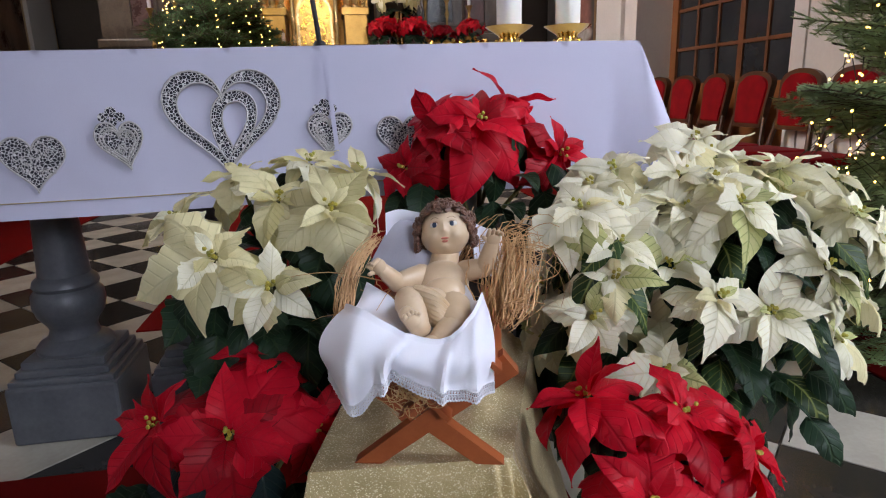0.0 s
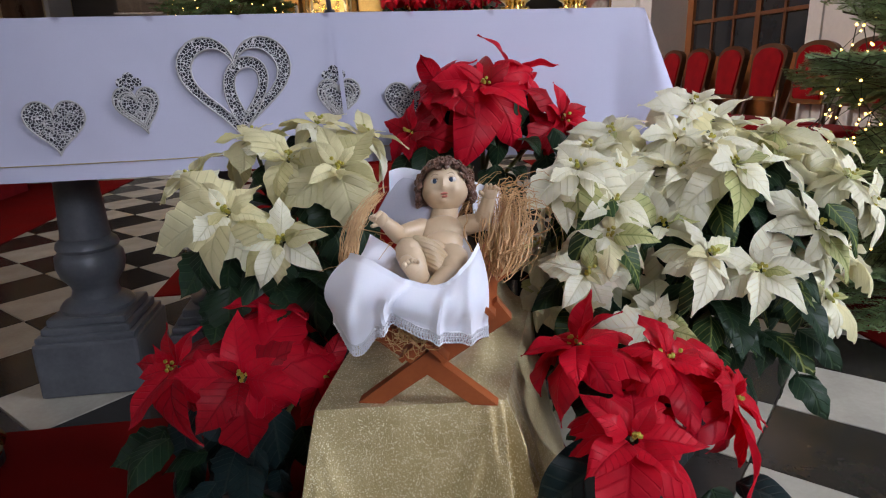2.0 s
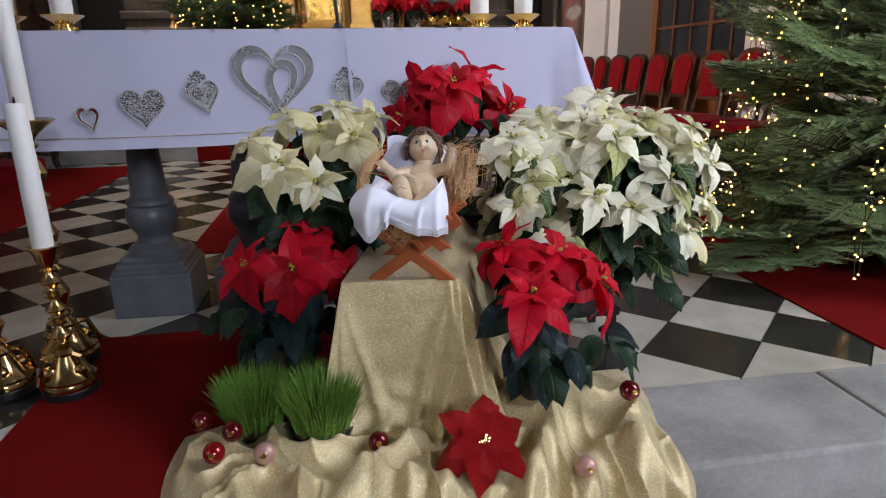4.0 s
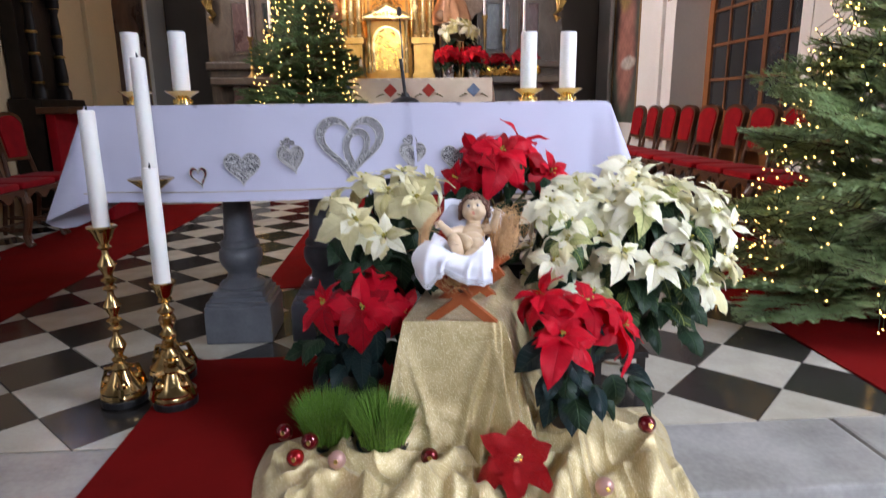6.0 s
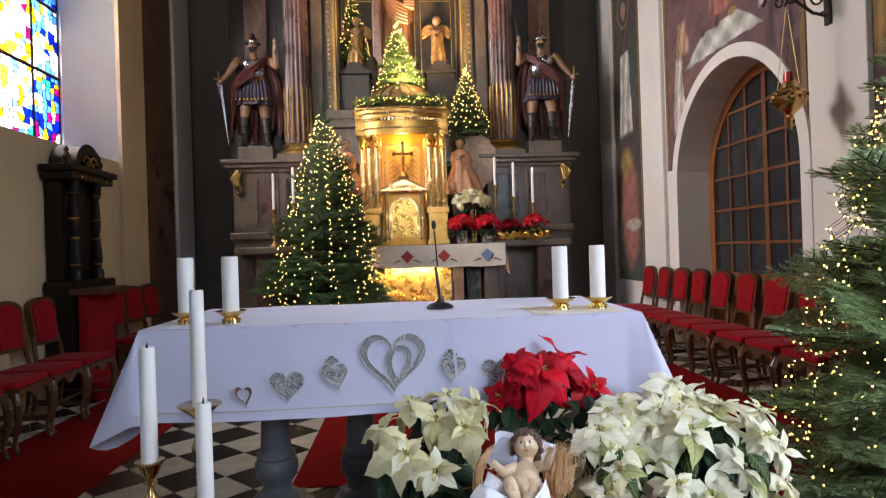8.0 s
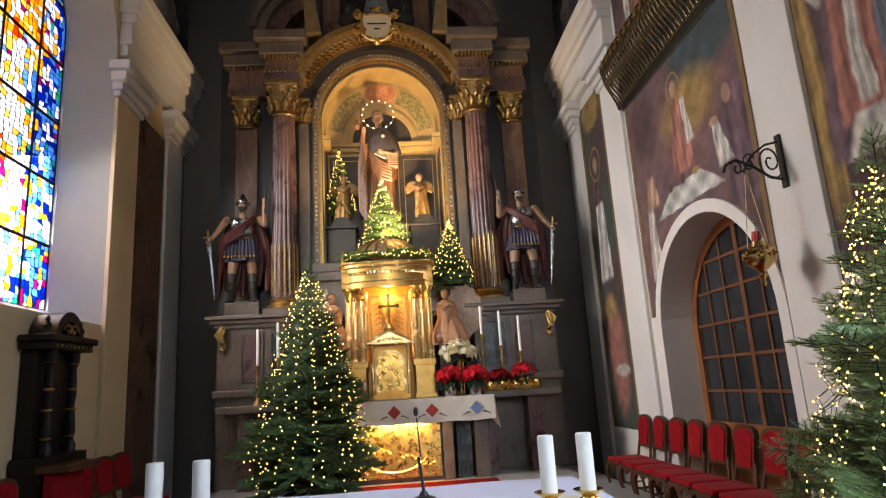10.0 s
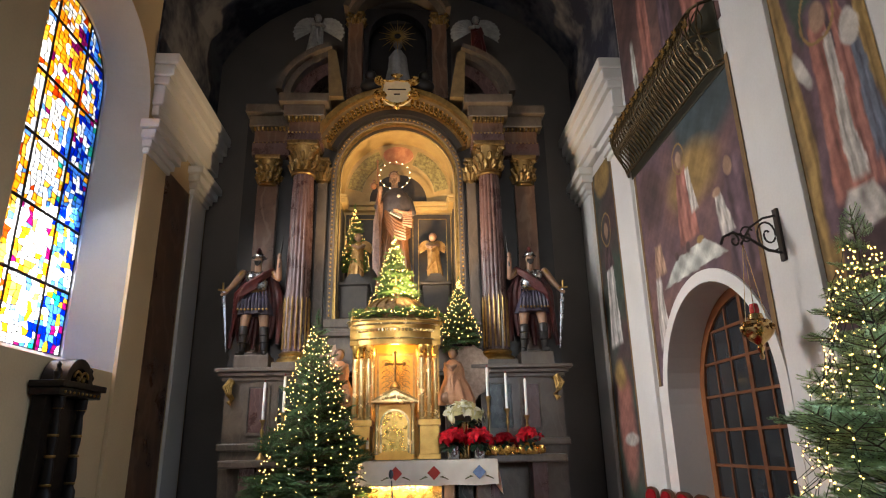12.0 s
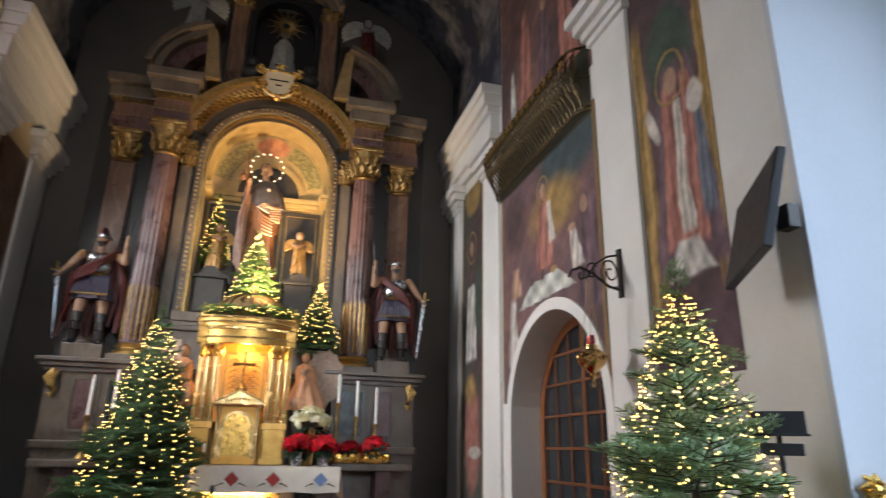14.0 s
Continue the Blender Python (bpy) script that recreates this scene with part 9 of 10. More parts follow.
def stained(name, cols, island=False):
    """Coloured glass lit from behind by the sky."""
    m = bpy.data.materials.new(name)
    m.use_nodes = True
    n, l = m.node_tree.nodes, m.node_tree.links
    n.remove(n["Principled BSDF"])
    info, ramp, tr, gl, mx = n.new("ShaderNodeObjectInfo"), n.new("ShaderNodeValToRGB"), n.new("ShaderNodeBsdfTranslucent"), n.new("ShaderNodeBsdfTransparent"), n.new("ShaderNodeMixShader")
    ramp.color_ramp.interpolation = "CONSTANT"
    e = ramp.color_ramp.elements
    while len(e) < len(cols):
        e.new(0.5)
    tot = sum(w for _, w in cols)
    pos = 0
    for k, (c, w) in enumerate(cols):
        e[k].position, e[k].color = pos / tot, (*c, 1)
        pos += w
    no, co, hsv, mr = n.new("ShaderNodeTexNoise"), n.new("ShaderNodeTexCoord"), n.new("ShaderNodeHueSaturation"), n.new("ShaderNodeMapRange")
    no.inputs["Scale"].default_value = 9
    mr.inputs["To Min"].default_value, mr.inputs["To Max"].default_value = 0.6, 1.3
    l.new(co.outputs["Object"], no.inputs["Vector"]), l.new(no.outputs["Fac"], mr.inputs[0]), l.new(mr.outputs[0], hsv.inputs["Value"])
    geo = n.new("ShaderNodeNewGeometry")
    l.new(geo.outputs["Random Per Island"] if island else info.outputs["Random"], ramp.inputs[0]), l.new(ramp.outputs[0], hsv.inputs["Color"])
    l.new(hsv.outputs[0], tr.inputs[0]), l.new(hsv.outputs[0], gl.inputs[0])
    mx.inputs[0].default_value = 0.65
    l.new(tr.outputs[0], mx.inputs[1]), l.new(gl.outputs[0], mx.inputs[2]), l.new(mx.outputs[0], n["Material Output"].inputs[0])
    return m


WHITES = [((0.97, 0.97, 0.96), 60), ((0.80, 0.87, 0.97), 14), ((0.97, 0.90, 0.76), 14), ((1.0, 0.62, 0.14), 8), ((0.30, 0.50, 0.84), 6)]
ORANGES = [((1.0, 0.50, 0.05), 44), ((0.98, 0.74, 0.20), 20), ((0.96, 0.93, 0.86), 18), ((0.70, 0.16, 0.03), 10), ((0.40, 0.05, 0.25), 6), ((0.25, 0.45, 0.75), 6)]
BLUES = [((0.03, 0.10, 0.55), 28), ((0.22, 0.45, 0.85), 24), ((0.90, 0.94, 0.97), 30), ((0.98, 0.60, 0.12), 9), ((0.45, 0.05, 0.30), 6), ((0.10, 0.50, 0.42), 6)]
ZONES = [(stained("glass_" + nm, cols), stained("glass_" + nm + "_joined", cols, True)) for nm, cols in (("white", WHITES), ("orange", ORANGES), ("blue", BLUES))]


def zone(y, z):
    """White forms down the middle, orange round them, blue along the side towards the altar."""
    k = (y - WY) / WH + 0.16 * math.sin(z * 3.1) + wr.gauss(0, 0.12)
    if k > 0.42:
        return 2
    if z > 5.3 or k < -0.55:
        return 1 if wr.random() < 0.8 else 0
    return 0 if wr.random() < 0.72 else 1


wr = random.Random(3)
NX, NZ = 20, 62
gp = {}
for i in range(NX + 1):
    for j in range(NZ + 1):
        jx, jz = (wr.uniform(-0.36, 0.36), wr.uniform(-0.36, 0.36))
        if i in (0, NX) or i in (6, 14):
            jx = 0
        if j in (0, NZ) or j % 11 == 0:
            jz = 0
        gp[i, j] = (WY - WH + 2 * WH * (i + jx) / NX, WZ0 + (WZS + WH - WZ0) * (j + jz) / NZ)


def inside(y, z):
    return z < WZS or (y - WY) ** 2 + (z - WZS) ** 2 < (WH * 1.01) ** 2


skip, cells = set(), []
for i in range(NX):
    for j in range(NZ):
        if (i, j) in skip:
            continue
        q = [gp[i, j], gp[i + 1, j], gp[i + 1, j + 1], gp[i, j + 1]]
        if wr.random() < 0.28 and j + 1 < NZ and (j + 1) % 11 and (i, j + 1) not in skip:
            skip.add((i, j + 1))
            q = [gp[i, j], gp[i + 1, j], gp[i + 1, j + 1], gp[i + 1, j + 2], gp[i, j + 2], gp[i, j + 1]]
        cy, cz = sum(p[0] for p in q) / len(q), sum(p[1] for p in q) / len(q)
        if inside(cy, cz):
            cells.append((q, cy, cz))
# the camera sees the half towards the high altar; pieces past 300 are joined
near = sorted(cells, key=lambda c: -c[1])[:300]
rest = [c for c in cells if c not in near]
joined = [bmesh.new() for _ in ZONES]
for q, cy, cz in near:
    bm = bmesh.new()
    prism(bm, [(cy + (y - cy) * 0.955, cz + (z - cz) * 0.955) for y, z in q], GD, GD + 0.006, LW)
    part("pane", bm, ZONES[zone(cy, cz)][0], win)
for q, cy, cz in rest:
    prism(joined[zone(cy, cz)], [(cy + (y - cy) * 0.955, cz + (z - cz) * 0.955) for y, z in q], GD, GD + 0.006, LW)
for bm, (_, glass_joined) in zip(joined, ZONES):
    tagged(part("pane_rest", bm, glass_joined, win), kind="stuff")
bm = bmesh.new()
for i in range(NX + 1):
    line = [(gp[i, j][0], gp[i, j][1]) for j in range(NZ + 1)]
    r = 0.018 if i in (6, 14) else 0.0055
    pts = [LW @ Vector((y, GD + 0.003, z)) for y, z in line if inside(y, z)]
    if len(pts) > 1:
        tube(bm, pts, r, 5)
for j in range(NZ + 1):
    r = 0.022 if j % 11 == 0 else 0.005
    pts = [LW @ Vector((gp[i, j][0], GD + 0.003, gp[i, j][1])) for i in range(NX + 1) if inside(*gp[i, j])]
    if len(pts) > 1:
        tube(bm, pts, r, 5)
part("lead_net", bm, M["iron"], win, "black leading and iron bars")
bm = bmesh.new()
band(bm, arch_line(WY, WH - 0.012, WZ0, WZS, 24), arch_line(WY, WH + 0.01, WZ0 - 0.02, WZS, 24), GD - 0.01, GD + 0.02, LW)
part("window_frame", bm, M["iron"], win)

# iron balcony
M["bronze"] = mat("dark_gilded_iron", (0.14, 0.095, 0.040), (0.03, 0.024, 0.014), 0.42, 0.8, scale=18, fine=90, bump=0.2)
M["olive_dark"] = mat("dark_olive_opening_shade", (0.05, 0.044, 0.022), (0.03, 0.026, 0.014), 0.7, scale=6, fine=60)
bal = thing("balcony_rail", "bulging wrought iron balcony railing with gilded flowers", "railing")
BY0, BY1, BZ0, BZ1 = 4.42, 7.16, 4.98, 5.72


def bow(t):
    """How far the rail stands out at the height t."""
    return 0.10 + 0.20 * math.sin(math.pi * min(1, 0.15 + 0.9 * (1 - t)))


def bal_p(y, t):
    e = min(1, (y - BY0) / 0.2, (BY1 - y) / 0.2)
    e = max(0.0, e)
    return Vector((HX - bow(t) * e ** 0.5, y, BZ0 + (BZ1 - BZ0) * t))


bm = bmesh.new()
for t in (0.0, 0.06, 0.5, 1.0):
    tube(bm, [bal_p(BY0 + (BY1 - BY0) * k / 30, t) for k in range(31)], 0.016 if t in (0, 1.0) else 0.009, 6)
part("rail", bm, M["bronze"], bal)
# flat sheet on the wall; its dark colour stands for the opening's shade
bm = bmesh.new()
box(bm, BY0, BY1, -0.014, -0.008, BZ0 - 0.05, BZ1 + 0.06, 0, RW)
part("backing", bm, M["olive_dark"], bal, "dark olive sheet standing for the shaded opening behind the railing")
NB = 34
for k in range(NB):
    y = BY0 + 0.08 + (BY1 - BY0 - 0.16) * k / (NB - 1)
    bm = bmesh.new()
    tube(bm, [bal_p(y, q / 8) for q in range(9)], 0.011, 5)
    for s in (-1, 1):
        tube(bm, [bal_p(y + s * 0.045 * (1 - t) * (1 + math.cos(8 * t)) * 0.5 * s * s, 0.30 + 0.16 * (1 - t) * math.sin(8 * t)) for t in (q / 10 for q in range(11))], 0.010, 5)
        tube(bm, [bal_p(y + s * 0.035 * math.sin(3.1 * t), 0.48 + 0.42 * t) for t in (q / 8 for q in range(9))], 0.008, 5)
    part("baluster", bm, M["bronze"], bal)
for k in range(16):
    y = BY0 + 0.15 + (BY1 - BY0 - 0.3) * k / 15
    bm = bmesh.new()
    p = bal_p(y, 0.72)
    for q in range(5):
        a = 2 * math.pi * q / 5
        tube(bm, [p, p + Vector((-0.03, 0.06 * math.cos(a), 0.06 * math.sin(a)))], [0.02, 0.008], 5)
    part("rosette", bm, M["gold_dull"], bal, "gilded leaf rosette")

# scrolled bracket and hanging lamp
br = thing("sanctuary_lamp", "brass lamp on chains hung from a scrolled iron wall bracket", "hanging lamp")
bm = bmesh.new()
P = lambda a, z: RW @ Vector((4.02, -0.72 * a, z))
box(bm, 3.99, 4.05, -0.075, -0.05, 2.86, 3.30, 0.004, RW)


def scroll(bm, cx, cz, r, turns, start, sgn, w):
    tube(bm, [P(cx + r * (1 - t * 0.85) * math.cos(start + sgn * turns * 6.28 * t), cz + r * (1 - t * 0.85) * math.sin(start + sgn * turns * 6.28 * t)) for t in (i / 26 for i in range(27))], w, 6)


scroll(bm, 0.22, 3.08, 0.15, 1.7, -2.2, 1, 0.008)
scroll(bm, 0.47, 3.07, 0.085, 1.3, 2.6, -1, 0.008)
scroll(bm, 0.62, 3.03, 0.07, 1.2, 0.6, 1, 0.009)
tube(bm, [P(0.06, 2.92), P(0.25, 2.95), P(0.45, 3.05), P(0.62, 3.10), P(0.74, 3.06), P(0.78, 3.0)], 0.012, 6)
tube(bm, [P(0.06, 3.25), P(0.25, 3.22), P(0.42, 3.14), P(0.55, 3.0)], 0.010, 6)
part("bracket", bm, M["iron"], br)
lamp_c = P(0.53, 2.30)
bm = bmesh.new()
for k in range(3):
    a = 2 * math.pi * k / 3
    tube(bm, [P(0.53, 3.02), lamp_c + Vector((0.09 * math.cos(a), 0.09 * math.sin(a), 0.06))], 0.003, 4)
part("chain", bm, M["brass"], br)
bm = bmesh.new()
lathe(bm, [(0, -0.22), (0.012, -0.215), (0.02, -0.19), (0.01, -0.17), (0.03, -0.13), (0.02, -0.11), (0.07, -0.07), (0.115, -0.02), (0.12, 0.02), (0.10, 0.05), (0.105, 0.07), (0.06, 0.09), (0.05, 0.13), (0.0, 0.13)], 20, lamp_c)
for k in range(6):
    a = 2 * math.pi * k / 6
    ball(bm, lamp_c + Vector((0.115 * math.cos(a), 0.115 * math.sin(a), 0.02)), 0.028, 6, 5)
part("bowl", bm, M["brass"], br, smooth=True)
bm = bmesh.new()
lathe(bm, [(0, 0.12), (0.03, 0.12), (0.038, 0.16), (0.03, 0.21), (0, 0.21)], 14, lamp_c)
part("glass", bm, mat("red_lamp_glass", (0.5, 0.02, 0.02), None, 0.1, bump=0, coat=0.5), br, "small red glass", True)

# a wall-mounted screen and a music stand near the chancel arch
tv = thing("wall_screen", "black flat screen on a wall arm, seen from its edge", "screen")
mt = Matrix.Translation((2.88, 2.06, 2.80)) @ Matrix.Rotation(radians(62), 4, "Z") @ Matrix.Rotation(radians(14), 4, "X")
bm = bmesh.new()
box(bm, -0.44, 0.44, -0.025, 0.025, -0.27, 0.27, 0.008, mt)
tvp = part("panel", bm, M["black"], tv)
bm = bmesh.new()
box(bm, -0.42, 0.42, -0.028, -0.0255, -0.25, 0.25, 0.0, mt)
part("display", bm, M["glass_dark"], tvp, "dark switched-off display")
bm = bmesh.new()
box(bm, 3.08, 3.16, 2.0, 2.10, 2.80, 2.94, 0.006)
part("arm", bm, M["iron"], tv)
ms = thing("music_stand", "black folding music stand", "music stand", at=(2.93, 2.14, 0.0), turn=-35)
bm = bmesh.new()
tube(bm, [(0, 0, 0.02), (0, 0, 1.72)], 0.014, 8)
for k in range(3):
    a = 2 * math.pi * k / 3
    tube(bm, [(0, 0, 0.35), (0.24 * math.cos(a), 0.24 * math.sin(a), 0.01)], 0.010, 6)
part("tripod", bm, M["black"], ms)
bm = bmesh.new()
box(bm, -0.13, 0.13, -0.02, 0.0, 1.68, 1.80, 0.004)
box(bm, -0.13, 0.13, -0.09, -0.02, 1.675, 1.685, 0.002)
box(bm, -0.10, 0.10, -0.05, -0.02, 1.58, 1.64, 0.004)
part("desk", bm, M["black"], ms)

# carved dark seat-back on the left wall
cab = thing("carved_stall", "black carved wooden stall with gilded ornaments against the ochre wall", "carved stall", at=(-3.28, 5.50, 0.0))
bm = bmesh.new()
box(bm, 0.0, 0.30, -0.60, 0.60, 0.0, 1.05, 0.015)
part("body", bm, M["wood_dark"], cab)
bm = bmesh.new()
box(bm, 0.0, 0.14, -0.50, 0.50, 1.05, 1.98, 0.01)
part("backboard", bm, M["wood_dark"], cab)
bm = bmesh.new()
box(bm, 0.14, 0.16, -0.22, 0.22, 1.14, 1.85, 0.006)
part("panel", bm, M["wood_dark"], cab)
for s in (-1, 1):
    bm = bmesh.new()
    lathe(bm, [(0, 1.05), (0.07, 1.05), (0.07, 1.12), (0.045, 1.16), (0.06, 1.24), (0.05, 1.36), (0.035, 1.46), (0.05, 1.56), (0.045, 1.70), (0.035, 1.80), (0.06, 1.86), (0.065, 1.96), (0, 1.96)], 16, (0.2, s * 0.32, 0))
    col = part("column", bm, M["wood_dark"], cab, "turned black column", True)
    bm = bmesh.new()
    for z in (1.18, 1.42, 1.60, 1.84):
        lathe(bm, [(0.050, z), (0.058, z + 0.012), (0.050, z + 0.025)], 14, (0.2, s * 0.32, 0))
    part("gilded_ring", bm, M["gold_dull"], col)
    bm = bmesh.new()
    lathe(bm, [(0, 2.10), (0.04, 2.10), (0.03, 2.13), (0.045, 2.17), (0.02, 2.21), (0.025, 2.24), (0, 2.27)], 12, (0.2, s * 0.46, 0))
    part("finial", bm, M["wood_dark"], cab, smooth=True)
bm = bmesh.new()
box(bm, 0.0, 0.30, -0.60, 0.60, 1.96, 2.03, 0.012)
box(bm, 0.0, 0.34, -0.64, 0.64, 2.03, 2.09, 0.012)
MC = Matrix(((0, 1, 0, 0), (1, 0, 0, 0), (0, 0, 1, 0), (0, 0, 0, 1)))
ang = [math.pi * i / 16 for i in range(17)]
band(bm, [(0.26 * math.cos(a), 2.08 + 0.15 * math.sin(a)) for a in ang], [(0.38 * math.cos(a), 2.08 + 0.24 * math.sin(a)) for a in ang], 0.0, 0.26, MC)
part("cornice", bm, M["wood_dark"], cab, smooth=True)
bm = bmesh.new()
for s in (-1, 1):
    tube(bm, [(0.27, s * (0.08 + 0.12 * (1 - t) * math.cos(7 * t)), 2.14 + 0.07 * (1 - t) * math.sin(7 * t)) for t in (i / 12 for i in range(13))], 0.014, 6)
for k in range(9):
    ball(bm, (0.31, -0.48 + 0.12 * k, 1.99), 0.014, 6, 5)
part("gilded_scroll", bm, M["gold_dull"], cab, "gilded scrolls", True)

cab.matrix_basis = pose(-3.28, 5.84, 0.0) @ Matrix.Diagonal((0.95, 0.66, 1.04, 1))

# ---------------------------------------------------------------- chairs


def chair_at(m):
    ob = thing("chair", "red upholstered chair with a curved dark wooden frame", "chair", "chairs along the chancel walls")
    # local: the seat faces +x, the back stands at x = 0
    bm = bmesh.new()
    bmesh.ops.create_cube(bm, size=1, matrix=Matrix.Translation((0.24, 0, 0.452)) @ Matrix.Diagonal((0.42, 0.40, 0.055, 1)))
    bmesh.ops.bevel(bm, geom=bm.edges[:], offset=0.024, segments=3, affect="EDGES", profile=0.6)
    seat = part("seat", bm, M["velvet"], ob, "padded red seat", True)

    def apron(w):
        low = [(w * (1 - 2 * i / 12), 0.375 - 0.03 * math.cos((1 - 2 * i / 12) * 6.28) * (1 if abs(1 - i / 6) < 0.75 else 0)) for i in range(13)]
        return [(-w, 0.43), (w, 0.43)] + low

    for m2, w in ((Matrix.Translation((0.455, 0, 0)) @ Matrix.Rotation(radians(90), 4, "Z"), 0.205), (Matrix.Translation((0.035, 0, 0)) @ Matrix.Rotation(radians(90), 4, "Z"), 0.19), (Matrix.Translation((0.245, 0.205, 0)), 0.20), (Matrix.Translation((0.245, -0.205, 0)), 0.20)):
        bm = bmesh.new()
        prism(bm, apron(w), -0.012, 0.012, m2)
        part("seat_rail", bm, M["wood"], seat)
    tilt = Matrix.Translation((0.02, 0, 0.5)) @ Matrix.Rotation(radians(-7), 4, "Y") @ Matrix(((0, -1, 0, 0), (1, 0, 0, 0), (0, 0, 1, 0), (0, 0, 0, 1)))

    def back(w, lo, hi):
        top = [(w * math.cos(a), hi - 0.095 + 0.095 * math.sin(a) ** 0.8) for a in (math.pi * i / 16 for i in range(17))]
        return [(-w * 0.82, lo), (w * 0.82, lo)] + top

    bm = bmesh.new()
    prism(bm, back(0.160, 0.115, 0.455), -0.03, 0.02, tilt)
    bmesh.ops.bevel(bm, geom=bm.edges[:], offset=0.01, segments=2, affect="EDGES")
    rest = part("backrest", bm, M["velvet"], ob, "padded red backrest", True)
    bm = bmesh.new()
    band(bm, back(0.160, 0.115, 0.455), back(0.186, 0.088, 0.486), -0.02, 0.025, tilt, True)
    part("back_frame", bm, M["wood"], rest, "curved dark wooden frame")
    leg = None
    for x, y in ((0.44, -0.2), (0.44, 0.2), (0.04, -0.19), (0.04, 0.19)):
        bm = bmesh.new()
        if x > 0.2:
            tube(bm, [(x, y, 0.40), (x + 0.022, y * 1.06, 0.33), (x + 0.018, y * 1.05, 0.22), (x - 0.012, y, 0.09), (x, y * 1.02, 0.03), (x + 0.02, y * 1.05, 0.012)], [0.028, 0.030, 0.022, 0.015, 0.016, 0.018], 8)
        else:
            tube(bm, [(x - 0.045, y, 0.02), (x - 0.01, y, 0.25), (x, y, 0.45), (x - 0.035, y * 0.86, 0.66)], [0.016, 0.018, 0.02, 0.016], 8)
        part("leg", bm, M["wood"], ob)
    bm = bmesh.new()
    for y in (-0.2, 0.2):
        tube(bm, [(0.02, y, 0.15), (0.43, y, 0.13)], 0.010, 6)
    tube(bm, [(0.22, -0.2, 0.14), (0.22, 0.2, 0.14)], 0.010, 6)
    part("stretcher", bm, M["wood"], ob)
    ob.matrix_basis = m
    return ob


chair = chair_at(pose(3.2, 4.25, 0.0, 0, 0, 180))
for y in (3.78, 4.72, 5.19, 5.67, 6.13, 6.58, 7.05, 7.52):
    z = 0.16 if y > 6.8 else 0.0
    copy_thing(chair, pose(3.2, y, z * 0, 0, 0, 180 + 2 * math.sin(y * 7)))
for y in (3.55, 4.03, 4.51, 4.99):
    copy_thing(chair, pose(-3.02, y, 0, 0, 0, 3 * math.sin(y * 5)))
for y, x in ((6.19, -3.0), (6.65, -3.0), (7.10, -3.0)):
    copy_thing(chair, pose(x, y, 0, 0, 0, -8))

kneeler = thing("prie_dieu", "dark wooden kneeler with red padding beside the chairs", "kneeler", at=(-2.68, 5.68, 0))
bm = bmesh.new()
box(bm, -0.20, 0.20, -0.27, 0.27, 0.0, 0.16, 0.01)
part("step", bm, M["velvet"], kneeler)
bm = bmesh.new()
box(bm, -0.28, -0.20, -0.27, 0.27, 0.0, 0.96, 0.01)
part("front", bm, M["velvet"], kneeler)
bm = bmesh.new()
box(bm, -0.34, -0.06, -0.30, 0.30, 0.96, 1.02, 0.012)
part("desk", bm, M["wood"], kneeler)

orn = thing("wall_ornament", "gilded carved ornament fixed to the nave wall", "ornament", at=(3.40, 2.08, 1.42))
bm = bmesh.new()
for k in range(7):
    a = 2 * math.pi * k / 7
    tube(bm, [(0, 0, 0), (0.05 * math.cos(a), -0.03, 0.05 * math.sin(a)), (0.085 * math.cos(a + 0.4), -0.01, 0.085 * math.sin(a + 0.4))], [0.02, 0.026, 0.01], 7)
ball(bm, (0, -0.03, 0), 0.035, 12, 8)
part("scroll", bm, M["gold"], orn, smooth=True)

# ---------------------------------------------------------------- fir trees with light strings
NEEDLE = mat("fir_needles", (0.105, 0.195, 0.075), (0.05, 0.105, 0.042), 0.5, scale=6, fine=60, bump=0, per_object=0.22, spec=0.3)
# brighter, yellower copies: the glow of lamps and bulbs is in their colour
NEEDLE_NEAR = mat("fir_needles_near_lit", (0.33, 0.45, 0.20), (0.17, 0.27, 0.12), 0.45, scale=6, fine=60, bump=0, per_object=0.25, spec=0.4)
NEEDLE_TIP = mat("fir_needles_small_lit", (0.15, 0.28, 0.05), (0.075, 0.15, 0.028), 0.5, scale=6, fine=60, bump=0, per_object=0.2, spec=0.3)
BARK = mat("fir_bark", (0.09, 0.06, 0.04), (0.045, 0.03, 0.02), 0.9, scale=20, fine=100, bump=0.4)
LIGHT = mat("warm_fairy_light", (1, 0.8, 0.5), None, 0.4, bump=0, emit=(1.0, 0.58, 0.13, 8))
WIRE = mat("green_wire", (0.015, 0.03, 0.015), None, 0.6)


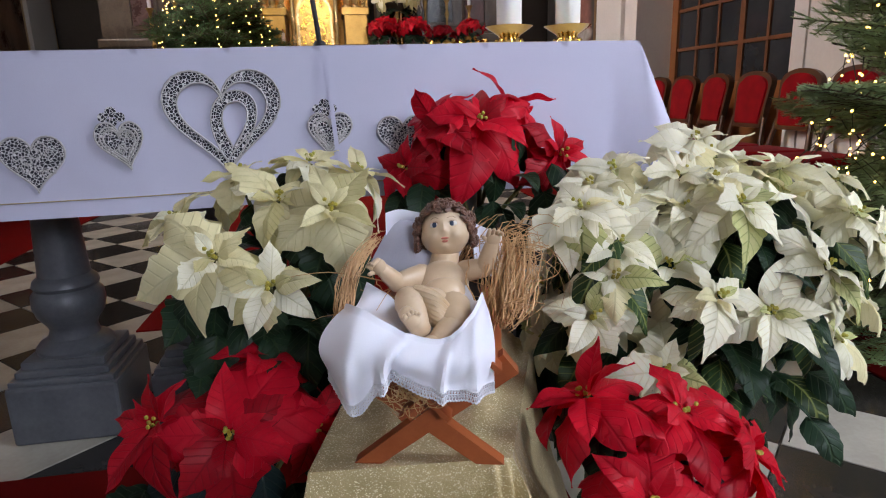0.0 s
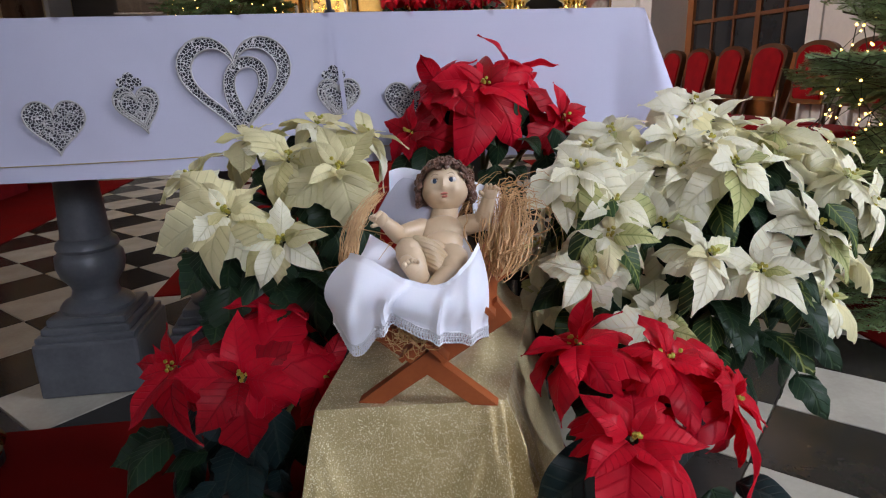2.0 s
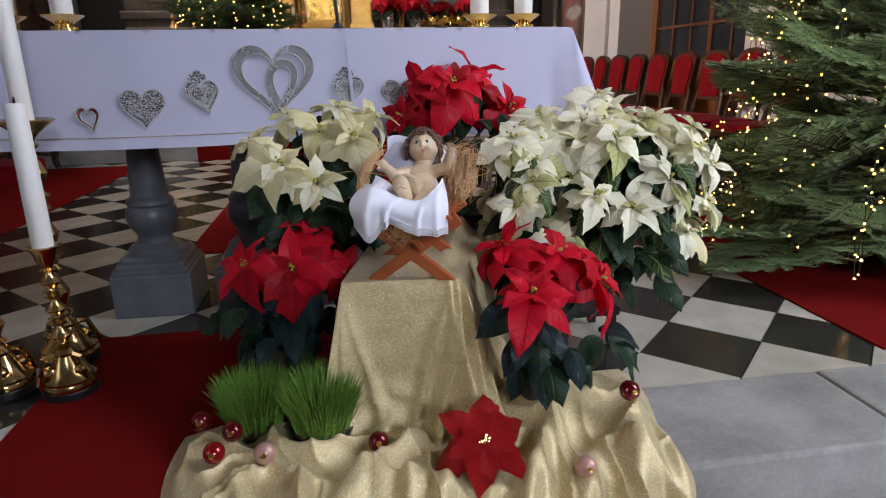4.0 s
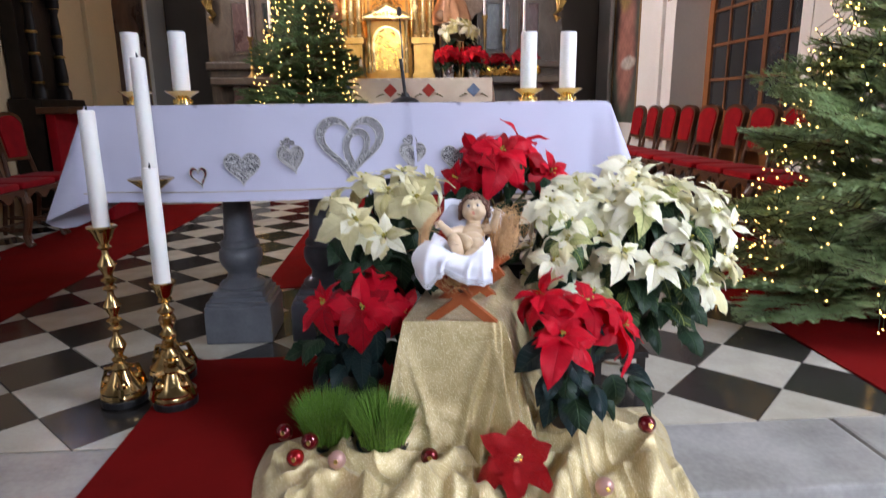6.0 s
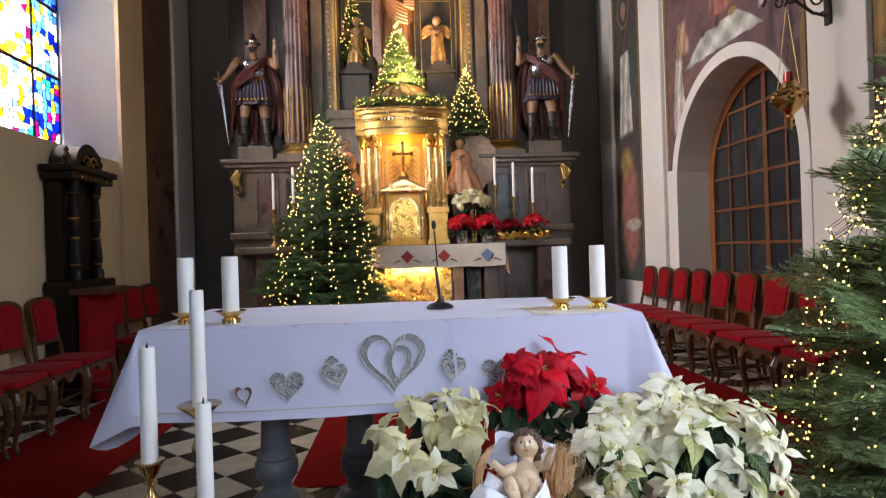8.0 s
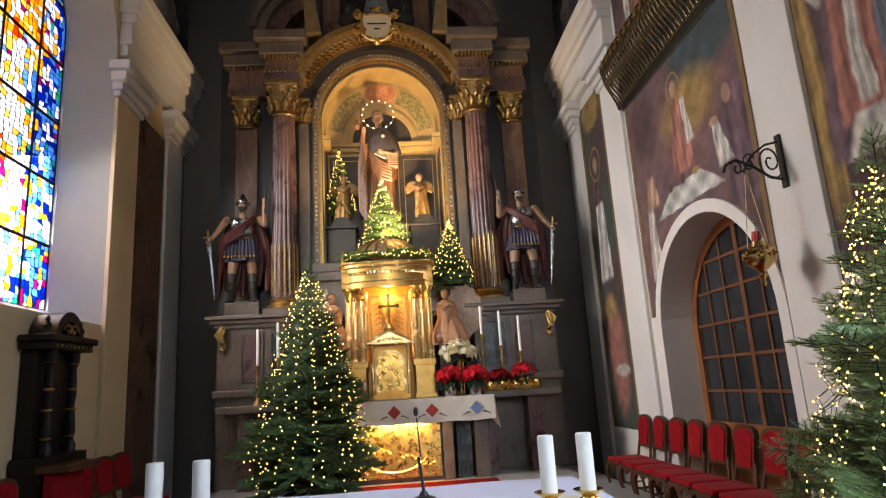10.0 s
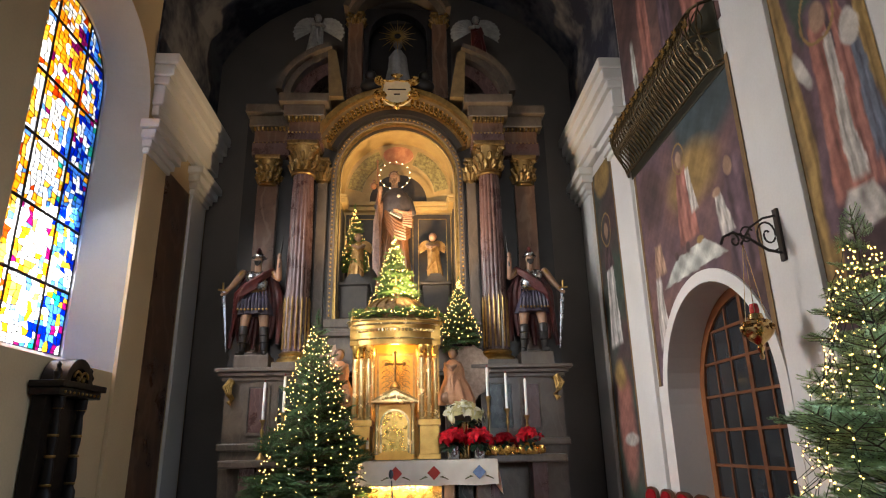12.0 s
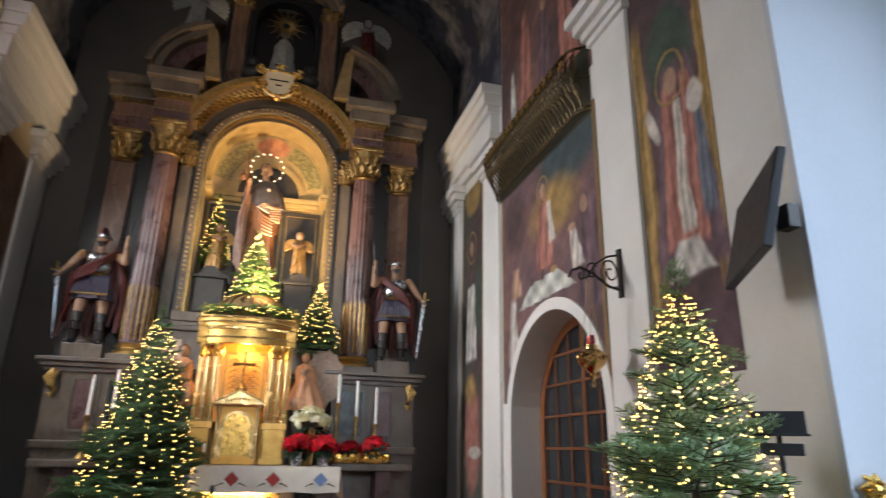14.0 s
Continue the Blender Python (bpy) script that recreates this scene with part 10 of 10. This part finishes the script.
def spray_mesh(seed, length, needle, step, material):
    """A fir branch: twigs in one plane, needles set along each of them."""
    r = random.Random(seed)
    verts, faces, mats = [], [], []

    def stick(a, b, ra, rb):
        d = (b - a).normalized()
        u = d.cross(Vector((0, 0, 1)))
        u = u.normalized() if u.length > 1e-3 else Vector((1, 0, 0))
        w = d.cross(u)
        i = len(verts)
        for p, q in ((a, ra), (b, rb)):
            for k in range(3):
                t = 2.1 * k
                verts.append(tuple(p + q * (math.cos(t) * u + math.sin(t) * w)))
        for k in range(3):
            j = (k + 1) % 3
            faces.append((i + k, i + j, i + 3 + j, i + 3 + k))
            mats.append(1)

    def twig(a, d, L, rad):
        b = a + d * L
        stick(a, b, rad, rad * 0.5)
        n = int(L / step)
        side = d.cross(Vector((0, 0, 1))).normalized()
        for k in range(n):
            t = (k + r.random()) / n
            p = a + d * L * t
            for s in (-1, 1):
                e = r.uniform(-0.2, 0.75)
                dr = (side * s * math.cos(e) + Vector((0, 0, 1)) * math.sin(e) + d * r.uniform(0.35, 0.8)).normalized()
                nl = needle * r.uniform(0.75, 1.15) * (1 if t < 0.9 else 0.8)
                w = d.cross(dr).normalized() * needle * 0.055
                i = len(verts)
                q = p + dr * nl
                verts.extend([tuple(p - w), tuple(p + w), tuple(q + w * 0.6), tuple(q - w * 0.6)])
                faces.append((i, i + 1, i + 2, i + 3))
                mats.append(0)

    main = Vector((1, 0, 0))
    twig(Vector((0, 0, 0)), main, length, 0.006)
    n = max(3, int(length / 0.065))
    for k in range(n):
        t = 0.18 + 0.78 * k / n
        for s in (-1, 1):
            a = Vector((length * t, 0, 0.0))
            ang = radians(r.uniform(42, 62)) * s
            L = (length * (1 - t) * 0.62 + 0.035) * r.uniform(0.8, 1.1)
            d = Vector((math.cos(ang), math.sin(ang), r.uniform(-0.10, 0.16))).normalized()
            twig(a, d, L, 0.0035)
            if L > 0.13:
                for q in (0.4, 0.65):
                    for s2 in (-1, 1):
                        a2 = ang + s2 * radians(45)
                        twig(a + d * L * q, Vector((math.cos(a2), math.sin(a2), r.uniform(-0.1, 0.15))).normalized(), L * (1 - q) * 0.8 + 0.02, 0.0025)
    me = bpy.data.meshes.new("branch")
    me.from_pydata(verts, [], faces)
    me.materials.append(material), me.materials.append(BARK)
    me.polygons.foreach_set("material_index", mats)
    return me


def fir(at, height, radius, z_low, layers, per, needle, step, seed, label, bulbs, bulb_r, material, strings=0, facing=None, thick=0.03, power=0.9, lift=-14.0, ragged=0.22):
    """A fir: trunk, branches in whorls, and a string of small lights on it."""
    r = random.Random(seed)
    ob = thing("christmas_tree", label, "christmas tree", "fir trees with lights", at=at)
    bm = bmesh.new()
    tube(bm, [(0, 0, 0), (0.005, 0, height * 0.3), (-0.004, 0.003, height * 0.7), (0, 0, height * 0.99)], [thick, thick * 0.8, thick * 0.4, 0.004], 8)
    part("trunk", bm, BARK, ob)
    sizes = [spray_mesh(seed * 10 + k, radius * q, needle, step, material) for k, q in enumerate((0.28, 0.55, 0.85, 1.06))]
    lens = [radius * q for q in (0.28, 0.55, 0.85, 1.06)]
    tips = []
    for i in range(layers):
        t = i / (layers - 1)
        z = z_low + (height * 0.985 - z_low) * t ** 0.92
        R = radius * max(0.07, (1 - t) ** power) * r.uniform(0.9, 1.06)
        n = max(3, int(per * (1 - 0.62 * t)))
        a0 = r.uniform(0, 6.28)
        for k in range(n):
            a = a0 + 2 * math.pi * k / n + r.gauss(0, 0.12)
            L = R * r.uniform(0.94 - ragged, 0.94 + ragged)
            j = min(range(4), key=lambda q: abs(lens[q] - L))
            s = L / lens[j]
            el = radians(lift + (30 - lift) * t + r.gauss(0, 6))
            b = new("branch", sizes[j])
            b.parent = ob
            b.matrix_basis = Matrix.Translation((0, 0, z)) @ Matrix.Rotation(a, 4, "Z") @ Matrix.Rotation(-el, 4, "Y") @ Matrix.Rotation(r.gauss(0, 0.35), 4, "X") @ Matrix.Scale(s, 4)
            tips.append((a, z + L * math.sin(el), L * math.cos(el)))
    top = new("branch", sizes[0])
    top.parent = ob
    top.matrix_basis = Matrix.Translation((0, 0, height * 0.93)) @ Matrix.Rotation(radians(-88), 4, "Y") @ Matrix.Scale(height * 0.10 / lens[0], 4)
    bm, bw = bmesh.new(), bmesh.new()

    def outline(z):
        t = max(0, min(1, (z - z_low) / (height * 0.985 - z_low)))
        return radius * max(0.05, (1 - t) ** power)

    pts = []
    if strings:
        for k in range(strings):
            a = (facing + (k / (strings - 1) - 0.5) * 3.4) if facing is not None else 2 * math.pi * k / strings
            a += r.gauss(0, 0.08)
            z = height * r.uniform(0.86, 0.95)
            line = []
            while z > z_low * 0.8:
                q = outline(z) * r.uniform(0.62, 0.90)
                p = Vector((q * math.cos(a), q * math.sin(a), z))
                line.append(p)
                pts.append(p)
                z -= r.uniform(0.04, 0.095) * (height / 2.4)
                a += r.gauss(0, 0.022)
            if len(line) > 1:
                tube(bw, line, 0.0022, 3)
    else:
        turns, line = 11, []
        for k in range(bulbs):
            t = (k + 0.5) / bulbs
            z = z_low * 0.9 + (height * 0.98 - z_low * 0.9) * (1 - (1 - t) ** 1.0)
            a = turns * 6.28 * t ** 0.8 + r.gauss(0, 0.06)
            q = outline(z + r.gauss(0, 0.02)) * r.uniform(0.80, 0.98)
            p = Vector((q * math.cos(a), q * math.sin(a), z + r.gauss(0, 0.02)))
            line.append(p)
            pts.append(p)
        tube(bw, line, 0.0022, 3)
    for p in pts:
        ball(bm, p, bulb_r * r.uniform(0.8, 1.15), 5, 4)
    wire = part("light_wire", bw, WIRE, ob)
    tagged(part("fairy_light", bm, LIGHT, wire, "warm white fairy lights"), kind="stuff")
    return ob


# beside the step, close to the camera's way
fir((2.52, 2.30, 0.007), 2.56, 0.93, 0.12, 19, 13, 0.022, 0.0040, 31, "tall green fir tree with warm white lights", 430, 0.0046, NEEDLE_NEAR, strings=40, thick=0.04, power=0.8, lift=2.0, ragged=0.30)
# before the high altar
fir((-0.945, 7.36, 0.327), 2.83, 0.95, 0.16, 22, 14, 0.026, 0.006, 32, "full fir tree hung with strings of warm lights", 0, 0.0068, NEEDLE, strings=15, facing=-math.pi / 2 + 0.1, thick=0.035, power=0.80, lift=-4.0, ragged=0.30)
# small ones on the high altar
fir((C - 0.03, 8.50, 3.36), 1.24, 0.46, 0.02, 17, 15, 0.026, 0.006, 33, "small fir tree covered in lights behind the golden dome", 340, 0.0062, NEEDLE_TIP, thick=0.012)
fir((0.96, 8.38, 2.90), 0.99, 0.35, 0.06, 14, 13, 0.026, 0.006, 34, "small fir tree with lights standing on the altar wing", 230, 0.0070, NEEDLE, thick=0.012)
fir((-0.69, 9.27, 4.05), 1.33, 0.30, 0.3, 13, 11, 0.026, 0.006, 35, "small fir tree with lights behind a gilded angel", 140, 0.0070, NEEDLE_TIP, thick=0.012)
bm = bmesh.new()
box(bm, 0.90, 1.02, 8.45, 8.56, 1.338, 2.90, 0.01)
box(bm, 0.80, 1.12, 8.26, 8.56, 2.87, 2.90, 0.005)
rpart("tree_pedestal", bm, M["black_stone"])

# garland round the dome
gar = thing("garland", "green fir garland with small lights round the golden dome", "garland", at=(C, 8.20, 3.228))
gm = spray_mesh(77, 0.11, 0.024, 0.005, NEEDLE_TIP)
gr = random.Random(8)
bm = bmesh.new()
for k in range(150):
    a = math.pi * (1.0 + k / 149) + gr.gauss(0, 0.03)
    p = Vector((0.59 * math.cos(a), 0.29 * math.sin(a), 0.025 + gr.uniform(0, 0.075)))
    b = new("branch", gm)
    b.parent = gar
    b.matrix_basis = Matrix.Translation(p) @ Matrix.Rotation(a + gr.choice((1.35, -1.35)) + gr.gauss(0, 0.3), 4, "Z") @ Matrix.Rotation(gr.uniform(-0.8, 0.3), 4, "Y")
    if k % 2 == 0:
        ball(bm, p + Vector((0.04 * math.cos(a), 0.05 * math.sin(a), gr.uniform(0, 0.04))), 0.007, 5, 4)
tagged(part("fairy_light", bm, LIGHT, gar), kind="stuff")

# ---------------------------------------------------------------- candles and plants on the high altar


def tall_candle(x, y, z, zc, zt):
    ob = thing("altar_candlestick", "slim white candle on a gilded altar candlestick", "candlestick", "candles on the high altar", at=(x, y, z))
    bm = bmesh.new()
    h = zc - z
    lathe(bm, [(0, 0), (0.065, 0), (0.06, 0.02), (0.03, 0.05), (0.016, 0.09), (0.03, 0.12), (0.014, 0.16), (0.014, h * 0.6), (0.028, h * 0.7), (0.014, h * 0.78), (0.02, h * 0.9), (0.045, h), (0.03, h - 0.006), (0, h - 0.006)], 16)
    part("stick", bm, M["gold_dull"], ob, smooth=True)
    bm = bmesh.new()
    lathe(bm, [(0, h - 0.006), (0.020, h - 0.006), (0.019, zt - z - 0.02), (0.008, zt - z), (0, zt - z)], 14)
    stick = part("candle", bm, M["wax"], ob, smooth=True)
    bm = bmesh.new()
    lathe(bm, [(0, zt - z), (0.006, zt - z), (0.009, zt - z + 0.012), (0.004, zt - z + 0.03), (0, zt - z + 0.034)], 8)
    part("tip", bm, BAUBLE_RED, stick, "red candle cap")
    return ob


for x, zc, zt in ((1.31, 2.16, 2.56), (1.57, 1.99, 2.48), (1.84, 1.90, 2.40)):
    tall_candle(x, 8.2, 1.386, zc, zt)
    tall_candle(mirror_x(x) + 0.02, 8.2, 1.386, zc, zt)
tall_candle(-0.32, 7.86, 1.352, 1.45, 1.60)


def altar_plant(seed, x, y, z, mats, r0, heads, label, pot_mat, h=0.16):
    r = random.Random(seed)
    ob = thing("altar_poinsettia", label, "potted plant", "plants on the high altar", at=(x, y, z))
    bm = bmesh.new()
    lathe(bm, [(0, 0), (0.07, 0), (0.085, h * 0.9), (0.09, h), (0.08, h), (0, h - 0.01)], 20)
    part("pot", bm, pot_mat, ob, smooth=True)
    for k in range(heads):
        a, e = 6.28 * k * 0.618, radians(10 + 75 * (k + 0.5) / heads)
        n = Vector((math.cos(a) * math.cos(e), math.sin(a) * math.cos(e), math.sin(e)))
        flower_head(r, ob, Vector((0, 0, h + 0.05)) + Vector((n.x * r0, n.y * r0, n.z * r0 * 0.75)), n, r0 * 0.62, mats, 6, 4)
    for k in range(22):
        a = r.uniform(0, 6.28)
        d = Vector((math.cos(a), math.sin(a), r.uniform(-0.5, 0.1)))
        add_leaf("leaf", ob, Vector((0, 0, h + r.uniform(0.0, 0.06))) + d * r0 * 0.4, d, (0, 0, 1), r0 * 0.65, LEAF_DARK, r.choice((0, 3, 4)))
    return ob


altar_plant(1, 0.79, 7.80, 1.352, [BR_RED, BR_DARK], 0.19, 11, "small red poinsettia in a silver pot on the high altar", M["steel"])
altar_plant(2, 1.12, 7.80, 1.352, [BR_RED, BR_DARK], 0.19, 11, "small red poinsettia in a silver pot on the high altar", M["steel"])
altar_plant(3, 0.95, 8.02, 1.352, [BR_WHITE, BR_YELLOW], 0.26, 11, "cream poinsettia raised between the red ones", M["brass"], 0.46)
altar_plant(4, 1.50, 8.12, 1.386, [BR_DARK], 0.15, 7, "dark red poinsettia in gold foil", M["gold"], 0.11)
altar_plant(5, 1.82, 8.10, 1.386, [BR_RED, BR_DARK], 0.17, 7, "red poinsettia in gold foil at the end of the shelf", M["gold"], 0.15)

foil = thing("gold_foil", "crumpled gold foil round the plant pots", "foil", at=(1.66, 8.05, 1.387))
bm = bmesh.new()
fr = random.Random(2)
for k in range(9):
    ball(bm, (-0.40 + 0.09 * k, -0.01 + fr.gauss(0, 0.01), 0.06), 0.062, 8, 6, (1, 0.6, 0.95))
for v in bm.verts:
    v.co += Vector((fr.gauss(0, 0.008), fr.gauss(0, 0.008), fr.gauss(0, 0.008)))
part("wrap", bm, M["gold"], foil)

# ---------------------------------------------------------------- floor tiles, laid diagonally
TH, TX, TY = 0.2115, 1.287, 1.339


def tile_mesh(material):
    bm = bmesh.new()
    k, h = 0.1475, 0.006
    lo = [bm.verts.new((sx * k, sy * k, -h)) for sx, sy in ((-1, -1), (1, -1), (1, 1), (-1, 1))]
    hi = [bm.verts.new((sx * (k - 0.0015), sy * (k - 0.0015), 0)) for sx, sy in ((-1, -1), (1, -1), (1, 1), (-1, 1))]
    bm.faces.new(hi)
    for i in range(4):
        j = (i + 1) % 4
        bm.faces.new((lo[i], lo[j], hi[j], hi[i]))
    return mesh_of("tile", bm, material)


def cut_tile(cx, cy):
    """The outline of a tile, cut straight at the stone border."""
    pts = [(cx, cy - TH + 0.003), (cx + TH - 0.003, cy), (cx, cy + TH - 0.003), (cx - TH + 0.003, cy)]
    out = []
    for i, p in enumerate(pts):
        q = pts[(i + 1) % 4]
        if p[1] >= STEP_Y:
            out.append(p)
        if (p[1] < STEP_Y) != (q[1] < STEP_Y):
            t = (STEP_Y - p[1]) / (q[1] - p[1])
            out.append((p[0] + t * (q[0] - p[0]), STEP_Y + 0.001))
    return out


TILES = {True: tile_mesh(M["tile_w"]), False: tile_mesh(M["tile_b"])}
turn45 = Matrix.Rotation(radians(45), 4, "Z")
FLAT = Matrix(((1, 0, 0, 0), (0, 0, 1, 0), (0, 1, 0, 0), (0, 0, 0, 1)))
made, far = 0, {True: bmesh.new(), False: bmesh.new()}
places = []
for i in range(-24, 12):
    for j in range(0, 42):
        if (i + j) % 2 == 0:
            continue
        cx, cy = TX + TH * i, TY + TH * j
        if abs(cx) < HX and cy < 9.5:
            # pale and black in turn
            places.append((cy, cx, i % 2 == 1))
for cy, cx, pale in sorted(places):
    if cy - TH < STEP_Y - 0.001:
        bm = bmesh.new()
        prism(bm, cut_tile(cx, cy), -0.006, 0.0, FLAT)
        part("tile", bm, M["tile_w" if pale else "tile_b"], floor)
        made += 1
    elif made < 300:
        t = new("tile", TILES[pale])
        t.parent = floor
        t.matrix_basis = Matrix.Translation((cx, cy, 0.0)) @ turn45
        made += 1
    else:
        bmf = far[pale]
        vs = [bmf.verts.new((cx + sx * (TH - 0.003), cy + sy * (TH - 0.003), 0.0)) for sx, sy in ((0, -1), (1, 0), (0, 1), (-1, 0))]
        bmf.faces.new(vs)
for pale, b in far.items():
    tagged(part("tile_rest", b, M["tile_w" if pale else "tile_b"], floor), kind="stuff")
